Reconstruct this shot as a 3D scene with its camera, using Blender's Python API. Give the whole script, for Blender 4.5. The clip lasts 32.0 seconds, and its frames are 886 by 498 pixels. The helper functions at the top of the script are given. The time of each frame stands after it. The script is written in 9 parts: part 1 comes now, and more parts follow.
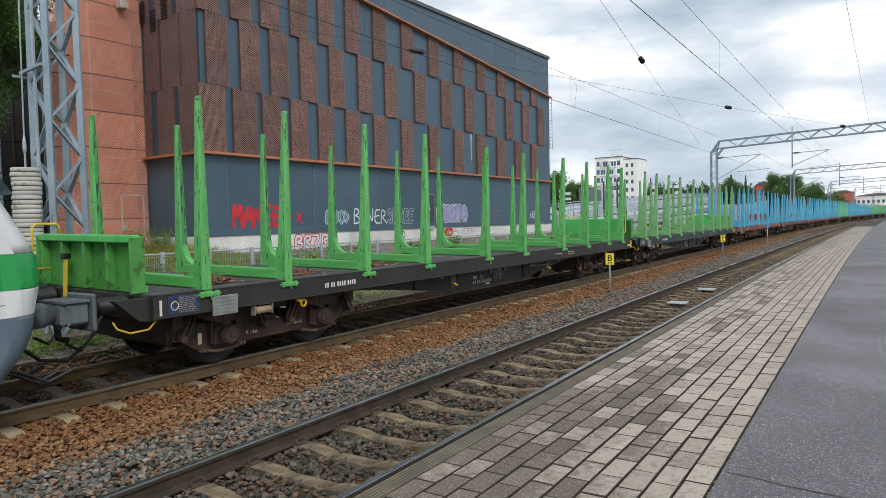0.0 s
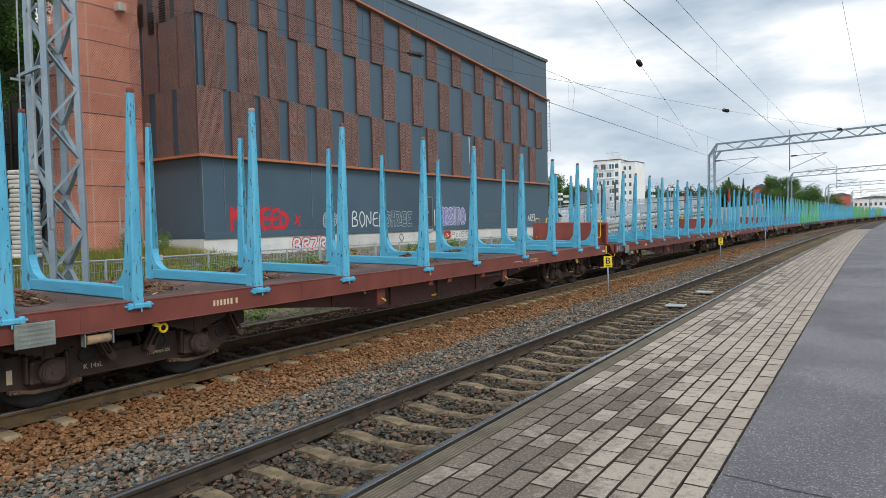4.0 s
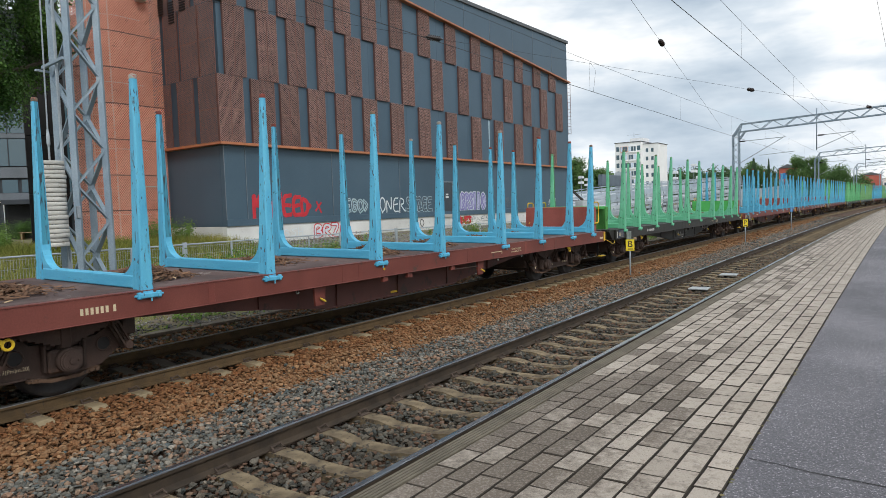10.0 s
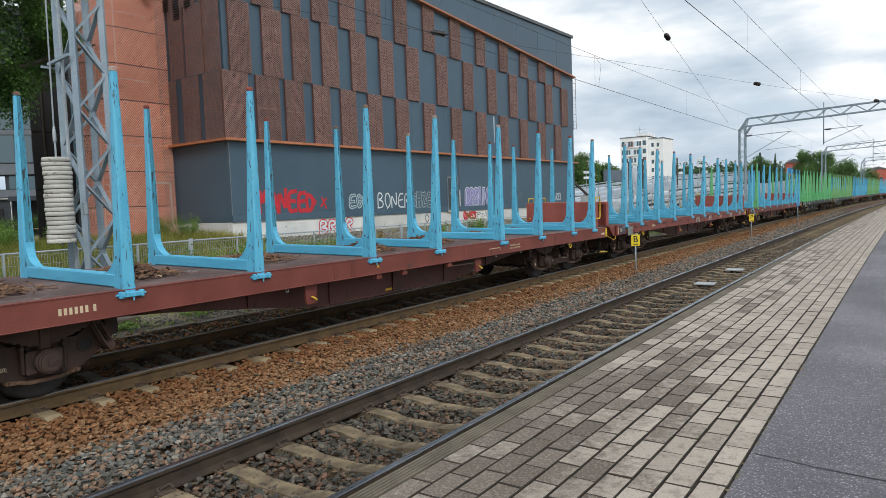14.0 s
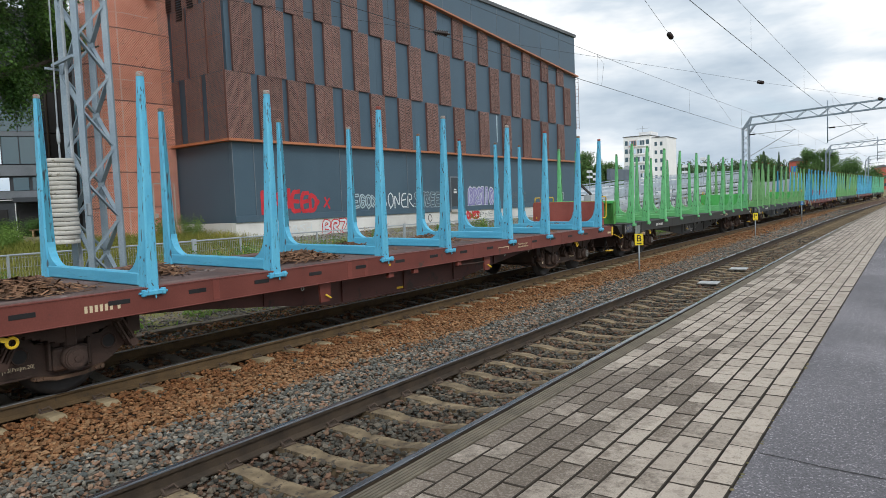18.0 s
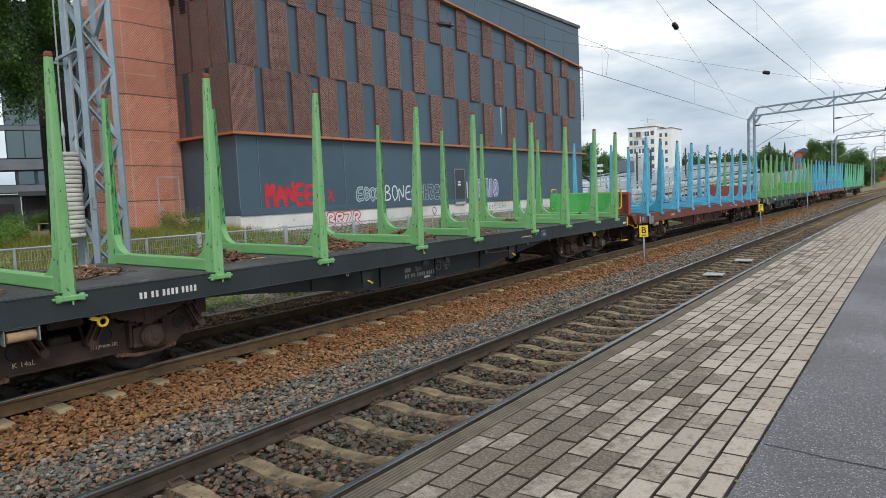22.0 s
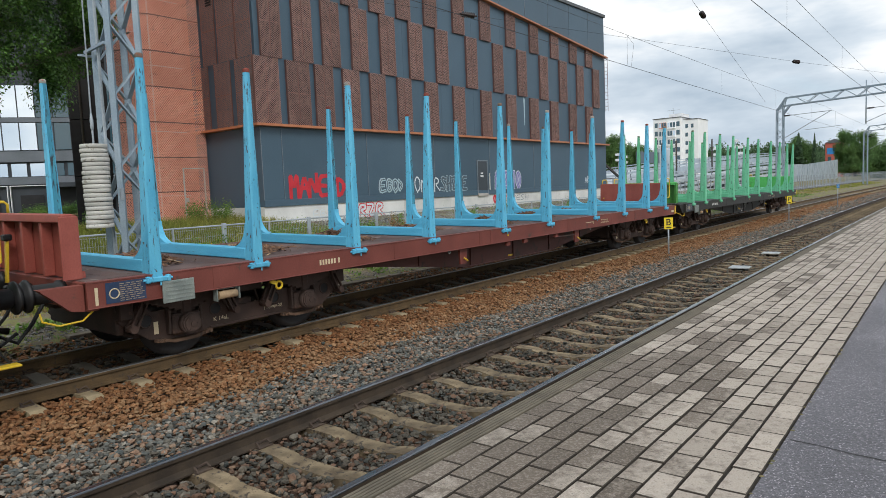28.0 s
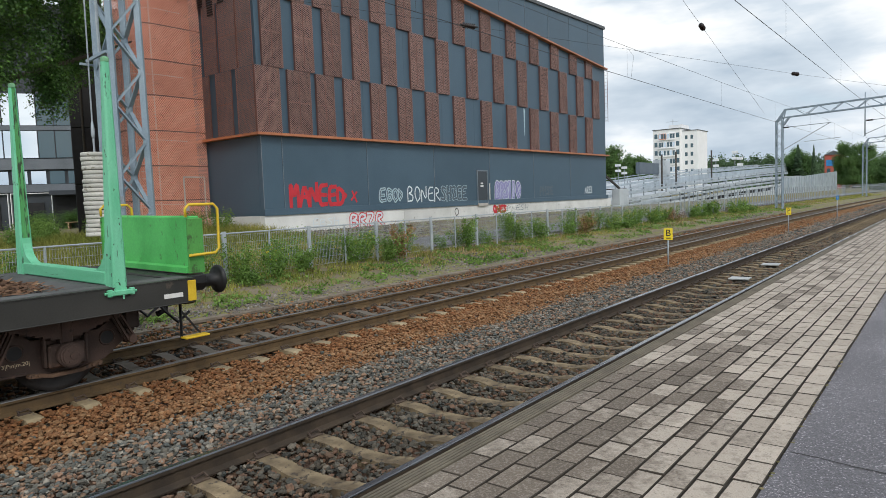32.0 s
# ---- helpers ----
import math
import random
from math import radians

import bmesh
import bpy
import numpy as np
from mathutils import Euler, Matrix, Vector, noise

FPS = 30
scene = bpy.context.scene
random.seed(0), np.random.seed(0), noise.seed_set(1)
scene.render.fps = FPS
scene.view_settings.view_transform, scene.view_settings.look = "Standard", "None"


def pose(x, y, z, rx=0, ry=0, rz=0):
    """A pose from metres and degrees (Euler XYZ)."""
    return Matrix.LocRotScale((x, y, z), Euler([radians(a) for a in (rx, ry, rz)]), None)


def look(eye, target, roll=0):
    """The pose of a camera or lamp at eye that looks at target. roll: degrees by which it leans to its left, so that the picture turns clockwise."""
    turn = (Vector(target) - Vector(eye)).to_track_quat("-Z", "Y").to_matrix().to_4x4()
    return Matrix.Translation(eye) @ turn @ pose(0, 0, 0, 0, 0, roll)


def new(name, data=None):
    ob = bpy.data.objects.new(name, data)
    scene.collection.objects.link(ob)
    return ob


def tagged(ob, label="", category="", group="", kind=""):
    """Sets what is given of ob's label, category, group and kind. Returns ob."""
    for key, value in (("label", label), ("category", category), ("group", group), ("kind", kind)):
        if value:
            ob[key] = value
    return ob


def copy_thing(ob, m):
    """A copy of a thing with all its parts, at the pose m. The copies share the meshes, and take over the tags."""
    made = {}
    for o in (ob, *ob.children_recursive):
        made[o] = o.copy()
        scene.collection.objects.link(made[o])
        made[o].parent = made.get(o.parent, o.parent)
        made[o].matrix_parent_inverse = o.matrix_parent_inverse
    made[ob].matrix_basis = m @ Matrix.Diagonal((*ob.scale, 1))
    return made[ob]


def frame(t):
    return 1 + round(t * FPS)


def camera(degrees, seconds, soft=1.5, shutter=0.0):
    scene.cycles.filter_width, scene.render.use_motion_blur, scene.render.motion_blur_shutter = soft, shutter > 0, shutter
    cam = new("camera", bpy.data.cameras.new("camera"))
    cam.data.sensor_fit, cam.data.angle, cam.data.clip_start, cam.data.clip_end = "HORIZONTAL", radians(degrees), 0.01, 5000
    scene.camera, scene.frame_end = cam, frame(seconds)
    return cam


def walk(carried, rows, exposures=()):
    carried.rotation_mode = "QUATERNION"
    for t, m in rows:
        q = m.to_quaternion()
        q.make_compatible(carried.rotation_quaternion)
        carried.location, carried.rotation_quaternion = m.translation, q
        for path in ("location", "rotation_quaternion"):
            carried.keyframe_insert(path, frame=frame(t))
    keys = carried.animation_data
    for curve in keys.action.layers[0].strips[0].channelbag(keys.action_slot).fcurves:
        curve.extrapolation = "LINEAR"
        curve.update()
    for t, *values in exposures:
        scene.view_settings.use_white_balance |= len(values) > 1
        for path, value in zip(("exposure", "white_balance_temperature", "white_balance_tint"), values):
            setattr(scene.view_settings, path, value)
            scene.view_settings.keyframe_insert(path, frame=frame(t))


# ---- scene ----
# ---- camera ----
# One standing viewpoint on the platform; seconds and the turn of the camera in degrees.
PATH = [
    (0.0, 87.541, 1.314, 33.030),
    (0.5, 87.418, 1.335, 32.914),
    (1.0, 87.343, 1.363, 32.955),
    (1.5, 87.311, 1.191, 32.920),
    (2.0, 87.351, 1.171, 32.908),
    (2.5, 87.443, 1.147, 32.784),
    (3.0, 87.616, 1.452, 32.745),
    (3.5, 87.747, 1.330, 32.746),
    (5.5, 87.774, 1.614, 33.520),
    (6.0, 87.742, 1.632, 33.677),
    (6.5, 87.698, 1.484, 33.697),
    (7.0, 87.576, 1.665, 33.700),
    (7.5, 87.414, 1.848, 33.942),
    (8.0, 87.244, 2.019, 34.472),
    (8.5, 87.158, 2.058, 34.649),
    (9.0, 87.086, 1.922, 34.727),
    (9.5, 86.824, 1.970, 34.713),
    (10.0, 86.532, 1.973, 34.630),
    (10.5, 86.345, 2.104, 34.623),
    (11.0, 86.219, 1.996, 34.615),
    (11.5, 86.200, 1.989, 34.668),
    (12.0, 86.213, 2.241, 34.928),
    (12.5, 86.293, 2.234, 35.070),
    (13.0, 86.301, 2.068, 35.106),
    (13.5, 86.219, 2.013, 35.089),
    (14.0, 86.160, 2.097, 35.063),
    (14.5, 86.157, 1.963, 35.065),
    (16.5, 86.196, 1.965, 35.163),
    (17.0, 86.177, 2.058, 35.185),
    (17.5, 86.206, 2.108, 35.227),
    (18.0, 86.151, 2.284, 35.326),
    (18.5, 86.137, 2.299, 35.506),
    (19.0, 86.015, 2.267, 35.576),
    (19.5, 85.892, 2.230, 35.592),
    (20.0, 85.719, 2.306, 35.606),
    (20.5, 85.579, 2.258, 35.628),
    (21.0, 85.508, 2.445, 35.637),
    (21.5, 85.482, 2.506, 35.688),
    (22.0, 85.509, 2.496, 35.688),
    (22.5, 85.442, 2.493, 35.725),
    (23.0, 85.420, 2.381, 35.849),
    (23.5, 85.382, 2.295, 36.015),
    (24.0, 85.291, 2.380, 36.138),
    (24.5, 85.227, 2.318, 36.330),
    (25.0, 85.196, 2.358, 36.550),
    (25.5, 85.166, 2.432, 36.846),
    (27.5, 84.754, 2.678, 37.454),
    (28.0, 84.862, 2.428, 37.626),
    (28.5, 85.045, 2.278, 37.827),
    (29.0, 85.153, 2.035, 37.867),
    (29.5, 85.202, 2.224, 37.883),
    (30.0, 85.343, 1.891, 37.777),
    (30.5, 85.603, 2.184, 37.761),
    (31.0, 85.716, 2.223, 37.537),
    (31.5, 85.694, 2.271, 37.520),
    (32.0, 85.699, 2.151, 37.623),
]

EYE = (0.0, 0.0, 2.049)
cam = camera(67.45, 32.0, soft=0.45)
walk(cam, [(t, pose(*EYE, rx, ry, rz)) for t, rx, ry, rz in PATH], exposures=((0.0, 0.0), (32.0, 0.0)))

# ---- sky and sun ----
SUN_ELEVATION, SUN_TURN = 40.0, 125.0


def make_world():
    world = bpy.data.worlds.new("overcast_sky")
    scene.world = world
    world.use_nodes = True
    nt = world.node_tree
    nt.nodes.clear()
    n, link = nt.nodes.new, nt.links.new
    out, back = n("ShaderNodeOutputWorld"), n("ShaderNodeBackground")
    sky = n("ShaderNodeTexSky")
    sky.sky_type, sky.sun_disc = "NISHITA", False
    sky.sun_elevation, sky.sun_rotation = radians(SUN_ELEVATION), radians(SUN_TURN)
    dim = n("ShaderNodeMix")
    dim.data_type, dim.blend_type = "RGBA", "MULTIPLY"
    dim.inputs[0].default_value = 1.0
    dim.inputs[7].default_value = (0.16, 0.16, 0.16, 1)
    link(sky.outputs[0], dim.inputs[6])
    co, mp = n("ShaderNodeTexCoord"), n("ShaderNodeMapping")
    mp.inputs["Scale"].default_value = (1.0, 1.0, 3.2)
    mp.inputs["Location"].default_value = (-9.04, -19.72, 5.83)
    link(co.outputs["Generated"], mp.inputs[0])
    big, small = n("ShaderNodeTexNoise"), n("ShaderNodeTexNoise")
    for node, scale, detail in ((big, 1.2, 5.0), (small, 2.3, 6.0)):
        node.inputs["Scale"].default_value, node.inputs["Detail"].default_value = scale, detail
        node.inputs["Roughness"].default_value = 0.52
        link(mp.outputs[0], node.inputs["Vector"])
    shade = n("ShaderNodeValToRGB")
    e = shade.color_ramp.elements
    e[0].position, e[0].color = 0.38, (0.47, 0.585, 0.71, 1)
    e[1].position, e[1].color = 0.57, (1.20, 1.215, 1.22, 1)
    m = e.new(0.49)
    m.color = (0.775, 0.87, 0.965, 1)
    link(small.outputs[0], shade.inputs[0])
    cover = n("ShaderNodeValToRGB")
    cover.color_ramp.elements[0].position, cover.color_ramp.elements[1].position = 0.30, 0.42
    link(big.outputs[0], cover.inputs[0])
    mix = n("ShaderNodeMix")
    mix.data_type = "RGBA"
    link(cover.outputs[0], mix.inputs[0])
    link(dim.outputs[2], mix.inputs[6])
    link(shade.outputs[0], mix.inputs[7])
    link(mix.outputs[2], back.inputs[0])
    back.inputs[1].default_value = 0.92
    link(back.outputs[0], out.inputs[0])


make_world()
sun = new("sun", bpy.data.lights.new("sun", "SUN"))
sun.data.energy, sun.data.angle, sun.data.color = 1.6, radians(20), (1.0, 0.965, 0.915)
sun.matrix_basis = look((0, 0, 60), Vector((0, 0, 60)) - Vector((math.sin(radians(SUN_TURN)) * math.cos(radians(SUN_ELEVATION)), math.cos(radians(SUN_TURN)) * math.cos(radians(SUN_ELEVATION)), math.sin(radians(SUN_ELEVATION)))))

# ---- plan ----
# y runs along the straight tracks, x across them towards the platform, z = 0 at the top of the rails.
TRACK_A, TRACK_B = -4.148, -9.10        # centre lines: beside the platform, and under the train
BEND_FROM, BEND_RADIUS = 10.0, 2800.0    # far off both tracks swing gently to the right
PLATFORM = 0.55


def bend(y):
    return max(0.0, y - BEND_FROM) ** 2 / (2 * BEND_RADIUS)


def swing(y):
    return max(0.0, y - BEND_FROM) / BEND_RADIUS


# ---- mesh tools ----
class Geo:
    """Collects vertices and faces for one mesh."""

    def __init__(self):
        self.v, self.f, self.smooth = [], [], []

    def add(self, verts, faces, smooth=False):
        n = len(self.v)
        self.v += [tuple(p) for p in verts]
        self.f += [tuple(n + i for i in face) for face in faces]
        self.smooth += [smooth] * len(faces)
        return self

    def box(self, x0, x1, y0, y1, z0, z1, m=None):
        p = [(x, y, z) for z in (z0, z1) for y in (y0, y1) for x in (x0, x1)]
        if m is not None:
            p = [m @ Vector(q) for q in p]
        return self.add(p, [(0, 2, 3, 1), (4, 5, 7, 6), (0, 1, 5, 4), (2, 6, 7, 3), (0, 4, 6, 2), (1, 3, 7, 5)])

    def cbox(self, x0, x1, y0, y1, z0, z1, c=0.01, m=None):
        """A box with chamfered edges."""
        c = min(c, (x1 - x0) * 0.45, (y1 - y0) * 0.45, (z1 - z0) * 0.45)
        ring = [(x0 + c, y0), (x1 - c, y0), (x1, y0 + c), (x1, y1 - c), (x1 - c, y1), (x0 + c, y1), (x0, y1 - c), (x0, y0 + c)]
        inner = [(min(max(x, x0 + c), x1 - c), min(max(y, y0 + c), y1 - c)) for x, y in ring]
        p = [(x, y, z0) for x, y in inner] + [(x, y, z0 + c) for x, y in ring] + [(x, y, z1 - c) for x, y in ring] + [(x, y, z1) for x, y in inner]
        if m is not None:
            p = [m @ Vector(q) for q in p]
        f = [tuple(range(7, -1, -1)), tuple(range(24, 32))]
        for k in range(3):
            f += [(k * 8 + i, k * 8 + (i + 1) % 8, k * 8 + 8 + (i + 1) % 8, k * 8 + 8 + i) for i in range(8)]
        return self.add(p, f)

    def prism(self, outline, a, b, axis="x", m=None):
        """A flat outline (counter-clockwise pairs) drawn out from a to b along an axis."""
        n = len(outline)
        put = {"x": lambda u, v, w: (w, u, v), "y": lambda u, v, w: (u, w, v), "z": lambda u, v, w: (u, v, w)}[axis]
        p = [put(u, v, a) for u, v in outline] + [put(u, v, b) for u, v in outline]
        if m is not None:
            p = [m @ Vector(q) for q in p]
        return self.add(p, [tuple(range(n - 1, -1, -1)), tuple(range(n, 2 * n))] + [(i, (i + 1) % n, n + (i + 1) % n, n + i) for i in range(n)])

    def tube(self, points, r, seg=8, r1=None, caps=True):
        """A round bar along points; r1 is the radius at its end."""
        pts = [Vector(p) for p in points]
        n, base = len(pts), len(self.v)
        side = None
        for i, p in enumerate(pts):
            d = (pts[min(i + 1, n - 1)] - pts[max(i - 1, 0)]).normalized()
            if side is None:
                side = d.cross(Vector((0, 0, 1)) if abs(d.z) < 0.9 else Vector((1, 0, 0))).normalized()
            side = (side - d * side.dot(d)).normalized()
            up = d.cross(side)
            rad = r if r1 is None else r + (r1 - r) * i / (n - 1)
            for k in range(seg):
                a = 2 * math.pi * k / seg
                self.v.append(tuple(p + rad * (math.cos(a) * side + math.sin(a) * up)))
        for i in range(n - 1):
            for k in range(seg):
                self.f.append((base + i * seg + k, base + i * seg + (k + 1) % seg, base + (i + 1) * seg + (k + 1) % seg, base + (i + 1) * seg + k))
                self.smooth.append(seg > 6)
        if caps:
            self.f += [tuple(base + k for k in range(seg - 1, -1, -1)), tuple(base + (n - 1) * seg + k for k in range(seg))]
            self.smooth += [False, False]
        return self

    def lathe(self, profile, seg=20, m=None):
        """Turns (radius, height) pairs about z."""
        base = len(self.v)
        for r, z in profile:
            for k in range(seg):
                a = 2 * math.pi * k / seg
                q = Vector((r * math.cos(a), r * math.sin(a), z))
                self.v.append(tuple(m @ q if m is not None else q))
        for i in range(len(profile) - 1):
            for k in range(seg):
                self.f.append((base + i * seg + k, base + i * seg + (k + 1) % seg, base + (i + 1) * seg + (k + 1) % seg, base + (i + 1) * seg + k))
                self.smooth.append(True)
        self.f += [tuple(base + k for k in range(seg - 1, -1, -1)), tuple(base + (len(profile) - 1) * seg + k for k in range(seg))]
        self.smooth += [False, False]
        return self

    def bar(self, a, b, w, h, up=(0, 0, 1)):
        """A straight flat or angle bar from a to b, w wide and h high."""
        a, b = Vector(a), Vector(b)
        d = (b - a).normalized()
        s = d.cross(Vector(up))
        s = (d.cross(Vector((1, 0, 0))) if s.length < 1e-4 else s).normalized() * w / 2
        u = s.cross(d).normalized() * h / 2
        p = [q + i * s + j * u for q in (a, b) for i, j in ((-1, -1), (1, -1), (1, 1), (-1, 1))]
        return self.add(p, [(3, 2, 1, 0), (4, 5, 6, 7), (0, 1, 5, 4), (1, 2, 6, 5), (2, 3, 7, 6), (3, 0, 4, 7)])

    def mesh(self, name, material=None):
        me = bpy.data.meshes.new(name)
        me.from_pydata(self.v, [], self.f)
        me.polygons.foreach_set("use_smooth", self.smooth)
        if material is not None:
            me.materials.append(material)
        me.update()
        return me


def big_mesh(name, verts, faces, material, smooth=False):
    """A mesh from numpy arrays: verts (n, 3) and faces (m, 3 or 4)."""
    me = bpy.data.meshes.new(name)
    k = faces.shape[1]
    me.vertices.add(len(verts))
    me.vertices.foreach_set("co", np.ascontiguousarray(verts, dtype=np.float32).ravel())
    me.loops.add(faces.size)
    me.loops.foreach_set("vertex_index", np.ascontiguousarray(faces, dtype=np.int32).ravel())
    me.polygons.add(len(faces))
    me.polygons.foreach_set("loop_start", np.arange(0, faces.size, k, dtype=np.int32))
    me.polygons.foreach_set("use_smooth", np.full(len(faces), smooth))
    me.update(calc_edges=True)
    me.materials.append(material)
    return me


def thing(name, label, category, m=None, group="", kind=""):
    """An empty that carries the parts of a thing."""
    ob = tagged(new(name), label, category, group, kind)
    ob.empty_display_size = 0.2
    if m is not None:
        ob.matrix_basis = m
    return ob


def part(name, geo, material, parent=None, label="", m=None):
    me = geo.mesh(name, material) if isinstance(geo, Geo) else geo
    ob = new(name, me)
    if parent is not None:
        ob.parent = parent
    if m is not None:
        ob.matrix_basis = m
    return tagged(ob, label)


def solo(name, geo, material, label, category, m=None, group="", kind=""):
    return tagged(part(name, geo, material, None, "", m), label, category, group, kind)


# ---- materials ----
def node_material(name):
    m = bpy.data.materials.new(name)
    m.use_nodes = True
    nt = m.node_tree
    return m, nt, nt.nodes["Principled BSDF"], nt.nodes.new, nt.links.new


def surface(name, a, b, rough=0.7, metal=0.0, scale=3.0, fine=60.0, bump=0.15, third=None, third_at=0.62, vary=0.0, streak=None, depth=0.01, island=0.0):
    """Two colours mixed by coarse noise, a third in spots (wear, dirt), fine grain in the relief, and a change from piece to piece."""
    m, nt, bsdf, n, link = node_material(name)
    co = n("ShaderNodeTexCoord")
    vec = co.outputs["Object"]
    if streak:
        mp = n("ShaderNodeMapping")
        mp.inputs["Scale"].default_value = streak
        link(vec, mp.inputs[0])
        vec = mp.outputs[0]
    big, grain = n("ShaderNodeTexNoise"), n("ShaderNodeTexNoise")
    for node, sc, det in ((big, scale, 5.0), (grain, fine, 3.0)):
        node.inputs["Scale"].default_value, node.inputs["Detail"].default_value = sc, det
        link(vec, node.inputs["Vector"])
    ramp = n("ShaderNodeValToRGB")
    ramp.color_ramp.elements[0].position, ramp.color_ramp.elements[1].position = 0.36, 0.64
    ramp.color_ramp.elements[0].color, ramp.color_ramp.elements[1].color = (*a, 1), (*b, 1)
    link(big.outputs[0], ramp.inputs[0])
    color = ramp.outputs[0]
    if third:
        spots, cut, mix = n("ShaderNodeTexNoise"), n("ShaderNodeValToRGB"), n("ShaderNodeMix")
        spots.inputs["Scale"].default_value, spots.inputs["Detail"].default_value = scale * 2.7, 8.0
        spots.inputs["Roughness"].default_value = 0.65
        link(vec, spots.inputs["Vector"])
        cut.color_ramp.elements[0].position, cut.color_ramp.elements[1].position = third_at, third_at + 0.06
        link(spots.outputs[0], cut.inputs[0])
        mix.data_type = "RGBA"
        link(cut.outputs[0], mix.inputs[0])
        link(color, mix.inputs[6])
        mix.inputs[7].default_value = (*third, 1)
        color = mix.outputs[2]
    gm = n("ShaderNodeMix")
    gm.data_type, gm.blend_type = "RGBA", "OVERLAY"
    gm.inputs[0].default_value = 0.25
    link(color, gm.inputs[6])
    link(grain.outputs[0], gm.inputs[7])
    color = gm.outputs[2]
    if vary or island:
        hsv, rng = n("ShaderNodeHueSaturation"), n("ShaderNodeMapRange")
        src = n("ShaderNodeNewGeometry").outputs["Random Per Island"] if island else n("ShaderNodeObjectInfo").outputs["Random"]
        w = island or vary
        rng.inputs["To Min"].default_value, rng.inputs["To Max"].default_value = 1 - w, 1 + w
        link(src, rng.inputs["Value"])
        link(rng.outputs[0], hsv.inputs["Value"])
        link(color, hsv.inputs["Color"])
        color = hsv.outputs[0]
    link(color, bsdf.inputs["Base Color"])
    bsdf.inputs["Metallic"].default_value = metal
    rr = n("ShaderNodeMapRange")
    rr.inputs["To Min"].default_value, rr.inputs["To Max"].default_value = max(0.05, rough - 0.12), min(1.0, rough + 0.12)
    link(big.outputs[0], rr.inputs["Value"])
    link(rr.outputs[0], bsdf.inputs["Roughness"])
    if bump:
        bp = n("ShaderNodeBump")
        bp.inputs["Strength"].default_value, bp.inputs["Distance"].default_value = bump, depth
        link(grain.outputs[0], bp.inputs["Height"])
        link(bp.outputs[0], bsdf.inputs["Normal"])
    return m


def glass_dark(name, color, rough=0.06):
    m, nt, bsdf, n, link = node_material(name)
    bsdf.inputs["Base Color"].default_value = (*color, 1)
    bsdf.inputs["Roughness"].default_value = rough
    bsdf.inputs["Specular IOR Level"].default_value = 0.9
    return m


# ---- materials of the ground and tracks ----
def asphalt_material():
    """Worn asphalt: dark binder with pale stone specks, faint patches and cracks."""
    m, nt, bsdf, n, link = node_material("worn_asphalt")
    geo = n("ShaderNodeNewGeometry")
    cells, patch, fine = n("ShaderNodeTexVoronoi"), n("ShaderNodeTexNoise"), n("ShaderNodeTexNoise")
    cells.inputs["Scale"].default_value = 150.0
    patch.inputs["Scale"].default_value, patch.inputs["Detail"].default_value = 0.7, 5.0
    fine.inputs["Scale"].default_value, fine.inputs["Detail"].default_value = 45.0, 6.0
    for node in (cells, patch, fine):
        link(geo.outputs["Position"], node.inputs["Vector"])
    base, speck = n("ShaderNodeValToRGB"), n("ShaderNodeValToRGB")
    base.color_ramp.elements[0].position, base.color_ramp.elements[1].position = 0.35, 0.65
    base.color_ramp.elements[0].color, base.color_ramp.elements[1].color = (0.115, 0.110, 0.121, 1), (0.192, 0.183, 0.197, 1)
    link(patch.outputs[0], base.inputs[0])
    el = speck.color_ramp.elements
    el[0].position, el[0].color = 0.0, (0.40, 0.40, 0.41, 1)
    el[1].position, el[1].color = 0.88, (3.2, 3.1, 3.0, 1)
    for at, v in ((0.35, 0.78), (0.6, 0.95), (0.74, 1.12), (0.79, 1.25)):
        k = el.new(at)
        k.color = (v, v, v, 1)
    gray = n("ShaderNodeRGBToBW")
    link(cells.outputs["Color"], gray.inputs[0])
    link(gray.outputs[0], speck.inputs[0])
    mix = n("ShaderNodeMix")
    mix.data_type, mix.blend_type = "RGBA", "MULTIPLY"
    mix.inputs[0].default_value = 1.0
    link(base.outputs[0], mix.inputs[6])
    link(speck.outputs[0], mix.inputs[7])
    link(mix.outputs[2], bsdf.inputs["Base Color"])
    bsdf.inputs["Roughness"].default_value = 0.7
    bump = n("ShaderNodeBump")
    bump.inputs["Strength"].default_value, bump.inputs["Distance"].default_value = 1.0, 0.010
    link(fine.outputs[0], bump.inputs["Height"])
    link(bump.outputs[0], bsdf.inputs["Normal"])
    return m


M_ASPHALT = asphalt_material()
M_CRACK = surface("dark_crack_filling", (0.03, 0.03, 0.03), (0.05, 0.048, 0.046), 0.95, 0, 4, 60, 0.3)
M_EARTH = surface("trackside_earth", (0.145, 0.112, 0.074), (0.215, 0.175, 0.122), 0.95, 0, 0.7, 40, 0.5, (0.19, 0.19, 0.06), 0.47, depth=0.03)
M_BALLAST_BED = surface("ballast_bed", (0.075, 0.044, 0.028), (0.14, 0.080, 0.050), 0.95, 0, 3, 26, 0.9, depth=0.05)
M_CONCRETE = surface("sleeper_concrete", (0.23, 0.175, 0.10), (0.36, 0.285, 0.175), 0.9, 0, 4, 90, 0.35, (0.17, 0.13, 0.10), 0.58, vary=0.15, depth=0.006)
M_CONCRETE_DIRT = surface("dusty_sleeper_concrete", (0.115, 0.083, 0.048), (0.27, 0.205, 0.122), 0.95, 0, 6, 90, 0.5, (0.055, 0.042, 0.032), 0.56, vary=0.18, depth=0.006)
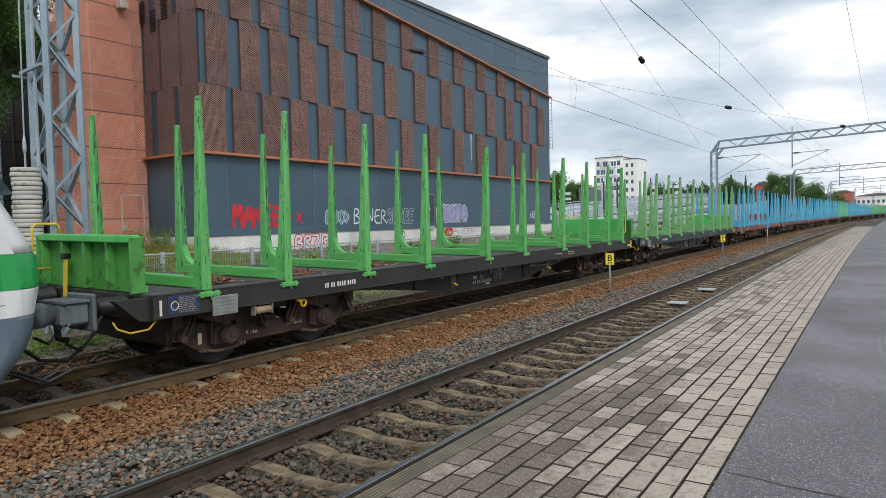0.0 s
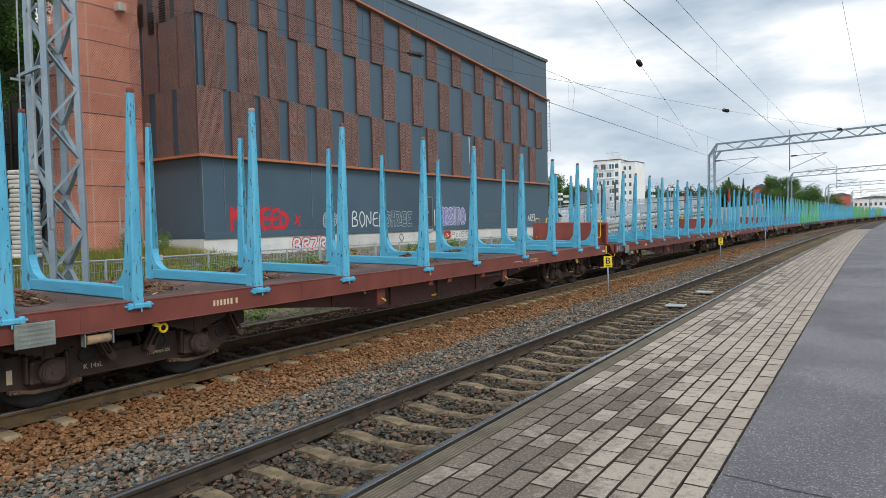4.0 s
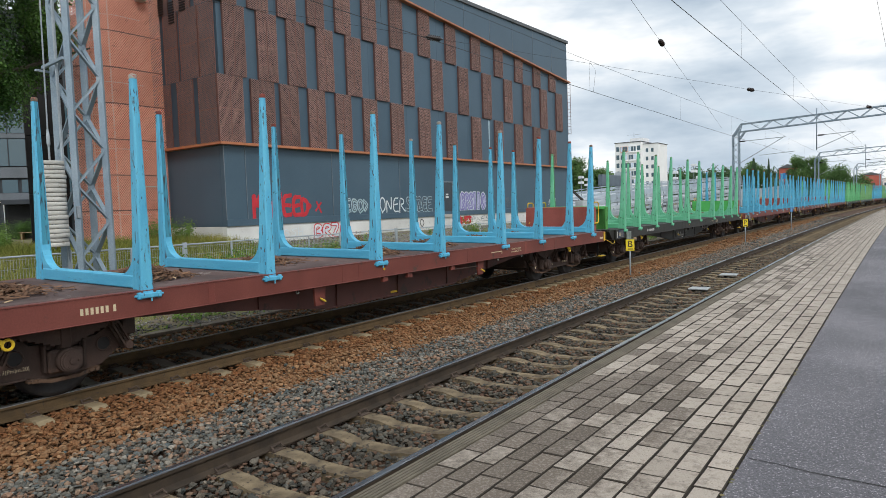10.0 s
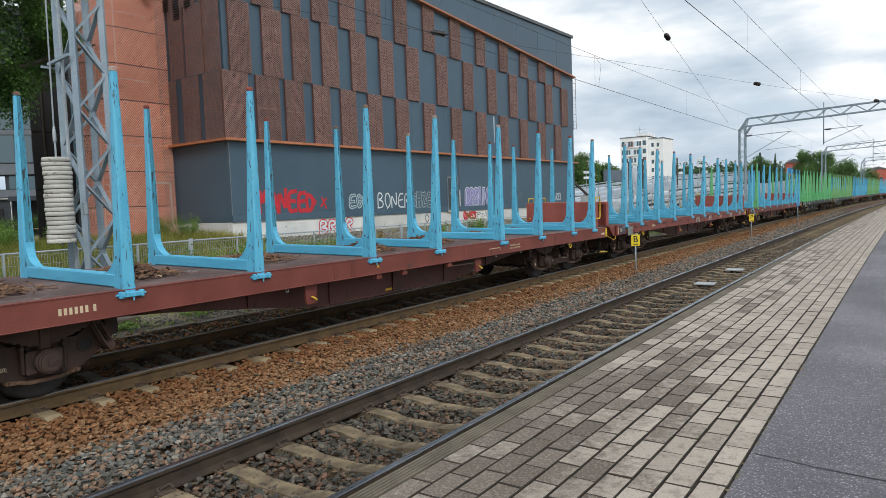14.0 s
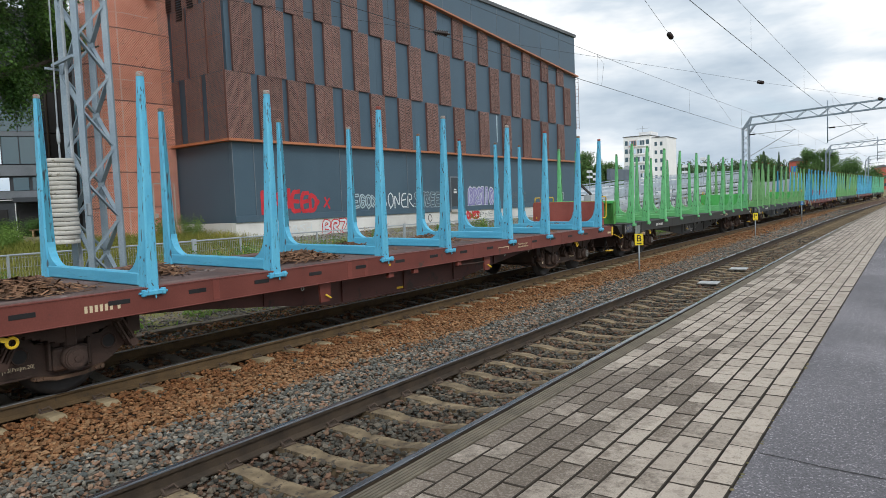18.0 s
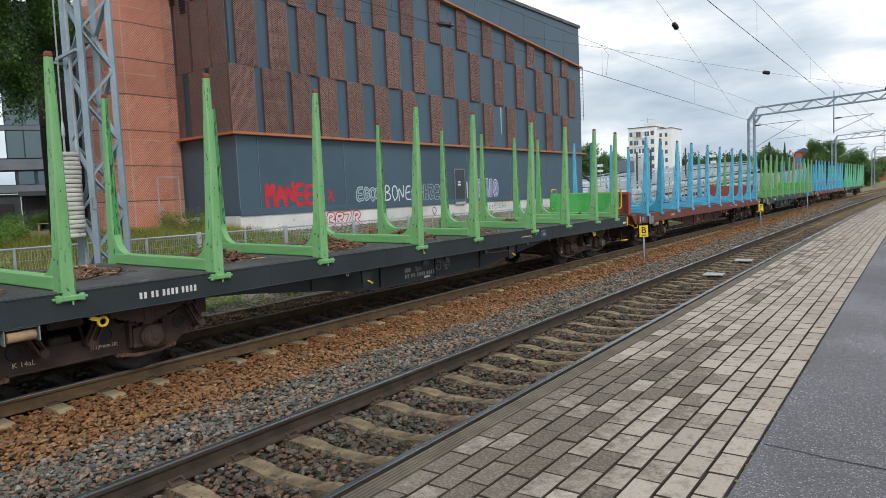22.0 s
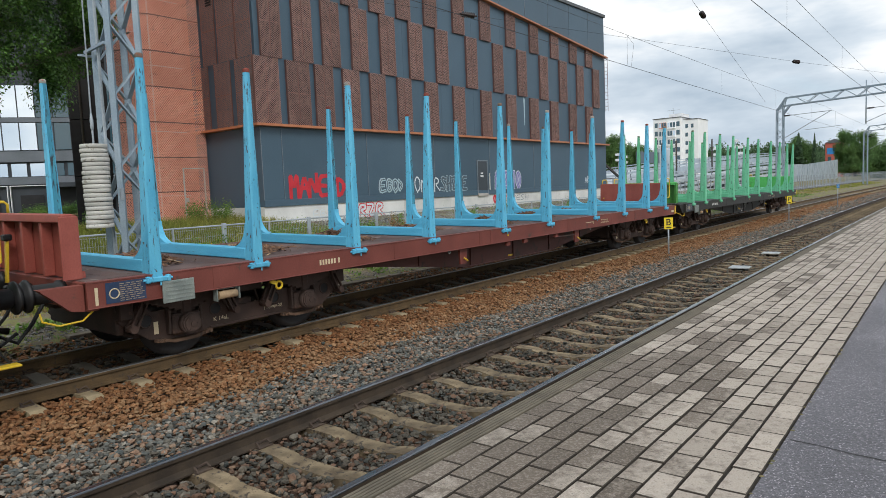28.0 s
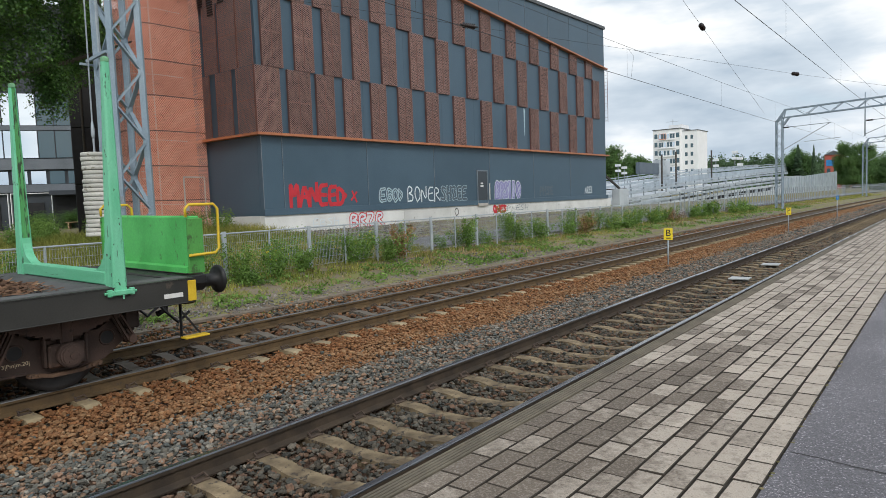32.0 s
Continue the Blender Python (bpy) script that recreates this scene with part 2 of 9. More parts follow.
M_RAIL_RUST = surface("rusty_rail_side", (0.082, 0.052, 0.024), (0.132, 0.084, 0.038), 0.85, 0.1, 5, 80, 0.3, (0.06, 0.045, 0.035), 0.6, depth=0.004)
M_RAIL_TOP = surface("polished_rail_head", (0.15, 0.145, 0.14), (0.24, 0.235, 0.23), 0.42, 0.7, 8, 60, 0.03, streak=(1, 0.1, 1))
M_RAIL_NEAR = surface("dark_rusty_rail_side", (0.040, 0.029, 0.020), (0.070, 0.050, 0.033), 0.85, 0.1, 5, 80, 0.3, (0.045, 0.036, 0.03), 0.6, depth=0.004)
M_RAIL_DULL = surface("dull_rail_head", (0.17, 0.175, 0.185), (0.30, 0.305, 0.32), 0.27, 0.9, 8, 60, 0.05, (0.08, 0.065, 0.05), 0.62, streak=(1, 0.1, 1))
M_CLIP = surface("rusty_rail_clip", (0.07, 0.05, 0.04), (0.12, 0.085, 0.06), 0.85, 0.2, 9, 60, 0.3, vary=0.2)
M_STRIP = surface("ribbed_edge_concrete", (0.115, 0.098, 0.072), (0.17, 0.146, 0.108), 0.9, 0, 4, 90, 0.3, (0.18, 0.15, 0.11), 0.6, depth=0.004)
M_EDGE = surface("platform_edge_concrete", (0.24, 0.23, 0.21), (0.33, 0.32, 0.29), 0.9, 0, 2, 60, 0.4)
M_PLATE = surface("galvanised_plate", (0.42, 0.43, 0.43), (0.55, 0.56, 0.55), 0.5, 0.6, 5, 60, 0.1)


def ground_height(x):
    """The lie of the land across the tracks."""
    xs = [-4000, -60, -26, -23.5, -18.5, -17.2, -14.6, -12.6, -11.1, -10.6, -0.5, 4000]
    zs = [-1.0, 0.9, 0.85, 0.80, 0.40, 0.34, 0.28, 0.13, -0.05, -0.6, -0.6, -0.6]
    return float(np.interp(x, xs, zs))


def make_ground():
    xs = [-4000, -1500, -600, -250, -120, -60, -40, -30, -26, -23.5, -22, -20, -18.5, -17.2, -16, -14.6, -13.6, -12.6, -11.8, -11.1, -10.6, -8, -6.6, -4, -2.6, -0.5, 30, 120, 600, 4000]
    ys = [-4000, -900, -200, -60] + [-30 + 6 * i for i in range(60)] + [400, 600, 1000, 2000, 4900]
    g = Geo()
    rng = random.Random(4)
    for y in ys:
        for x in xs:
            g.v.append((x + (bend(min(y, 420.0)) if -200 < x < 120 else 0), y, ground_height(x) + (rng.uniform(-0.04, 0.04) if -24 < x < -11.2 else 0)))
    w = len(xs)
    for j in range(len(ys) - 1):
        for i in range(w - 1):
            g.f.append((j * w + i, j * w + i + 1, (j + 1) * w + i + 1, (j + 1) * w + i))
            g.smooth.append(True)
    solo("ground", g, M_EARTH, "bare brown earth with sparse weeds beside the railway", "ground", kind="structure")


make_ground()


def sweep(g, outline, ys, x0, z0=0.0, closed=True):
    """Draws an outline (across, up) along the track line at x0."""
    n, base = len(outline), len(g.v)
    for y in ys:
        b = bend(y)
        for u, v in outline:
            g.v.append((x0 + b + u, y, z0 + v))
    for j in range(len(ys) - 1):
        for i in range(n if closed else n - 1):
            g.f.append((base + j * n + i, base + j * n + (i + 1) % n, base + (j + 1) * n + (i + 1) % n, base + (j + 1) * n + i))
            g.smooth.append(False)
    return g


TRACK_YS = [-40, -20, 0, 5, 10] + [10 + 5 * i for i in range(1, 30)] + [160 + 20 * i for i in range(1, 17)]
RAIL_BODY = [(-0.075, -0.172), (0.075, -0.172), (0.075, -0.160), (0.014, -0.135), (0.010, -0.050), (0.036, -0.040), (0.037, -0.012), (-0.037, -0.012), (-0.036, -0.040), (-0.010, -0.050), (-0.014, -0.135), (-0.075, -0.160)]
RAIL_HEAD = [(-0.037, -0.012), (0.037, -0.012), (0.034, -0.003), (0.026, 0.0), (-0.026, 0.0), (-0.034, -0.003)]


def make_track(name, x0, label, sleeper_mat, far_y):
    track = thing(name, label, "railway track", kind="structure")
    for side in (-1, 1):
        rail = part("rail", sweep(Geo(), RAIL_BODY, TRACK_YS, x0 + side * 0.797), M_RAIL_NEAR if x0 > -6 else M_RAIL_RUST, track, "brown rusty steel rail")
        part("rail_head", sweep(Geo(), RAIL_HEAD, TRACK_YS, x0 + side * 0.797), M_RAIL_DULL if x0 > -6 else M_RAIL_TOP, rail, "worn steel running surface")
    # concrete sleepers, dipped in the middle, with steel clips on both sides of each rail
    half = [(-1.25, 0.0), (-1.25, -0.20), (1.25, -0.20), (1.25, 0.0), (1.17, 0.035), (0.42, 0.035), (0.25, 0.0), (-0.25, 0.0), (-0.42, 0.035), (-1.17, 0.035)]
    g = Geo().prism([(u, v - 0.205) for u, v in half], -0.125, 0.125, "y")
    for i in range(len(g.v)):
        x, y, z = g.v[i]
        if z > -0.21:
            g.v[i] = (x, y * 0.72, z)
    me = g.mesh("sleeper", sleeper_mat)
    c = Geo()
    for side in (-1, 1):
        for k in (-1, 1):
            x = side * 0.797 + k * 0.11
            c.tube([(x, -0.05, -0.165), (x - k * 0.03, -0.06, -0.125), (x - k * 0.055, -0.02, -0.148), (x - k * 0.03, 0.05, -0.12), (x + k * 0.01, 0.06, -0.15)], 0.011, 5)
            c.box(x - 0.03, x + 0.03, -0.07, 0.07, -0.172, -0.158)
    clips = c.mesh("rail_clip", M_CLIP)
    y = -5.93 + (0.30 if x0 > -6 else 0.227)
    far = Geo()
    count = 0
    rng = random.Random(int(-x0 * 10))
    while y < far_y:
        m = pose(x0 + bend(y) + rng.uniform(-0.012, 0.012), y, 0, 0, 0, -math.degrees(swing(y)) + rng.uniform(-0.5, 0.5))
        if count < 130:
            s = part("sleeper", me, sleeper_mat, track, "", m)
            if count < 80:
                part("rail_clip", clips, M_CLIP, s)
        else:
            far.prism([(u, v - 0.205) for u, v in half], -0.11, 0.11, "y", m)
        y += 0.61
        count += 1
    far_ob = part("far_sleepers", far, sleeper_mat, track)
    tagged(far_ob, "rows of concrete sleepers far along the track", kind="stuff")
    return track


def oil_stain(mat, colour, half):
    """Oil and brake dust darken the sleepers between the rails."""
    nt = mat.node_tree
    n, link = nt.nodes.new, nt.links.new
    bsdf = nt.nodes["Principled BSDF"]
    clean = bsdf.inputs["Base Color"].links[0].from_socket
    co, sep, size, cut, mix = n("ShaderNodeTexCoord"), n("ShaderNodeSeparateXYZ"), n("ShaderNodeMath"), n("ShaderNodeMapRange"), n("ShaderNodeMix")
    link(co.outputs["Object"], sep.inputs[0])
    size.operation = "ABSOLUTE"
    link(sep.outputs[0], size.inputs[0])
    cut.inputs["From Min"].default_value, cut.inputs["From Max"].default_value = half + 0.1, half - 0.1
    cut.inputs["To Max"].default_value = 0.85
    link(size.outputs[0], cut.inputs["Value"])
    mix.data_type = "RGBA"
    link(cut.outputs[0], mix.inputs[0])
    link(clean, mix.inputs[6])
    mix.inputs[7].default_value = (*colour, 1)
    link(mix.outputs[2], bsdf.inputs["Base Color"])


M_CONCRETE_RAW = surface("lid_concrete", (0.15, 0.12, 0.09), (0.24, 0.20, 0.15), 0.9, 0, 4, 90, 0.35, (0.11, 0.09, 0.07), 0.58, vary=0.15, depth=0.006)
oil_stain(M_CONCRETE, (0.118, 0.104, 0.090), 0.78)
make_track("near_track", TRACK_A, "weathered track with concrete sleepers beside the platform", M_CONCRETE_DIRT, 170)
make_track("train_track", TRACK_B, "brown rusty track with pale concrete sleepers under the train", M_CONCRETE, 170)


def make_ballast_bed():
    """The bed under the stones: one heaped sheet along both tracks."""
    xs = np.array([-11.25, -10.6, -10.3, -9.1, -7.75, -7.2, -6.6, -6.0, -5.5, -4.1, -2.9, -2.2])
    zs = np.array([-0.12, -0.265, -0.27, -0.30, -0.255, -0.248, -0.270, -0.248, -0.235, -0.29, -0.29, -0.29])
    g = Geo()
    sweep(g, list(zip(xs, zs)), TRACK_YS, 0.0, closed=False)
    solo("ballast_bed", g, M_BALLAST_BED, "brown crushed stone bed under both tracks", "ballast", kind="structure")


make_ballast_bed()


# ---- platform ----
def make_platform():
    slab = thing("platform", "low station platform with paving stones and asphalt", "platform", kind="structure")
    top = PLATFORM
    body = Geo()
    ys = [y for y in TRACK_YS if y >= -20][:38]
    sweep(body, [(-2.36, -0.9), (-2.26, top - 0.06), (-0.76, top - 0.06), (-0.76, -0.9)], ys, 0.0)
    sweep(body, [(-2.36, top - 0.20), (-2.20, top - 0.20), (-2.20, top - 0.06), (-2.36, top - 0.06)], ys, 0.0)
    part("platform_wall", body, M_EDGE, slab, "grey concrete platform wall")
    strip = Geo()
    for k in range(5):
        x = -2.385 + 0.026 * k
        sweep(strip, [(x, top - 0.07), (x + 0.018, top - 0.07), (x + 0.018, top - 0.004), (x + 0.014, top), (x + 0.004, top), (x, top - 0.004)], ys, 0.0)
    sweep(strip, [(-2.384, top - 0.08), (-2.254, top - 0.08), (-2.254, top - 0.016), (-2.384, top - 0.016)], ys, 0.0)
    part("edge_strip", strip, M_STRIP, slab, "ribbed sandy concrete edge strip")
    a = Geo()
    sweep(a, [(-0.745, -0.9), (9.0, -0.9), (9.0, top - 0.004), (-0.745, top - 0.004)], ys, 0.0)
    part("asphalt", a, M_ASPHALT, slab, "smooth worn grey asphalt")
    r = random.Random(12)
    for x0, y0, x1, y1 in ((-0.72, 4.07, 3.0, 3.62), (-0.70, 11.2, 4.0, 11.7)):
        pts = [(x0 + (x1 - x0) * k / 24, y0 + (y1 - y0) * k / 24 + r.uniform(-0.012, 0.012), r.uniform(0.003, 0.007)) for k in range(25)]
        g = Geo()
        for (xa, ya, wa), (xb, yb, wb) in zip(pts, pts[1:]):
            g.add([(xa, ya - wa, top - 0.001), (xb, yb - wb, top - 0.001), (xb, yb + wb, top - 0.001), (xa, ya + wa, top - 0.001)], [(0, 1, 2, 3)])
        part("asphalt_crack", g, M_CRACK, slab, "dark crack across the asphalt")
    return slab


PLATFORM_SLAB = make_platform()

# ---- the dark hall with copper mesh panels ----
def mesh_screen(name, a, b, wide, high, open_part, rough=0.5, metal=0.5):
    """Expanded metal: diamond openings of the given width and height, really open."""
    m, nt, bsdf, n, link = node_material(name)
    co, sep = n("ShaderNodeTexCoord"), n("ShaderNodeSeparateXYZ")
    link(co.outputs["Object"], sep.inputs[0])

    def math_node(op, p, q=None):
        node = n("ShaderNodeMath")
        node.operation = op
        for i, value in enumerate((p, q)):
            if value is None:
                continue
            if isinstance(value, (int, float)):
                node.inputs[i].default_value = value
            else:
                link(value, node.inputs[i])
        return node.outputs[0]

    along = math_node("ADD", sep.outputs[0], sep.outputs[1])
    u = math_node("MULTIPLY", along, math.pi / wide)
    v = math_node("MULTIPLY", sep.outputs[2], math.pi / high)
    d = math_node("MINIMUM", math_node("ABSOLUTE", math_node("SINE", math_node("ADD", u, v))), math_node("ABSOLUTE", math_node("SINE", math_node("SUBTRACT", u, v))))
    hole = math_node("GREATER_THAN", d, 1.0 - open_part)
    noise_tex, ramp = n("ShaderNodeTexNoise"), n("ShaderNodeValToRGB")
    noise_tex.inputs["Scale"].default_value, noise_tex.inputs["Detail"].default_value = 0.9, 5.0
    link(co.outputs["Object"], noise_tex.inputs["Vector"])
    ramp.color_ramp.elements[0].position, ramp.color_ramp.elements[1].position = 0.35, 0.65
    ramp.color_ramp.elements[0].color, ramp.color_ramp.elements[1].color = (*a, 1), (*b, 1)
    link(noise_tex.outputs[0], ramp.inputs[0])
    hsv, rng = n("ShaderNodeHueSaturation"), n("ShaderNodeMapRange")
    rng.inputs["To Min"].default_value, rng.inputs["To Max"].default_value = 0.85, 1.15
    link(n("ShaderNodeObjectInfo").outputs["Random"], rng.inputs["Value"])
    link(rng.outputs[0], hsv.inputs["Value"])
    link(ramp.outputs[0], hsv.inputs["Color"])
    link(hsv.outputs[0], bsdf.inputs["Base Color"])
    bsdf.inputs["Roughness"].default_value, bsdf.inputs["Metallic"].default_value = rough, metal
    bump = n("ShaderNodeBump")
    bump.inputs["Strength"].default_value, bump.inputs["Distance"].default_value = 0.6, 0.02
    link(d, bump.inputs["Height"])
    link(bump.outputs[0], bsdf.inputs["Normal"])
    clear, mix = n("ShaderNodeBsdfTransparent"), n("ShaderNodeMixShader")
    link(hole, mix.inputs[0])
    link(bsdf.outputs[0], mix.inputs[1])
    link(clear.outputs[0], mix.inputs[2])
    link(mix.outputs[0], nt.nodes["Material Output"].inputs["Surface"])
    return m


M_CLAD = surface("dark_slate_cladding", (0.058, 0.102, 0.142), (0.070, 0.119, 0.163), 0.42, 0.1, 0.35, 30, 0.04, (0.085, 0.10, 0.115), 0.68, depth=0.003, vary=0.07)
M_SEAM = surface("slate_joint_cover", (0.15, 0.18, 0.21), (0.21, 0.24, 0.27), 0.4, 0.2, 2, 30, 0.03)
M_COPPER_TRIM = surface("copper_trim", (0.45, 0.165, 0.075), (0.54, 0.21, 0.10), 0.45, 0.2, 2, 40, 0.05)
M_MESH_PANEL = mesh_screen("brown_mesh_panel", (0.262, 0.152, 0.128), (0.335, 0.196, 0.166), 0.115, 0.088, 0.46, 0.55, 0.15)
M_BROWN_TRIM = surface("brown_panel_frame", (0.15, 0.075, 0.064), (0.20, 0.10, 0.086), 0.5, 0.3, 2, 40, 0.05)
M_PLINTH = surface("pale_concrete_plinth", (0.60, 0.60, 0.58), (0.72, 0.72, 0.70), 0.8, 0, 0.8, 50, 0.1, (0.42, 0.41, 0.39), 0.62, vary=0.10)
M_ROOF = surface("grey_roof_felt", (0.10, 0.11, 0.12), (0.14, 0.15, 0.16), 0.8, 0, 1, 40, 0.2)
M_COPPER_MESH = mesh_screen("bright_copper_mesh", (0.80, 0.345, 0.248), (0.90, 0.435, 0.325), 0.105, 0.125, 0.48, 0.5, 0.15)
M_TOWER_CORE = surface("rust_red_inner_wall", (0.50, 0.185, 0.125), (0.60, 0.235, 0.165), 0.7, 0, 1.2, 40, 0.1, (0.15, 0.06, 0.045), 0.6)
M_PALE_STEEL = surface("pale_ladder_steel", (0.50, 0.46, 0.42), (0.62, 0.58, 0.54), 0.5, 0.3, 3, 40, 0.05)
M_DOOR = surface("slate_door_paint", (0.040, 0.050, 0.060), (0.050, 0.062, 0.074), 0.4, 0, 1, 40, 0.03)
M_MESH_SHADE = surface("dark_backing_felt", (0.026, 0.026, 0.028), (0.038, 0.036, 0.038), 0.8, 0, 2, 40, 0.1)
HALL_X, HALL_Y0, HALL_Y1, HALL_LEAN = -24.0, 18.29, 53.2, 0.0143
HALL_TURN = -math.degrees(math.atan(HALL_LEAN))
FLOOR_Z, TRIM_Z, ROW_1, ROW_2 = 1.60, 5.12, 8.12, 11.20


def upper_trim(y):
    return 13.91 - 0.0788 * (y - 33.15)


def eaves(y):
    return 15.62 - 0.012 * (HALL_Y1 - y)


HALL = thing("industrial_hall", "dark slate-clad hall with brown mesh panels and graffiti", "building", pose(HALL_X, HALL_Y0, 0, 0, 0, HALL_TURN))
HALL_LONG = HALL_Y1 - HALL_Y0


def make_hall():
    # local y runs along the front, local x points out of it towards the tracks
    def clad(a, b, z0, z1, c=None):
        g = Geo().add([(0, a, z0), (0, b, z0), (0, b, z1 if c is None else c), (0, a, z1), (-0.25, a, z0), (-0.25, b, z0), (-0.25, b, z1 if c is None else c), (-0.25, a, z1)],
                      [(0, 1, 2, 3), (5, 4, 7, 6), (0, 4, 5, 1), (3, 2, 6, 7), (1, 5, 6, 2), (0, 3, 7, 4)])
        return g

    joints = [0.0, 1.12, 6.47, 11.88, 17.51, 23.0, 28.49, HALL_LONG]
    wall = part("wall", Geo().box(-11, -0.26, 0.26, HALL_LONG - 0.26, FLOOR_Z - 0.8, 13.0), M_CLAD, HALL, "dark slate sheet cladding")
    for a, b in zip(joints, joints[1:]):
        part("cladding_sheet", clad(a + 0.006, b - 0.006, FLOOR_Z, TRIM_Z), M_CLAD, wall)
        part("joint_cover", Geo().box(0.0, 0.02, a, a + 0.03, FLOOR_Z + 0.3, TRIM_Z - 0.03), M_SEAM, wall)
    part("sill_band", Geo().prism([(0.0, FLOOR_Z + 0.30), (0.04, FLOOR_Z + 0.28), (0.05, FLOOR_Z), (0.0, FLOOR_Z)][::-1], 0, HALL_LONG + 0.3, "y"), M_CLAD, wall)
    steps = [0, 3.2, 6.4, 9.6, 12.8, 16, 19.2, 22.4, 25.6, 28.8, 32.0, HALL_LONG]
    for a, b in zip(steps, steps[1:]):
        part("cladding_sheet", clad(a + 0.005, b - 0.005, TRIM_Z, eaves(a + HALL_Y0), eaves(b + HALL_Y0)), M_CLAD, wall)
        if a > 12:
            part("joint_cover", Geo().box(0.0, 0.02, a - 0.014, a + 0.014, upper_trim(a + HALL_Y0) + 0.12, eaves(a + HALL_Y0) - 0.02), M_SEAM, wall)
    # gable end facing along the line
    g = Geo().box(-11, -0.256, 0.0, 0.25, FLOOR_Z, TRIM_Z)
    part("gable_wall", g, M_CLAD, HALL)
    part("upper_gable_wall", Geo().box(-11, -0.256, 0.0, 0.25, TRIM_Z + 0.004, eaves(HALL_Y0)), M_CLAD, HALL)
    part("far_wall", Geo().box(-11, -0.256, HALL_LONG - 0.25, HALL_LONG, FLOOR_Z, eaves(HALL_Y1) - 0.1), M_CLAD, HALL)
    r = Geo().add([(0.12, -0.1, eaves(HALL_Y0)), (0.12, HALL_LONG + 0.1, eaves(HALL_Y1)), (-11, HALL_LONG + 0.1, eaves(HALL_Y1)), (-11, -0.1, eaves(HALL_Y0)),
                   (0.12, -0.1, eaves(HALL_Y0) + 0.22), (0.12, HALL_LONG + 0.1, eaves(HALL_Y1) + 0.22), (-11, HALL_LONG + 0.1, eaves(HALL_Y1) + 0.22), (-11, -0.1, eaves(HALL_Y0) + 0.22)],
                  [(3, 2, 1, 0), (4, 5, 6, 7), (0, 1, 5, 4), (1, 2, 6, 5), (2, 3, 7, 6), (3, 0, 4, 7)])
    part("roof", r, M_ROOF, HALL, "grey roof edge")
    # copper trims: along the front, round the corner, and sloping under the eaves
    part("trim", Geo().box(0.0, 0.34, -0.34, HALL_LONG + 0.05, TRIM_Z, TRIM_Z + 0.11), M_COPPER_TRIM, HALL, "orange copper ledge")
    part("trim", Geo().box(-8, 0.0, -0.34, -0.002, TRIM_Z, TRIM_Z + 0.11), M_COPPER_TRIM, HALL, "orange copper ledge")
    part("upper_trim", Geo().bar((0.16, -0.3, upper_trim(HALL_Y0)), (0.16, HALL_LONG, upper_trim(HALL_Y1)), 0.34, 0.10), M_COPPER_TRIM, HALL, "sloping orange copper ledge")
    # mesh panels in three staggered rows
    row_1 = [18.1, 19.86, 21.53, 23.29, 25.18, 27.25, 29.57, 32.15, 35.02, 37.95, 40.9, 43.8, 46.7, 49.5]
    row_2 = [18.55, 20.35, 22.1, 24.01, 26.08, 28.34, 30.66, 33.58, 36.5, 39.42, 42.36, 45.25, 48.0, 50.8]
    row_3 = [18.15, 19.9, 21.6, 23.46, 25.38, 27.42, 29.72, 32.36, 35.15, 38.1, 41.1, 44.03, 46.92, 49.6]

    def panel(a, b, z0, z1, z2=None):
        z2 = z1 if z2 is None else z2
        x1 = 0.13
        p = part("mesh_panel", Geo().add([(x1, a, z0), (x1, b, z0), (x1, b, z2), (x1, a, z1)], [(0, 1, 2, 3)]), M_MESH_PANEL, HALL, "brown expanded metal panel")
        f = Geo()
        for y in (a, b):
            z = z1 if y == a else z2
            f.box(0.0, x1 - 0.006, y - 0.02 if y == b else y, y if y == b else y + 0.02, z0, z)
        f.box(0.0, x1 - 0.01, a, b, z0, z0 + 0.025)
        # dark sheet added behind the mesh, standing in for shade in its openings
        part("backing_sheet", Geo().box(0.006, 0.02, a + 0.021, b - 0.021, z0 + 0.026, min(z1, z2)), M_MESH_SHADE, p)
        for y in (a + (b - a) * 0.48,):
            f.box(x1 - 0.03, x1 + 0.004, y - 0.018, y + 0.018, z0 + 0.3, min(z1, z2) - 0.3)
        f.box(x1 - 0.05, x1 - 0.009, a, b, (z0 + z1) / 2 - 0.02, (z0 + z1) / 2 + 0.02)
        part("panel_frame", f, M_BROWN_TRIM, p)

    for ys, width, z0, z1 in ((row_1, 1.32, TRIM_Z + 0.12, ROW_1), (row_2, 1.12, ROW_1 + 0.02, ROW_2), (row_3, 1.15, ROW_2 + 0.02, None)):
        for y in ys:
            a, b = y - HALL_Y0, min(y + (width if y < 21 else 1.12), HALL_Y1 - 0.05) - HALL_Y0
            if z1 is None:
                panel(a, b, z0, upper_trim(y) - 0.08, upper_trim(b + HALL_Y0) - 0.08)
            else:
                panel(a, b, z0, z1)
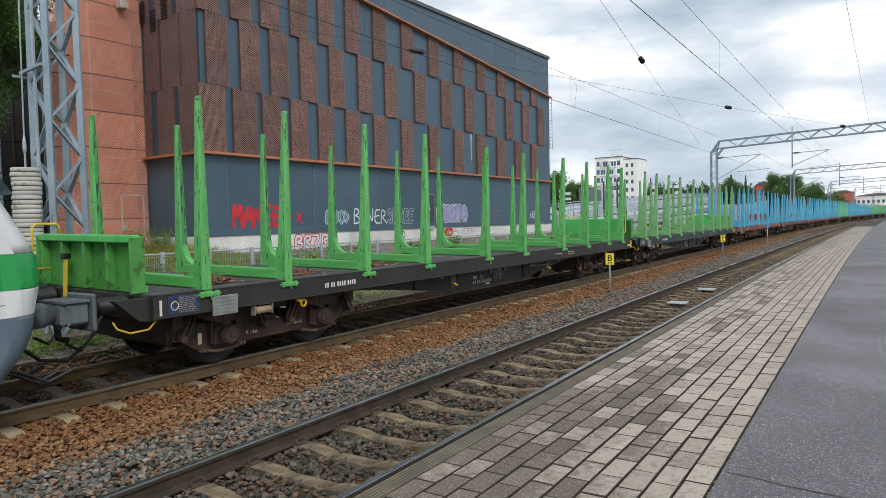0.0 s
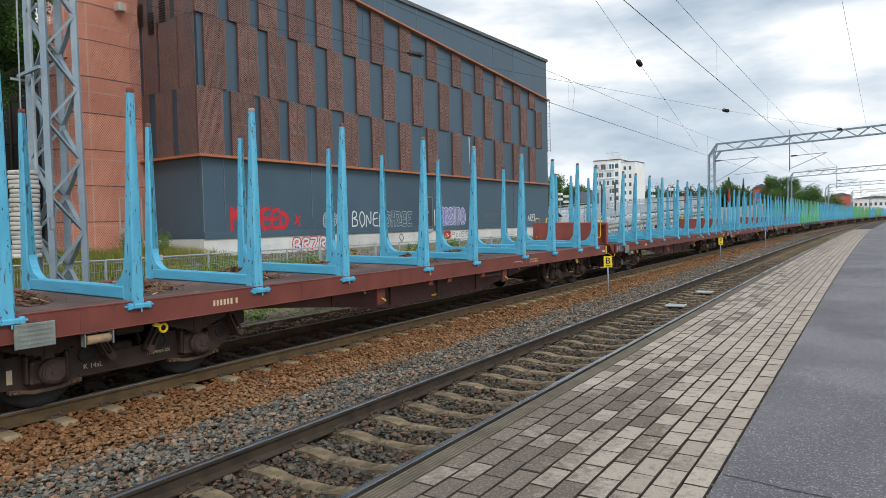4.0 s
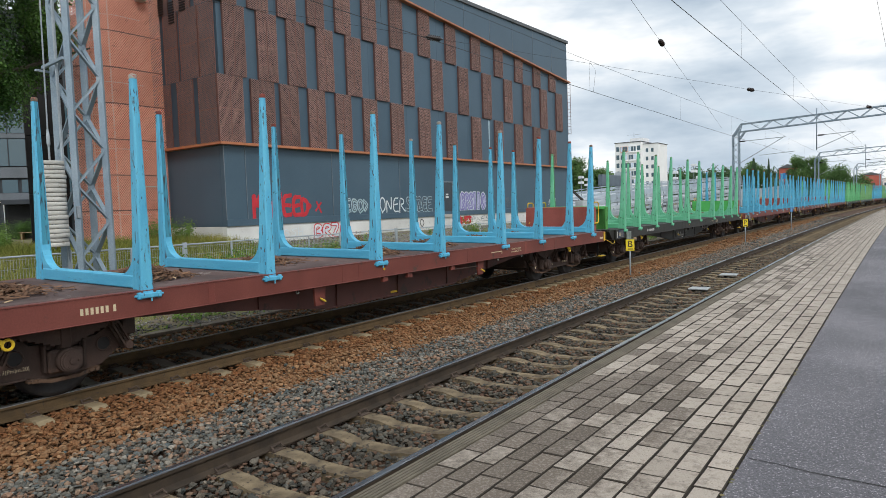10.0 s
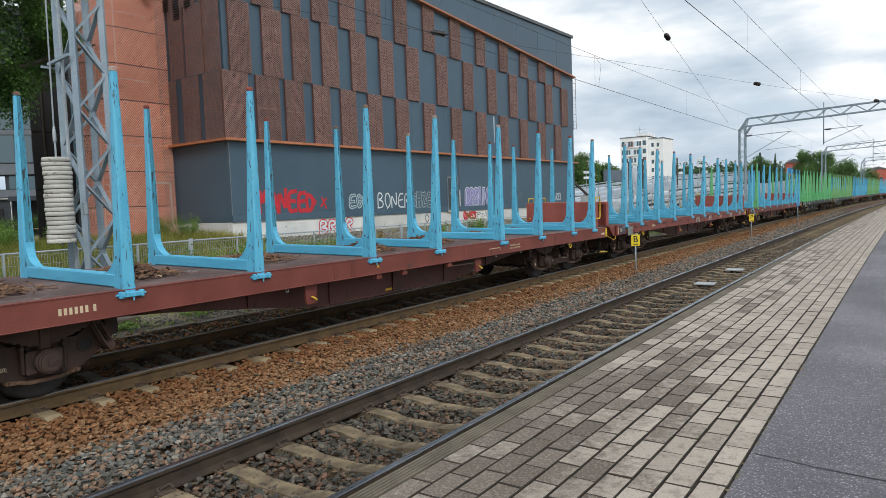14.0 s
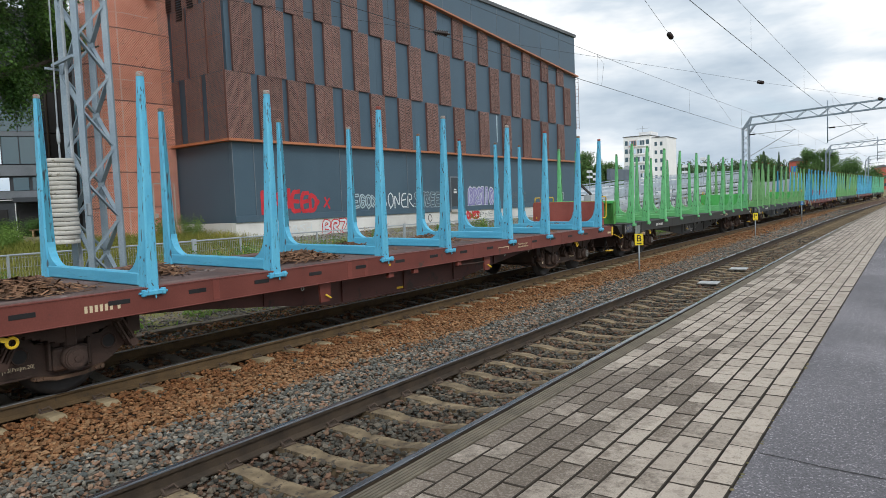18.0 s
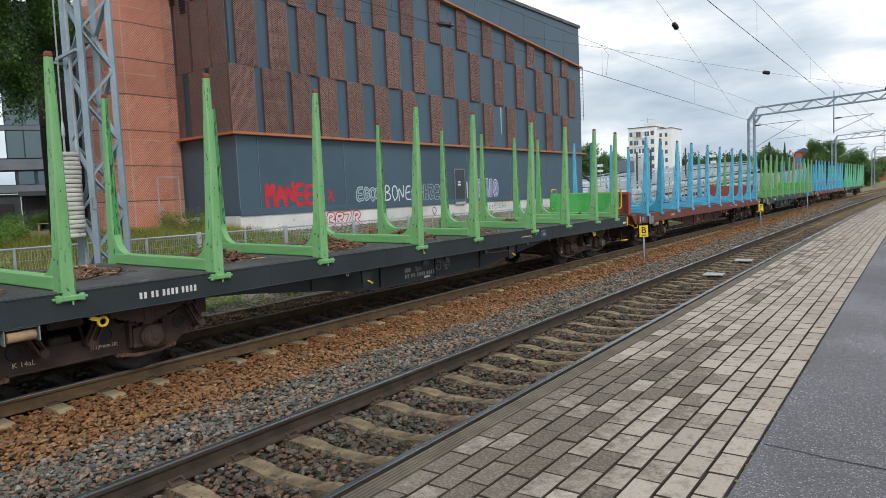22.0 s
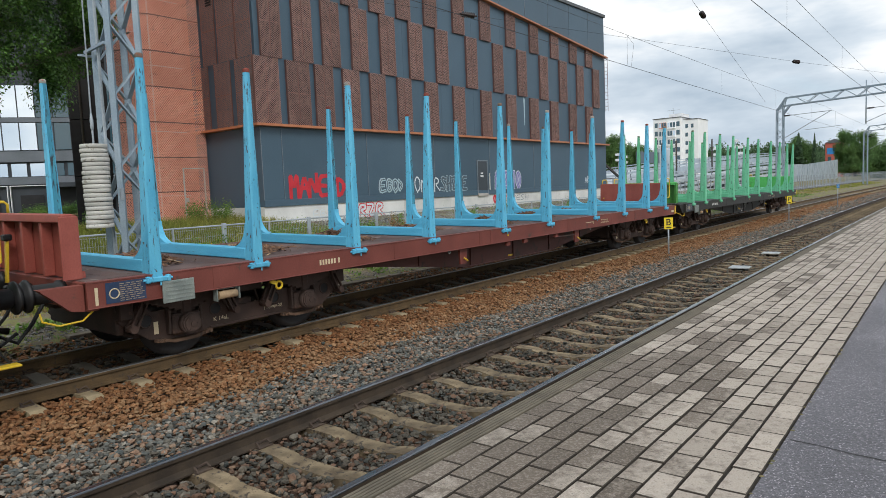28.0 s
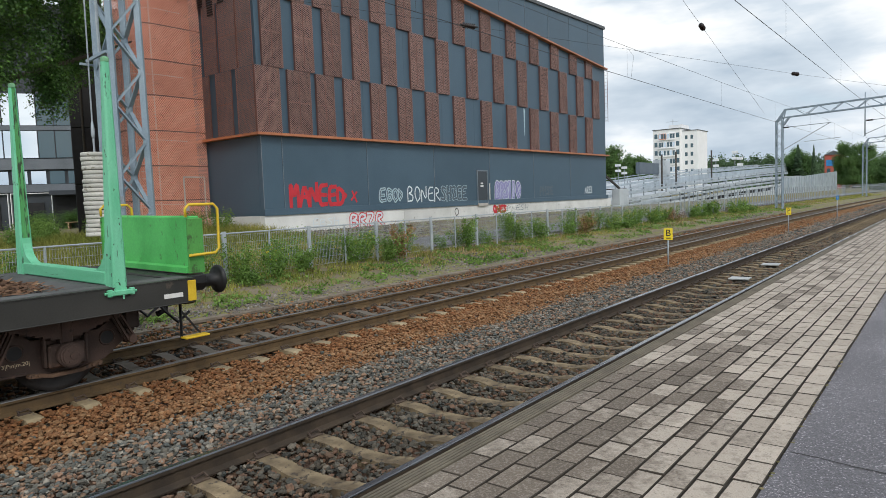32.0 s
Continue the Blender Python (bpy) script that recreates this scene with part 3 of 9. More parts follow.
    # panels on the gable, seen edge on
    for z0, z1, spans in ((TRIM_Z + 0.12, ROW_1, ((0.02, 1.35), (1.72, 2.93), (3.45, 4.4))), (ROW_1 + 0.02, ROW_2, ((0.06, 1.12), (1.20, 2.50), (2.68, 3.74))), (ROW_2 + 0.02, 14.2, ((0.02, 1.3), (1.62, 2.9), (3.3, 4.4)))):
        for a, b in spans:
            p = part("mesh_panel", Geo().add([(-b, -0.13, z0), (-a, -0.13, z0), (-a, -0.13, z1), (-b, -0.13, z1)], [(0, 1, 2, 3)]), M_MESH_PANEL, HALL, "brown expanded metal panel")
            f = Geo()
            for x in (-a, -b):
                f.box(x - 0.012, x + 0.012, -0.125, -0.085, z0, z1)
            f.box(-b + 0.013, -a - 0.013, -0.125, -0.09, (z0 + z1) / 2 - 0.02, (z0 + z1) / 2 + 0.02)
            part("panel_frame", f, M_BROWN_TRIM, p)
    for z, x in ((11.25, -4.0), (10.75, -3.2), (11.15, -2.35)):
        v = Geo()
        for k in range(9):
            v.box(x, x + 0.42, -0.17, -0.14, z + k * 0.11, z + k * 0.11 + 0.06)
        part("vent", v, M_BLACK_VENT, HALL, "black louvred vent")
    # ladder up the far corner
    lad = Geo()
    for dx in (-0.05, 0.22):
        lad.tube([(dx, HALL_LONG + 0.12, 8.0), (dx, HALL_LONG + 0.12, 12.3)], 0.02, 5)
    for k in range(15):
        lad.tube([(-0.05, HALL_LONG + 0.12, 8.1 + 0.29 * k), (0.22, HALL_LONG + 0.12, 8.1 + 0.29 * k)], 0.012, 4)
    part("ladder", lad, M_BROWN_TRIM, HALL, "brown steel ladder")
    # plinth in cast lengths
    cuts = [0.0, 9.2, 13.3, 16.9, 17.4, 20.6, 26.3, HALL_LONG + 0.9]
    for a, b in zip(cuts, cuts[1:]):
        part("plinth", Geo().cbox(-0.30, -0.02, a + 0.004, b - 0.004, 0.2, FLOOR_Z - 0.003, 0.006), M_PLINTH, HALL, "pale cast concrete plinth")
    part("plinth", Geo().cbox(-8.0, -0.31, 0.0, 0.3, 0.2, FLOOR_Z - 0.003, 0.006), M_PLINTH, HALL, "pale cast concrete plinth")
    # door
    d = part("door", Geo().box(0.0, 0.03, 16.15, 17.15, FLOOR_Z + 0.04, 3.70), M_DOOR, HALL, "dark slate steel door")
    f = Geo().box(0, 0.05, 16.07, 16.145, FLOOR_Z, 3.78).box(0, 0.05, 17.155, 17.23, FLOOR_Z, 3.78).box(0, 0.05, 16.146, 17.154, 3.705, 3.78)
    part("door_frame", f, M_SEAM, d)
    part("threshold", Geo().box(0.0, 0.12, 16.05, 17.1, FLOOR_Z - 0.06, FLOOR_Z + 0.10), M_PALE_STEEL, d)
    part("push_bar", Geo().box(0.05, 0.09, 17.35, 17.40, FLOOR_Z + 0.3, 2.95), M_PLINTH, d, "pale vertical pull bar")
    part("door_plate", Geo().box(0.031, 0.035, 16.45, 16.72, 2.9, 3.0).box(0.031, 0.035, 16.42, 16.75, 2.72, 2.84), M_PLINTH, d)


M_BLACK_VENT = surface("black_vent_steel", (0.010, 0.010, 0.011), (0.018, 0.018, 0.02), 0.6, 0.2, 3, 40, 0.1)
make_hall()

# ---- spray paint on the hall ----
STROKES = {
    "M": ((0, 0, 0.05, 1, 0.4, 0.3, 0.8, 1, 0.9, 0),), "A": ((0, 0, 0.45, 1, 0.9, 0), (0.2, 0.4, 0.72, 0.4)), "N": ((0, 0, 0.05, 1, 0.75, 0, 0.8, 1),),
    "E": ((0.8, 1, 0.1, 0.95, 0, 0, 0.8, 0.05), (0.05, 0.5, 0.65, 0.52)), "D": ((0, 0, 0, 1, 0.6, 0.85, 0.8, 0.5, 0.6, 0.1, 0, 0),), "B": ((0, 0, 0.05, 1, 0.7, 0.9, 0.65, 0.6, 0.1, 0.5, 0.8, 0.4, 0.7, 0.05, 0, 0),),
    "O": ((0.4, 0, 0.05, 0.35, 0.1, 0.8, 0.45, 1, 0.8, 0.75, 0.8, 0.25, 0.4, 0),), "R": ((0, 0, 0.05, 1, 0.7, 0.9, 0.7, 0.6, 0.1, 0.5, 0.85, 0),), "S": ((0.8, 0.9, 0.3, 1, 0.1, 0.75, 0.7, 0.4, 0.6, 0.05, 0, 0.1),),
    "H": ((0, 0, 0.1, 1), (0.7, 0, 0.8, 1), (0.05, 0.5, 0.75, 0.55)), "Z": ((0, 0.95, 0.8, 1, 0.05, 0, 0.85, 0.08),), "I": ((0.2, 0, 0.25, 1),), "P": ((0, 0, 0.05, 1, 0.75, 0.9, 0.7, 0.55, 0.05, 0.5),),
    "T": ((0, 1, 0.9, 0.95), (0.45, 1, 0.4, 0)), "K": ((0, 0, 0.05, 1), (0.8, 1, 0.1, 0.5, 0.85, 0)), "G": ((0.8, 0.85, 0.4, 1, 0.05, 0.6, 0.3, 0.05, 0.8, 0.2, 0.75, 0.5, 0.45, 0.5),), ">": ((0, 0.9, 0.6, 0.5, 0.05, 0.1),), "x": ((0, 0.1, 0.6, 0.7), (0.1, 0.8, 0.6, 0.0)),
}


def rounded(pts):
    """Cuts the corners of a line twice, as a swinging arm would."""
    for _ in range(2):
        cut = [pts[0]]
        for (a, b), (c, d) in zip(pts, pts[1:]):
            cut += [(0.75 * a + 0.25 * c, 0.75 * b + 0.25 * d), (0.25 * a + 0.75 * c, 0.25 * b + 0.75 * d)]
        pts = cut + [pts[-1]]
    return pts


def spray(g, word, y0, y1, z0, z1, pen, rng, out):
    """Letters as flat ribbons standing just off a wall at local x = out."""
    step = (y1 - y0) / len(word)
    for i, ch in enumerate(word):
        for line in STROKES[ch]:
            pts = [(y0 + step * (i + 0.94 * line[k]) + rng.uniform(-0.03, 0.03), z0 + (z1 - z0) * line[k + 1] + rng.uniform(-0.03, 0.03)) for k in range(0, len(line), 2)]
            pts = rounded(pts)
            for (a, b), (c, d) in zip(pts, pts[1:]):
                n = max(math.hypot(c - a, d - b), 1e-4)
                u, v = (c - a) / n * pen / 2, (d - b) / n * pen / 2
                o = out + 0.0001 * (len(g.v) % 23)
                g.add([(o, a - v - u, b + u - v), (o, a + v - u, b - u - v), (o, c + v + u, d - u + v), (o, c - v + u, d + u + v)], [(0, 1, 2, 3)])


def make_graffiti():
    red = surface("red_spray_paint", (0.50, 0.02, 0.03), (0.62, 0.03, 0.045), 0.5, 0, 2, 40, 0.02)
    white = surface("white_spray_paint", (0.60, 0.66, 0.70), (0.72, 0.78, 0.80), 0.5, 0, 2, 40, 0.02)
    cyan = surface("pale_blue_spray_paint", (0.34, 0.46, 0.52), (0.45, 0.58, 0.62), 0.5, 0, 2, 40, 0.02)
    grey = surface("faint_grey_spray_paint", (0.13, 0.16, 0.18), (0.19, 0.23, 0.25), 0.5, 0, 2, 40, 0.02)
    violet = surface("violet_spray_paint", (0.20, 0.18, 0.42), (0.27, 0.25, 0.52), 0.5, 0, 2, 40, 0.02)
    black = surface("black_marker_paint", (0.03, 0.03, 0.03), (0.06, 0.06, 0.06), 0.5, 0, 2, 40, 0.02)
    o = HALL_Y0
    slate = surface("slate_fill_paint", (0.075, 0.105, 0.13), (0.09, 0.12, 0.15), 0.5, 0, 2, 40, 0.02)
    # word, from, to, foot, head, pen, paint, lift off the wall, how much the letters shrink
    jobs = [("MANEED", 19.75, 23.2, 1.98, 3.10, 0.19, red, 0.006, 0.30), (">x", 22.9, 24.2, 2.1, 2.70, 0.10, red, 0.008, 0.0),
            ("EGO>", 25.6, 27.6, 2.05, 2.68, 0.17, cyan, 0.006, 0.0), ("EGO>", 25.6, 27.6, 2.05, 2.68, 0.05, slate, 0.011, 0.0), ("BONER", 27.8, 30.7, 1.98, 2.85, 0.075, white, 0.006, 0.15),
            ("SHZEE", 30.75, 33.3, 2.0, 2.76, 0.19, cyan, 0.006, 0.0), ("SHZEE", 30.75, 33.3, 2.0, 2.76, 0.13, slate, 0.011, 0.0),
            ("BRSIIO", 36.5, 39.5, 2.06, 2.95, 0.36, white, 0.006, 0.0), ("BRSIIO", 36.5, 39.5, 2.06, 2.95, 0.27, violet, 0.011, 0.0), ("BRSIIO", 36.5, 39.5, 2.06, 2.95, 0.04, white, 0.016, 0.0),
            ("PHSE", 42.1, 44.1, 2.10, 2.66, 0.12, grey, 0.006, 0.0), ("PHSE", 42.1, 44.1, 2.10, 2.66, 0.07, slate, 0.011, 0.0), ("AREI", 49.2, 50.7, 2.1, 2.62, 0.07, white, 0.006, 0.0)]
    low = [("BRZR", 23.45, 25.9, 0.86, 1.46, 0.20, red, -0.014, 0.0), ("BRZR", 23.45, 25.9, 0.86, 1.46, 0.11, white, -0.009, 0.0), ("ONES", 36.15, 37.7, 1.05, 1.48, 0.15, red, -0.014, 0.0), ("PNESH", 37.8, 40.6, 1.1, 1.45, 0.035, grey, -0.014, 0.0),
           ("O", 32.0, 32.5, 1.0, 1.5, 0.05, black, -0.014, 0.0), ("EBSH", 21.0, 22.8, 1.0, 1.35, 0.04, white, -0.014, 0.0)]
    for word, a, b, z0, z1, pen, mat, out, shrink in jobs + low:
        wide = (b - a) / len(word)
        for i, ch in enumerate(word):
            g = Geo()
            spray(g, ch, a - o + wide * i, a - o + wide * (i + 1), z0, z0 + (z1 - z0) * (1 - shrink * i / len(word)), pen, random.Random(word + str(i)), out)
            part("graffiti_letter", g, mat, HALL, "spray-painted graffiti letter")
    # a pale streak where something ran down the sheets
    part("run_mark", Geo().add([(0.004, 21.93, 6.2), (0.004, 21.99, 6.2), (0.004, 22.06, 8.0), (0.004, 21.88, 8.1)], [(0, 1, 2, 3)]), cyan, HALL, "pale run of paint")


make_graffiti()


# ---- the round-cornered copper mesh stair tower ----
def make_tower():
    tower = thing("stair_tower", "tall round-cornered stair tower wrapped in copper mesh", "tower")
    x1, y0, y1, r, top = -28.0, 14.75, 18.25, 1.45, 24.0
    ring = [(x1, y1), (x1, y0 + r)] + [(x1 - r + r * math.cos(a), y0 + r - r * math.sin(a)) for a in [math.pi * i / 14 for i in range(1, 15)]] + [(x1 - 2 * r, y1)]
    lift = 1.55
    base = 0.9
    k = 0
    z = base
    while z < top:
        g = Geo()
        for x, y in ring:
            g.v += [(x, y, z + 0.02), (x, y, z + lift - 0.02)]
        for i in range(len(ring) - 1):
            g.f.append((2 * i, 2 * i + 1, 2 * i + 3, 2 * i + 2))
            g.smooth.append(False)
        part("mesh_sheet", g, M_COPPER_MESH, tower, "bright copper expanded metal sheet")
        b = Geo()
        for (xa, ya), (xb, yb) in zip(ring, ring[1:]):
            b.bar((xa - 0.06, ya + 0.03, z), (xb - 0.06, yb + 0.03, z), 0.07, 0.07)
        part("ring_beam", b, M_BROWN_TRIM, tower)
        z += lift
        k += 1
    core = Geo().box(x1 - 2.2, x1 - 0.8, y0 + 0.9, y1 - 0.02, base - 0.3, top)
    part("inner_wall", core, M_TOWER_CORE, tower, "rust red inner wall")
    for i, a in enumerate((0.2, 0.9)):
        x, y = x1 - r + (r - 0.25) * math.cos(a), y0 + r - (r - 0.25) * math.sin(a)
        part("mesh_post", Geo().tube([(x, y, base), (x, y, top)], 0.035, 6), M_PALE_STEEL, tower)
    rung = Geo()
    lx, ly = x1 - 0.5, y0 + 0.75
    for j in range(70):
        rung.tube([(lx - 0.5, ly, base + j * 0.32), (lx, ly + 0.2, base + j * 0.32)], 0.018, 4)
    part("stair_edge", rung, M_PALE_STEEL, tower, "pale steel rungs behind the mesh")
    for j in range(8):
        zz = 2.3 + j * 2.9
        part("hand_rail", Geo().tube([(x1 - 1.5, y0 + 0.25, zz), (x1 - 0.75, y0 + 0.85, zz), (x1 - 0.35, y0 + 1.6, zz - 0.02), (x1 - 0.3, y1 - 0.8, zz - 0.04)], 0.022, 5), M_PALE_STEEL, tower)
    d = Geo()
    for a, b in (((x1 + 0.02, 16.95, base), (x1 + 0.02, 16.95, 3.5)), ((x1 + 0.02, 18.0, base), (x1 + 0.02, 18.0, 3.5)), ((x1 + 0.02, 16.95, 3.5), (x1 + 0.02, 18.0, 3.5))):
        d.bar(a, b, 0.05, 0.05)
    door = part("mesh_door", d, M_PALE_STEEL, tower, "framed mesh door")
    part("door_handle", Geo().cbox(x1 + 0.02, x1 + 0.10, 16.98, 17.10, 1.95, 2.15, 0.01), M_PALE_STEEL, door)
    part("floodlight", Geo().cbox(x1 + 0.05, x1 + 0.45, 17.05, 17.4, 11.65, 12.0, 0.03).bar((x1, 17.25, 12.05), (x1 + 0.5, 17.25, 12.05), 0.05, 0.05), M_PALE_STEEL, tower, "grey wall floodlight")


make_tower()

# ---- the train ----
def paint(name, a, b, chip, rough=0.45, at=0.66, vary=0.06, streak=(6.0, 6.0, 0.9)):
    return surface(name, a, b, rough, 0.0, 1.6, 45, 0.12, chip, at, vary, streak, depth=0.004)


def nicked(mat, dark, bare, at=0.655):
    """Small flakes knocked off the paint: dark rust with some bare pale steel inside."""
    nt = mat.node_tree
    n, link = nt.nodes.new, nt.links.new
    bsdf = nt.nodes["Principled BSDF"]
    color = bsdf.inputs["Base Color"].links[0].from_socket
    co, stretch, flakes = n("ShaderNodeTexCoord"), n("ShaderNodeMapping"), n("ShaderNodeTexNoise")
    stretch.inputs["Scale"].default_value = (1.0, 1.0, 0.5)
    flakes.inputs["Scale"].default_value, flakes.inputs["Detail"].default_value, flakes.inputs["Roughness"].default_value = 16.0, 5.0, 0.6
    link(co.outputs["Object"], stretch.inputs[0])
    link(stretch.outputs[0], flakes.inputs["Vector"])
    for lo, width, tone in ((at, 0.012, dark), (at + 0.05, 0.015, bare)):
        cut, mix = n("ShaderNodeMapRange"), n("ShaderNodeMix")
        cut.inputs["From Min"].default_value, cut.inputs["From Max"].default_value = lo, lo + width
        link(flakes.outputs[0], cut.inputs["Value"])
        mix.data_type = "RGBA"
        link(cut.outputs[0], mix.inputs[0])
        link(color, mix.inputs[6])
        mix.inputs[7].default_value = (*tone, 1)
        color = mix.outputs[2]
    link(color, bsdf.inputs["Base Color"])
    return mat


M_GREEN_FRAME = surface("dark_olive_frame_paint", (0.022, 0.022, 0.019), (0.036, 0.034, 0.030), 0.55, 0, 1.2, 50, 0.1, (0.075, 0.06, 0.045), 0.66, 0.10)
M_SLATE_FRAME = surface("dark_slate_frame_paint", (0.020, 0.028, 0.032), (0.030, 0.040, 0.046), 0.45, 0, 1.2, 50, 0.08, (0.06, 0.06, 0.055), 0.70, 0.08)
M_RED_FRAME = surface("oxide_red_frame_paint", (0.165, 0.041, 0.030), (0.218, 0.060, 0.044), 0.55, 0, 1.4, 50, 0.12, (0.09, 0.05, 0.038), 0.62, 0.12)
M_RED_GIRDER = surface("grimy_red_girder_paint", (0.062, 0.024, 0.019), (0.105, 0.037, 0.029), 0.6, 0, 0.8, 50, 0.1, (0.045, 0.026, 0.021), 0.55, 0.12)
M_GREEN_STAKE = paint("bright_green_stake_paint", (0.115, 0.455, 0.165), (0.175, 0.545, 0.245), (0.05, 0.11, 0.05), 0.5, 0.585)
M_LEAF_STAKE = paint("leaf_green_stake_paint", (0.085, 0.37, 0.085), (0.135, 0.46, 0.135), (0.045, 0.10, 0.04), 0.5, 0.57)
M_BLUE_STAKE = paint("sky_blue_stake_paint", (0.078, 0.40, 0.62), (0.125, 0.50, 0.71), (0.06, 0.09, 0.11), 0.5, 0.585)
M_MINT_STAKE = paint("mint_green_stake_paint", (0.12, 0.49, 0.27), (0.19, 0.58, 0.36), (0.05, 0.12, 0.07), 0.5, 0.605)
M_OLIVE_STAKE = paint("olive_green_stake_paint", (0.15, 0.39, 0.135), (0.215, 0.46, 0.195), (0.06, 0.12, 0.05), 0.5, 0.60)
M_TEAL_STAKE = paint("teal_stake_paint", (0.035, 0.27, 0.42), (0.05, 0.33, 0.50), (0.05, 0.09, 0.11), 0.5, 0.605)
for stake_paint in (M_GREEN_STAKE, M_LEAF_STAKE, M_MINT_STAKE, M_OLIVE_STAKE):
    nicked(stake_paint, (0.03, 0.05, 0.03), (0.16, 0.15, 0.12))
for stake_paint in (M_BLUE_STAKE, M_TEAL_STAKE):
    nicked(stake_paint, (0.03, 0.045, 0.06), (0.26, 0.24, 0.20))
M_SCRAPED_GREEN = paint("scraped_green_paint", (0.055, 0.25, 0.065), (0.10, 0.36, 0.12), (0.03, 0.045, 0.025), 0.6, 0.52)
M_SCRAPED_BLUE = paint("scraped_blue_paint", (0.035, 0.22, 0.33), (0.065, 0.32, 0.43), (0.035, 0.045, 0.055), 0.6, 0.54)
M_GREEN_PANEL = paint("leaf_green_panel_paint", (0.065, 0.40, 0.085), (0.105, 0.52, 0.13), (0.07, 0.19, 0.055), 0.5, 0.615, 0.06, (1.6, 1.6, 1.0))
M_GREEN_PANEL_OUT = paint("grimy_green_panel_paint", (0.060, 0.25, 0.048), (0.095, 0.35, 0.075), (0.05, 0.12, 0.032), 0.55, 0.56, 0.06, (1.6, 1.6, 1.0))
M_RED_PANEL = paint("scuffed_red_panel_paint", (0.28, 0.066, 0.048), (0.355, 0.092, 0.068), (0.38, 0.155, 0.12), 0.55, 0.66, 0.06, (1.6, 1.6, 1.0))
M_DECK = surface("dirty_steel_deck", (0.046, 0.046, 0.047), (0.105, 0.104, 0.104), 0.75, 0, 1.1, 40, 0.3, (0.17, 0.165, 0.16), 0.62, 0.1)
M_DECK_RED = surface("dirty_red_deck", (0.085, 0.052, 0.045), (0.165, 0.110, 0.098), 0.8, 0, 1.1, 40, 0.3, (0.21, 0.175, 0.16), 0.62, 0.1)
M_BOGIE = surface("brown_bogie_grime", (0.036, 0.023, 0.018), (0.074, 0.045, 0.035), 0.75, 0.1, 2.2, 60, 0.3, (0.085, 0.048, 0.034), 0.60, 0.12)
M_SPRING = surface("rusty_spring_steel", (0.048, 0.029, 0.022), (0.085, 0.050, 0.038), 0.75, 0.1, 3, 60, 0.3, (0.035, 0.025, 0.02), 0.60, 0.12)
M_AXLE_CAP = surface("worn_axle_cap_steel", (0.13, 0.12, 0.11), (0.23, 0.215, 0.20), 0.55, 0.5, 9, 60, 0.1, (0.07, 0.055, 0.045), 0.58)
M_TIE = surface("rusty_tie_bar", (0.095, 0.055, 0.035), (0.16, 0.095, 0.06), 0.8, 0.1, 6, 60, 0.2, (0.05, 0.035, 0.028), 0.58)
M_WHEEL = surface("dark_wheel_steel", (0.026, 0.024, 0.024), (0.052, 0.048, 0.046), 0.65, 0.25, 4, 50, 0.15, vary=0.15)
M_BLACK = surface("black_rubber_and_steel", (0.012, 0.012, 0.013), (0.025, 0.025, 0.026), 0.5, 0.2, 4, 60, 0.1)
M_YELLOW = surface("yellow_paint", (0.62, 0.40, 0.02), (0.72, 0.49, 0.03), 0.45, 0, 3, 60, 0.08, (0.35, 0.22, 0.05), 0.68)
M_WHITE_MARK = surface("white_marking_paint", (0.62, 0.61, 0.58), (0.74, 0.73, 0.70), 0.6, 0, 6, 60, 0.05, (0.35, 0.33, 0.30), 0.66)
M_CREAM_MARK = surface("cream_marking_paint", (0.60, 0.50, 0.33), (0.68, 0.57, 0.38), 0.6, 0, 6, 60, 0.05)
M_FADED_WHITE = surface("faded_white_marking", (0.30, 0.295, 0.28), (0.42, 0.41, 0.39), 0.7, 0, 8, 60, 0.05, (0.10, 0.095, 0.09), 0.60)
M_DIM_MARK = surface("faded_cream_marking", (0.34, 0.27, 0.17), (0.42, 0.34, 0.22), 0.6, 0, 6, 60, 0.05)
M_BLUE_PLATE = surface("navy_plate", (0.018, 0.038, 0.085), (0.028, 0.055, 0.12), 0.4, 0, 6, 60, 0.05)
M_GREY_PLATE = surface("grey_label_plate", (0.22, 0.25, 0.23), (0.30, 0.33, 0.30), 0.5, 0.2, 6, 60, 0.08)
M_BARK = surface("bark_and_wood_litter", (0.085, 0.045, 0.027), (0.22, 0.118, 0.066), 0.95, 0, 6, 40, 0.4, island=0.45)
M_BARK_PALE = surface("split_wood_litter", (0.30, 0.20, 0.11), (0.42, 0.30, 0.18), 0.9, 0, 6, 40, 0.3, island=0.3)

# the bunks sit a little off the middle, towards one side
INSET = 0.27
TIP_MESH = []
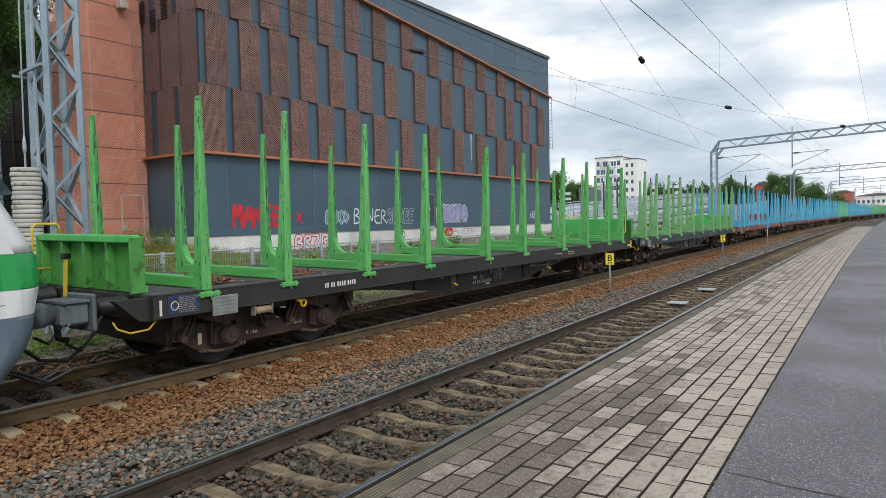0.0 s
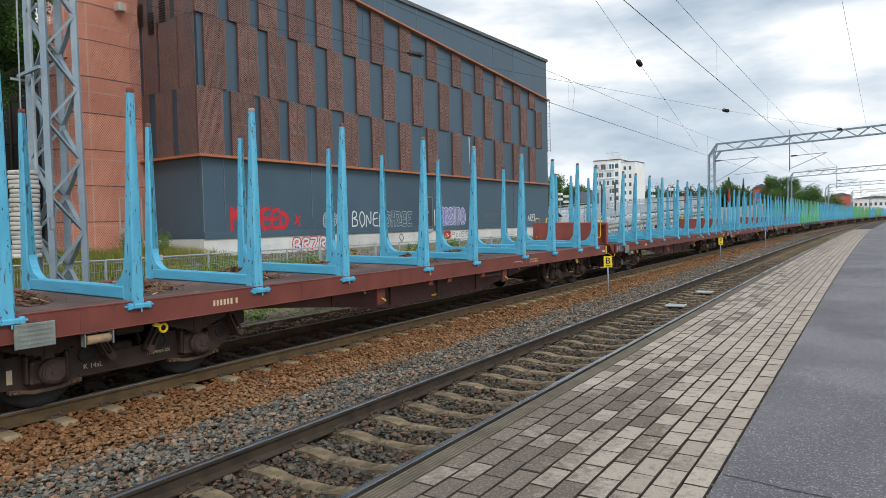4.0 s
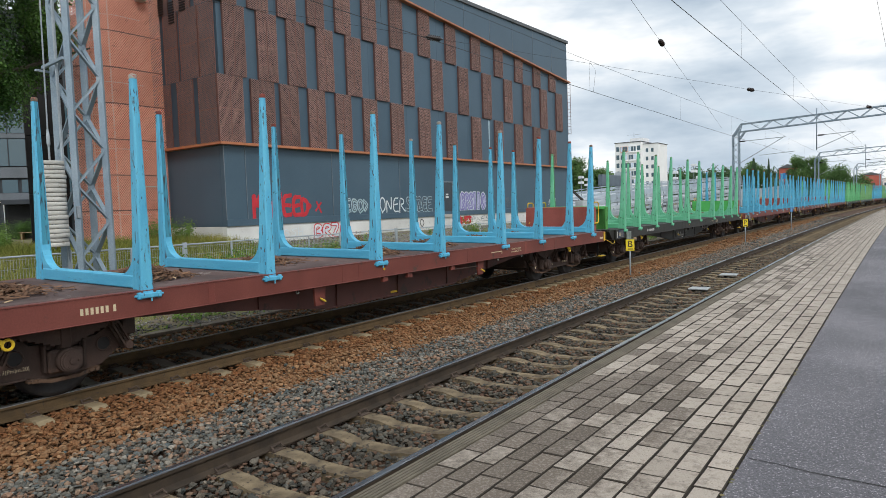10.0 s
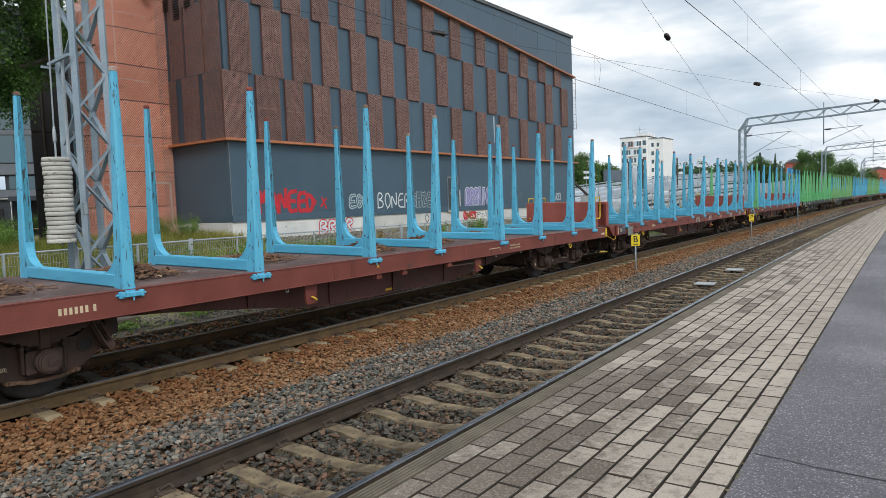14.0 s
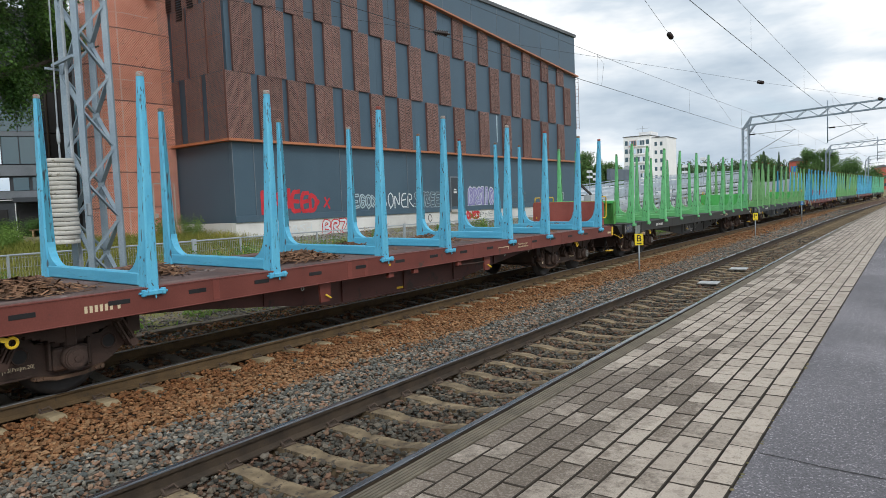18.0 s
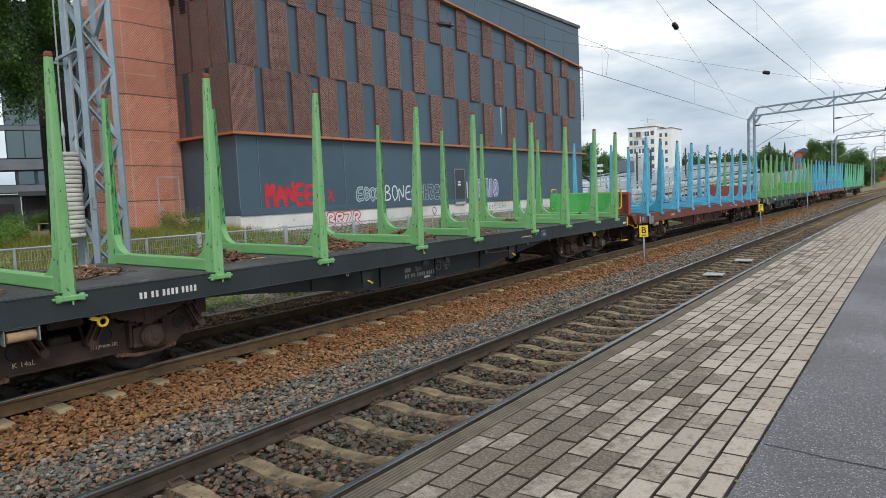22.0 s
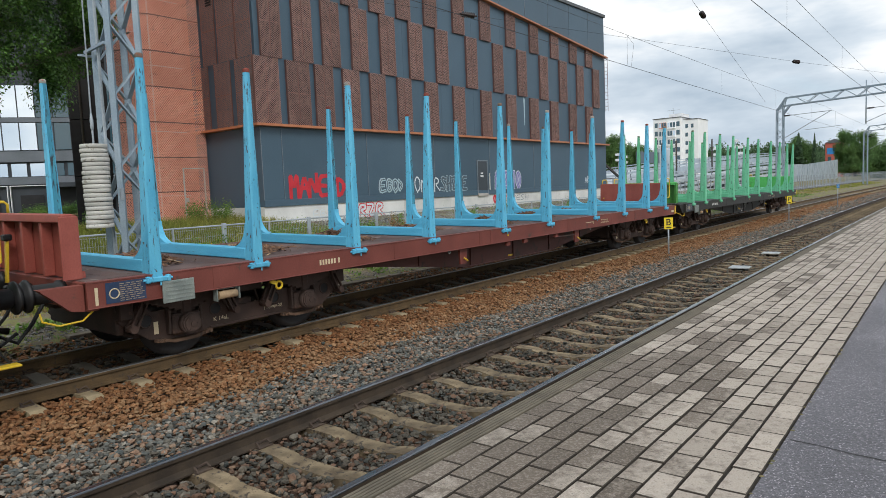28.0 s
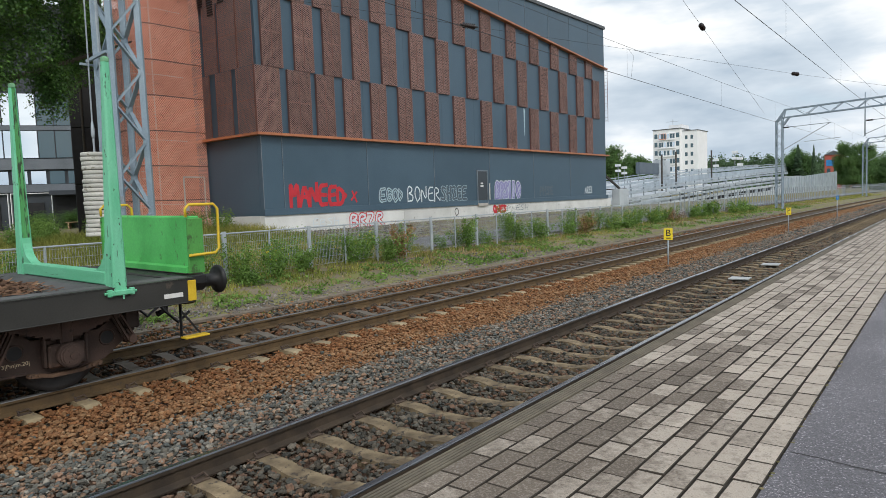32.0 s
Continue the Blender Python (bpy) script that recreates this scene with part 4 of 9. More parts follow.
# the cross beams wear along their length, the posts from top to bottom
BEAM_PAINT = {
    M_GREEN_STAKE.name: paint("green_beam_paint", (0.13, 0.46, 0.16), (0.19, 0.55, 0.24), (0.06, 0.14, 0.06), 0.5, 0.63, 0.06, (0.7, 5.0, 5.0)),
    M_LEAF_STAKE.name: paint("leaf_green_beam_paint", (0.085, 0.37, 0.085), (0.135, 0.46, 0.135), (0.05, 0.12, 0.045), 0.5, 0.60, 0.06, (0.7, 5.0, 5.0)),
    M_MINT_STAKE.name: paint("mint_beam_paint", (0.12, 0.49, 0.27), (0.19, 0.58, 0.36), (0.06, 0.14, 0.08), 0.5, 0.63, 0.06, (0.7, 5.0, 5.0)),
    M_OLIVE_STAKE.name: paint("olive_beam_paint", (0.15, 0.39, 0.135), (0.215, 0.46, 0.195), (0.07, 0.15, 0.06), 0.5, 0.63, 0.06, (0.7, 5.0, 5.0)),
    M_BLUE_STAKE.name: paint("blue_beam_paint", (0.078, 0.40, 0.62), (0.125, 0.50, 0.71), (0.07, 0.11, 0.13), 0.5, 0.63, 0.06, (0.7, 5.0, 5.0)),
    M_TEAL_STAKE.name: paint("teal_beam_paint", (0.035, 0.27, 0.42), (0.05, 0.33, 0.50), (0.05, 0.09, 0.11), 0.5, 0.63, 0.06, (0.7, 5.0, 5.0)),
}
SILL, HALF, DECK = 9.70, 1.50, 1.20
MIDDLE = 9.625
STAKES = (0.75, 2.22, 4.15, 6.09, 8.56, 10.52, 13.04, 14.96, 16.90, 18.38)
PITCH = 20.4


def stake_meshes(paint_mat, red_top=None):
    """One bunk: the cross beam with rounded inner corners, and the tapered post."""
    beam = Geo().cbox(-1.30 + INSET, 1.30, -0.07, 0.07, DECK + 0.012, DECK + 0.17, 0.012)
    for s in (-1, 1):
        q = INSET if s < 0 else 0.0
        arc = [(q + s * (1.305 - 0.34 * (1 - math.sin(a))), DECK + 0.165 + 0.34 * (1 - math.cos(a))) for a in [math.pi / 2 * i / 7 for i in range(8)]]
        pts = [(q + s * 0.95, DECK + 0.14)] + arc + [(q + s * 1.33, DECK + 0.14)]
        if s < 0:
            pts = pts[::-1]
        beam.prism(pts, -0.055, 0.055, "y")
    post = Geo()
    rows = [(DECK - 0.06, 1.28, 1.515, 0.078), (DECK + 0.30, 1.30, 1.51, 0.074), (DECK + 0.75, 1.325, 1.505, 0.066), (DECK + 1.7, 1.36, 1.495, 0.052), (3.74, 1.395, 1.48, 0.040)]
    if red_top is not None:
        rows.insert(4, (2.94, 1.3615, 1.4945, 0.0515))
    for z, xi, xo, w in rows:
        c = 0.02
        post.v += [(xi, -w + c, z), (xi + c, -w, z), (xo - c, -w, z), (xo, -w + c, z), (xo, w - c, z), (xo - c, w, z), (xi + c, w, z), (xi, w - c, z)]
    for j in range(len(rows) - 1):
        for i in range(8):
            post.f.append((j * 8 + i, j * 8 + (i + 1) % 8, j * 8 + 8 + (i + 1) % 8, j * 8 + 8 + i))
    post.f += [tuple(range(7, -1, -1)), tuple(range(len(rows) * 8 - 8, len(rows) * 8))]
    post.smooth = [False] * len(post.f)
    clamp = Geo().cbox(1.40, 1.552, -0.135, 0.135, DECK - 0.095, DECK - 0.035, 0.010)
    clamp.cbox(1.47, 1.545, -0.155, -0.10, DECK - 0.105, DECK - 0.02, 0.010).cbox(1.47, 1.545, 0.10, 0.155, DECK - 0.105, DECK - 0.02, 0.010)
    for y in (-1, 1):
        clamp.tube([(1.515, y * 0.15, DECK - 0.062), (1.515, y * 0.185, DECK - 0.062)], 0.016, 6)
    clamp.tube([(1.535, 0.02, DECK - 0.14), (1.535, 0.02, DECK - 0.08)], 0.010, 6)
    me = post.mesh("stake_post", paint_mat)
    # the faces that the logs rub against are scraped and dirty
    me.materials.append(M_SCRAPED_BLUE if paint_mat in (M_BLUE_STAKE, M_TEAL_STAKE) else M_SCRAPED_GREEN)
    for p in me.polygons:
        if p.index % 8 == 7 and p.index < 32:
            p.material_index = 1
    if red_top is not None:
        me.materials.append(red_top)
        for p in me.polygons:
            if p.center.z > 2.95:
                p.material_index = 2
    return beam.mesh("cross_beam", BEAM_PAINT[paint_mat.name]), me, clamp.mesh("stake_clamp", paint_mat)


def make_tips():
    for k, col in enumerate(((0.30, 0.07, 0.05), (0.22, 0.16, 0.11), (0.42, 0.38, 0.33), (0.12, 0.34, 0.13), (0.20, 0.44, 0.24), (0.15, 0.22, 0.11))):
        mat = surface("worn_stake_end", tuple(c * 0.7 for c in col), col, 0.8, 0, 9, 40, 0.1, (0.42, 0.10, 0.08) if 0 < k < 3 else None, 0.53, 0.15)
        TIP_MESH.append(Geo().cbox(1.398, 1.477, -0.037, 0.037, 3.735, 3.80, 0.014).mesh("stake_tip", mat))


make_tips()


def wheel_geo():
    """A pair of wheels on their axle, turning about x."""
    turn = Matrix.Rotation(radians(90), 4, "Y")
    g = Geo()
    for s in (-1, 1):
        prof = [(0.10, 0.0), (0.12, 0.03), (0.36, 0.045), (0.40, 0.06), (0.46, 0.062), (0.462, -0.05), (0.485, -0.062), (0.485, -0.075), (0.40, -0.078), (0.37, -0.03), (0.12, -0.05), (0.10, -0.02)]
        g.lathe([(r, s * z) for r, z in prof][:: s], 28, Matrix.Translation((s * 0.80, 0, 0)) @ turn)
    g.tube([(-1.02, 0, 0), (1.02, 0, 0)], 0.08, 12)
    for s in (-1, 1):
        for k in range(3):
            a = 2 * math.pi * k / 3
            g.tube([(s * 0.84, 0.22 * math.cos(a), 0.22 * math.sin(a)), (s * 0.852, 0.22 * math.cos(a), 0.22 * math.sin(a))], 0.03, 6)
    return g


def build_bogie(parent, m, turned, caps):
    bogie = part("bogie", bogie_frame_mesh(), M_BOGIE, parent, "brown grimy steel bogie", m)
    for y in (-1.0, 1.0):
        part("wheelset", MESH["wheelset"], M_WHEEL, bogie, "dark steel wheels on an axle", pose(0, y, 0.46))
    for s in (-1, 1):
        for y in (-1.0, 1.0):
            face = 0 if s > 0 else 180
            part("axle_box", MESH["axle_box"], M_BOGIE, bogie, "", pose(0, y, 0.46, 0, 0, face))
            bare = caps > 0 if y < 0 else caps > 1
            part("axle_cap", MESH["axle_cap" if bare else "dull_axle_cap"], None, bogie, "round bolted axle cap", pose(0, y, 0.46, 0, 0, face))
            part("tie_bar", MESH["tie_bar"], None, bogie, "rusty tie bar under the axle box", pose(0, y, 0.46, 0, 0, face))
            part("spring", MESH["spring"], M_SPRING, bogie, "stepped leaf spring", pose(s * 1.07, y, 0))
            part("shackle", MESH["shackle"], M_SPRING, bogie, "", pose(s * 1.10, y, 0))
            part("shackle", MESH["shackle"], M_SPRING, bogie, "", pose(s * 1.10, y, 0, 0, 0, 180))
            for d in (-0.5, 0.5):
                part("frame_hole", MESH["frame_hole"], None, bogie, "black disc as the shade in a round hole", pose(0, y + d, 0.55, 0, 0, face))
    part("bolster", MESH["bolster"], M_BOGIE, bogie)
    side = 180 if turned else 0
    part("mark", MESH["mark"], M_CREAM_MARK, bogie, "pale upright mark", pose(0, 0, 0, 0, 0, side) @ pose(0, -1.0, 0))
    part("code", MESH["code"], M_CREAM_MARK, bogie, "white painted code", pose(0, 0, 0, 0, 0, side) @ Matrix.Translation((1.004, -0.42, 0.40)) @ pose(0, 0, 0, 90, 0, 90))
    label = part("type_label", MESH["type_label"], M_CREAM_MARK, bogie, "small framed type label", pose(0, 0, 0, 0, 0, side) @ Matrix.Translation((1.004, 0.48, 0.42)) @ pose(0, 0, 0, 90, 0, 90))
    return bogie


MESH = {}


def bogie_frame_mesh():
    if "bogie" in MESH:
        return MESH["bogie"]
    g = Geo()
    # the plate is cut away in the middle, where the brake gear hangs
    side = [(-1.84, 0.58), (-1.46, 0.30), (-1.24, 0.26), (-0.78, 0.26), (-0.62, 0.30), (0.62, 0.30), (0.78, 0.26), (1.24, 0.26), (1.46, 0.30), (1.84, 0.58), (1.90, 0.84), (1.70, 0.84), (1.40, 0.66), (0.66, 0.66), (0.52, 0.82), (0.42, 0.82), (0.28, 0.54), (-0.28, 0.54), (-0.42, 0.82), (-0.52, 0.82), (-0.66, 0.66), (-1.40, 0.66), (-1.70, 0.84), (-1.90, 0.84)]
    for s in (-1, 1):
        a, b = (0.96, 1.0) if s > 0 else (-1.0, -0.96)
        g.prism(side, a, b, "x")
        for y in (-1.78, 1.78):
            g.cbox(min(s * 0.90, s * 1.10), max(s * 0.90, s * 1.10), y - 0.09, y + 0.09, 0.62, 0.84, 0.015)
        g.box(min(s * 0.94, s * 1.03), max(s * 0.94, s * 1.03), -0.60, 0.60, 0.295, 0.32)
        # rims of the round openings
        for y in (-1.50, -0.50, 0.50, 1.50):
            ring = [(s * 1.004, y + 0.088 * math.cos(q), 0.55 + 0.088 * math.sin(q)) for q in [6.2832 * i / 14 for i in range(15)]]
            g.tube(ring, 0.012, 5)
        for y in (-1.52, -0.46, 0.46, 1.52):
            g.cbox(s * 0.80 - 0.06, s * 0.80 + 0.06, y - 0.05, y + 0.05, 0.32, 0.62, 0.02)
    g.cbox(-0.95, 0.95, -0.14, 0.14, 0.36, 0.62, 0.02)
    for y in (-1.80, 1.80):
        g.cbox(-0.95, 0.95, y - 0.05, y + 0.05, 0.42, 0.80, 0.02)
        g.tube([(-0.9, y * 0.88, 0.36), (0.9, y * 0.88, 0.36)], 0.035, 6)
    # brake rods and levers behind the cut-away
    for x in (-0.86, 0.86):
        g.bar((x, -0.62, 0.70), (x, 0.62, 0.74), 0.05, 0.03).bar((x, -0.22, 0.84), (x, -0.34, 0.40), 0.03, 0.05, (1, 0, 0)).bar((x, 0.22, 0.84), (x, 0.34, 0.40), 0.03, 0.05, (1, 0, 0))
    MESH["bogie"] = g.mesh("bogie", M_BOGIE)
    MESH["wheelset"] = wheel_geo().mesh("wheelset", M_WHEEL)
    # black disc on the uncut plate stands in for the shade in a hole
    MESH["frame_hole"] = Geo().tube([(0.999, 0, 0), (1.003, 0, 0)], 0.080, 16).mesh("frame_hole", M_BLACK)
    b = Geo().cbox(0.985, 1.13, -0.20, 0.20, -0.14, 0.13, 0.025)
    b.cbox(1.0, 1.10, -0.24, -0.205, -0.12, 0.20, 0.01).cbox(1.0, 1.10, 0.205, 0.24, -0.12, 0.20, 0.01)
    b.tube([(1.08, 0, 0), (1.22, 0, 0)], 0.140, 22).tube([(1.215, 0, 0), (1.245, 0, 0)], 0.125, 22)
    b.cbox(1.0, 1.12, -0.07, 0.07, 0.12, 0.24, 0.01)
    MESH["axle_box"] = b.mesh("axle_box", M_BOGIE)
    c = Geo().tube([(1.245, 0, 0), (1.258, 0, 0)], 0.105, 22).tube([(1.257, 0, 0), (1.275, 0, 0)], 0.036, 8)
    for k in range(3):
        c.tube([(1.257, 0.075 * math.cos(2.094 * k), 0.075 * math.sin(2.094 * k)), (1.268, 0.075 * math.cos(2.094 * k), 0.075 * math.sin(2.094 * k))], 0.015, 6)
    MESH["axle_cap"] = c.mesh("axle_cap", M_AXLE_CAP)
    MESH["dull_axle_cap"] = c.mesh("axle_cap", M_BOGIE)
    # sagging tie bar under the axle box, bolted at both ends
    t = Geo().prism([(-0.40, -0.165), (-0.40, -0.205), (-0.24, -0.225), (-0.16, -0.245), (0.16, -0.245), (0.24, -0.225), (0.40, -0.205), (0.40, -0.165), (0.26, -0.180), (0.16, -0.205), (-0.16, -0.205), (-0.26, -0.180)], 0.99, 1.07, "x")
    for y in (-0.36, -0.29, 0.29, 0.36):
        t.tube([(1.06, y, -0.188), (1.10, y, -0.188)], 0.020, 6)
    MESH["tie_bar"] = t.mesh("tie_bar", M_TIE)
    # laminated spring: the longest leaf on top, stepped towards its buckle
    left = []
    for j in range(7):
        half = 0.64 - 0.078 * j
        z = 0.84 - 0.027 * j
        left += [(-half, z), (-half, z - 0.027)]
    outline = [(-0.64, 0.84)] + left[1:] + [(y * -1, z) for y, z in left[::-1]]
    s = Geo().prism(outline, -0.06, 0.06, "x")
    s.cbox(-0.075, 0.075, -0.06, 0.06, 0.60, 0.865, 0.01)
    MESH["spring"] = s.mesh("spring", M_SPRING)
    h = Geo()
    for x in (-0.05, 0.05):
        h.bar((x, 0.60, 0.84), (x, 0.78, 0.50), 0.022, 0.035, (1, 0, 0)).bar((x, 0.52, 0.84), (x, 0.69, 0.50), 0.022, 0.035, (1, 0, 0))
    h.tube([(-0.085, 0.735, 0.505), (0.085, 0.735, 0.505)], 0.050, 10).tube([(-0.085, 0.56, 0.835), (0.085, 0.56, 0.835)], 0.045, 10)
    MESH["shackle"] = h.mesh("shackle", M_SPRING)
    MESH["bolster"] = Geo().cbox(-1.15, 1.15, -0.2, 0.2, 0.74, 0.90, 0.02).mesh("bolster", M_BOGIE)
    MESH["mark"] = Geo().box(1.003, 1.008, -0.40, -0.34, 0.36, 0.52).mesh("mark", M_CREAM_MARK)
    MESH["type_label"] = text_geo("|T3|Pm|m.20|", 0.062, M_CREAM_MARK)
    MESH["code"] = text_geo("K 14aL", 0.085, M_CREAM_MARK)
    return MESH["bogie"]


def bark_pile(rng, count, length, width, height):
    """A loose heap of bark strips and splinters."""
    u = rng.normal(0, 0.30, (count, 2))
    x, y = np.clip(u[:, 0], -1, 1) * width, np.clip(u[:, 1], -1, 1) * length
    z = height * np.exp(-4 * (u ** 2).sum(1)) * rng.uniform(0.2, 1.0, count) + 0.012
    a, t = rng.uniform(0, 6.283, count), rng.normal(0, 0.25, count)
    l, w = rng.uniform(0.03, 0.14, count), rng.uniform(0.006, 0.022, count)
    d = np.stack([np.cos(a) * np.cos(t), np.sin(a) * np.cos(t), np.sin(t)], 1) * l[:, None]
    s = np.stack([-np.sin(a), np.cos(a), np.zeros(count)], 1) * w[:, None]
    c = np.stack([x, y, z], 1)
    up = np.array([0, 0, 0.012])
    v = np.stack([c - d - s, c + d - s, c + d * 0.8 + s, c - d * 0.9 + s, c - d * 0.7 + up, c + d * 0.7 + up], 1).reshape(-1, 3)
    i = np.arange(count)[:, None] * 6
    f = np.concatenate([i + np.array([[0, 1, 5, 4]]), i + np.array([[3, 4, 5, 2]])])
    v[:, 2] = np.maximum(v[:, 2], 0.006)
    return v, f


def wagon_bits(wagon, frame_mat, mark_mat, seed):
    """Plates, marks, handles and the bark left on the deck."""
    e, out = -SILL, 1.502
    plate = part("info_plate", Geo().box(out, out + 0.006, e + 0.20, e + 0.67, DECK - 0.27, DECK - 0.03), M_BLUE_PLATE, wagon, "navy blue notice plate with pale lines")
    lines = Geo()
    r = random.Random(seed)
    for k in range(9):
        z = DECK - 0.058 - 0.024 * k
        y = e + 0.36
        while y < e + 0.60:
            w = r.uniform(0.03, 0.08)
            lines.box(out + 0.0065, out + 0.0085, y, min(y + w, e + 0.65), z - 0.004, z + 0.004)
            y += w + 0.018
    part("printed_text", lines, M_DIM_MARK, plate)
    ring = Geo()
    pts = [(out + 0.009, e + 0.295 + 0.055 * math.cos(a), DECK - 0.16 + 0.055 * math.sin(a)) for a in [6.283 * i / 18 for i in range(19)]]
    ring.tube(pts, 0.007, 5)
    part("ring_mark", ring, M_CREAM_MARK, plate)
    part("strip_mark", Geo().box(out, out + 0.003, e + 0.90, e + 1.17, DECK - 0.19, DECK - 0.135), mark_mat, wagon, "pale reflective strip")
    part("strip_mark", Geo().box(out, out + 0.003, e + 0.08, e + 0.115, DECK - 0.27, DECK - 0.07), mark_mat, wagon, "pale reflective strip")
    part("strip_mark", Geo().box(out, out + 0.003, SILL - 0.42, SILL - 0.17, DECK - 0.22, DECK - 0.165), mark_mat, wagon, "pale reflective strip")
    part("corner_plate", Geo().cbox(out - 0.03, out + 0.012, SILL - 0.10, SILL + 0.012, DECK - 0.29, DECK - 0.03, 0.008), M_YELLOW, wagon, "yellow corner plate")
    holder = part("label_holder", Geo().cbox(out + 0.02, out + 0.045, e + 0.86, e + 1.28, DECK - 0.37, DECK - 0.10, 0.006), M_GREY_PLATE, wagon, "grey ribbed label holder")
    for k in range(5):
        part("holder_rib", Geo().box(out + 0.045, out + 0.052, e + 0.90, e + 1.24, DECK - 0.33 + 0.05 * k, DECK - 0.318 + 0.05 * k), M_GREY_PLATE, holder)
    drum = part("ratchet_drum", Geo().tube([(1.45, e + 1.66, DECK - 0.40), (1.45, e + 1.94, DECK - 0.40)], 0.055, 12), M_BARK_PALE, wagon, "worn strap drum")
    part("drum_frame", Geo().bar((1.45, e + 1.63, DECK - 0.31), (1.45, e + 1.63, DECK - 0.47), 0.09, 0.012, (0, 1, 0)).bar((1.45, e + 1.97, DECK - 0.31), (1.45, e + 1.97, DECK - 0.47), 0.09, 0.012, (0, 1, 0)).bar((1.45, e + 1.63, DECK - 0.315), (1.45, e + 1.97, DECK - 0.315), 0.06, 0.012), M_GREY_PLATE, drum)
    for d in (2.52, 16.75):
        y = d - MIDDLE
        eye = Geo().tube([(1.43, y + 0.08 + 0.053 * math.cos(a), DECK - 0.40 + 0.053 * math.sin(a)) for a in [6.283 * i / 14 for i in range(15)]], 0.017, 6)
        eye.bar((1.43, y - 0.07, DECK - 0.33), (1.43, y + 0.04, DECK - 0.37), 0.03, 0.05)
        part("tow_eye", eye, M_YELLOW, wagon, "yellow steel tow eye")
    # number on the sill, as plain bars
    red = frame_mat == M_RED_FRAME
    for i, group in enumerate((6, 1) if red else (2, 2, 4, 4)):
        for k in range(group):
            y = 3.02 - MIDDLE + ((0.30, 0.68) if red else (0, 0.15, 0.30, 0.56))[i] + 0.058 * k
            part("number_bar", Geo().box(out - 0.001, out + 0.002, y, y + 0.034, DECK - 0.20, DECK - 0.122), mark_mat, wagon)
    if not red:
        # class letters, number bars and loading limits on the girder
        def letters(text, size, d, z):
            part("girder_mark", text_geo(text, size, M_FADED_WHITE), None, wagon, "faded painted lettering", Matrix.Translation((1.0025, d - MIDDLE, z)) @ pose(0, 0, 0, 90, 0, 90))

        letters("Sps", 0.14, 9.08, 0.665)
        part("operator_mark", Geo().box(1.0005, 1.003, 8.66 - MIDDLE, 8.84 - MIDDLE, 0.625, 0.705), M_FADED_WHITE, wagon)
        for d in (8.66, 8.74, 8.85, 8.93, 9.04, 9.11, 9.18, 9.25, 9.35, 9.42, 9.49, 9.58):
            part("number_bar", Geo().box(1.0005, 1.003, d - MIDDLE, d - MIDDLE + 0.045, 0.51, 0.585), M_FADED_WHITE, wagon)
        part("strip_mark", Geo().box(1.0005, 1.003, 9.27 - MIDDLE, 9.47 - MIDDLE, 0.45, 0.49), mark_mat, wagon, "pale reflective strip")
        for d0, d1, z0, z1 in ((9.58, 9.84, 0.56, 0.75), (9.90, 10.16, 0.69, 0.77), (9.92, 10.16, 0.595, 0.675)):
            y0, y1 = d0 - MIDDLE, d1 - MIDDLE
            box = Geo().box(1.0005, 1.0025, y0, y1, z1 - 0.006, z1).box(1.0005, 1.0025, y0, y1, z0, z0 + 0.006).box(1.0005, 1.0025, y0, y0 + 0.006, z0 + 0.006, z1 - 0.006).box(1.0005, 1.0025, y1 - 0.006, y1, z0 + 0.006, z1 - 0.006)
            part("limit_frame", box, M_FADED_WHITE, wagon)
        letters("Jarru KE-GP", 0.044, 9.71, 0.722)
        letters("25t 45t\n46t", 0.058, 9.71, 0.63)
        letters("22 200kg", 0.060, 10.03, 0.728)
        letters("149.0m", 0.060, 10.03, 0.633)
        letters("20.68m", 0.044, 10.04, 0.555)
        if frame_mat == M_SLATE_FRAME:
            plate = part("notice_plate", Geo().box(out - 0.001, out + 0.003, 13.36 - MIDDLE, 13.66 - MIDDLE, DECK - 0.24, DECK - 0.06), M_BLUE_PLATE, wagon, "small blue notice plate")
            part("printed_text", Geo().box(out + 0.003, out + 0.004, 13.39 - MIDDLE, 13.60 - MIDDLE, DECK - 0.09, DECK - 0.078), M_DIM_MARK, plate)
            part("printed_diagram", Geo().box(out + 0.003, out + 0.004, 13.46 - MIDDLE, 13.62 - MIDDLE, DECK - 0.20, DECK - 0.13), M_GREY_PLATE, plate)
    else:
        part("strip_mark", Geo().box(1.0005, 1.003, 9.42 - MIDDLE, 9.62 - MIDDLE, 0.47, 0.51), M_YELLOW, wagon, "yellow strip on the girder")
    part("yellow_tab", Geo().box(out, out + 0.003, 8.62 - MIDDLE, 8.67 - MIDDLE, DECK - 0.19, DECK - 0.15), M_YELLOW, wagon)
    if frame_mat != M_SLATE_FRAME:
        part("notice", text_geo("Pankot kiristetään\nmomenttiin 250 Nm", 0.062, M_CREAM_MARK), None, wagon, "painted fitting notice", Matrix.Translation((out + 0.001, 13.57 - MIDDLE, DECK - 0.17)) @ pose(0, 0, 0, 90, 0, 90))
    part("line_mark", Geo().box(out, out + 0.002, 12.4 - MIDDLE, 12.88 - MIDDLE, DECK - 0.165, DECK - 0.148).box(out, out + 0.002, 12.865 - MIDDLE, 12.88 - MIDDLE, DECK - 0.22, DECK - 0.166), M_CREAM_MARK, wagon)
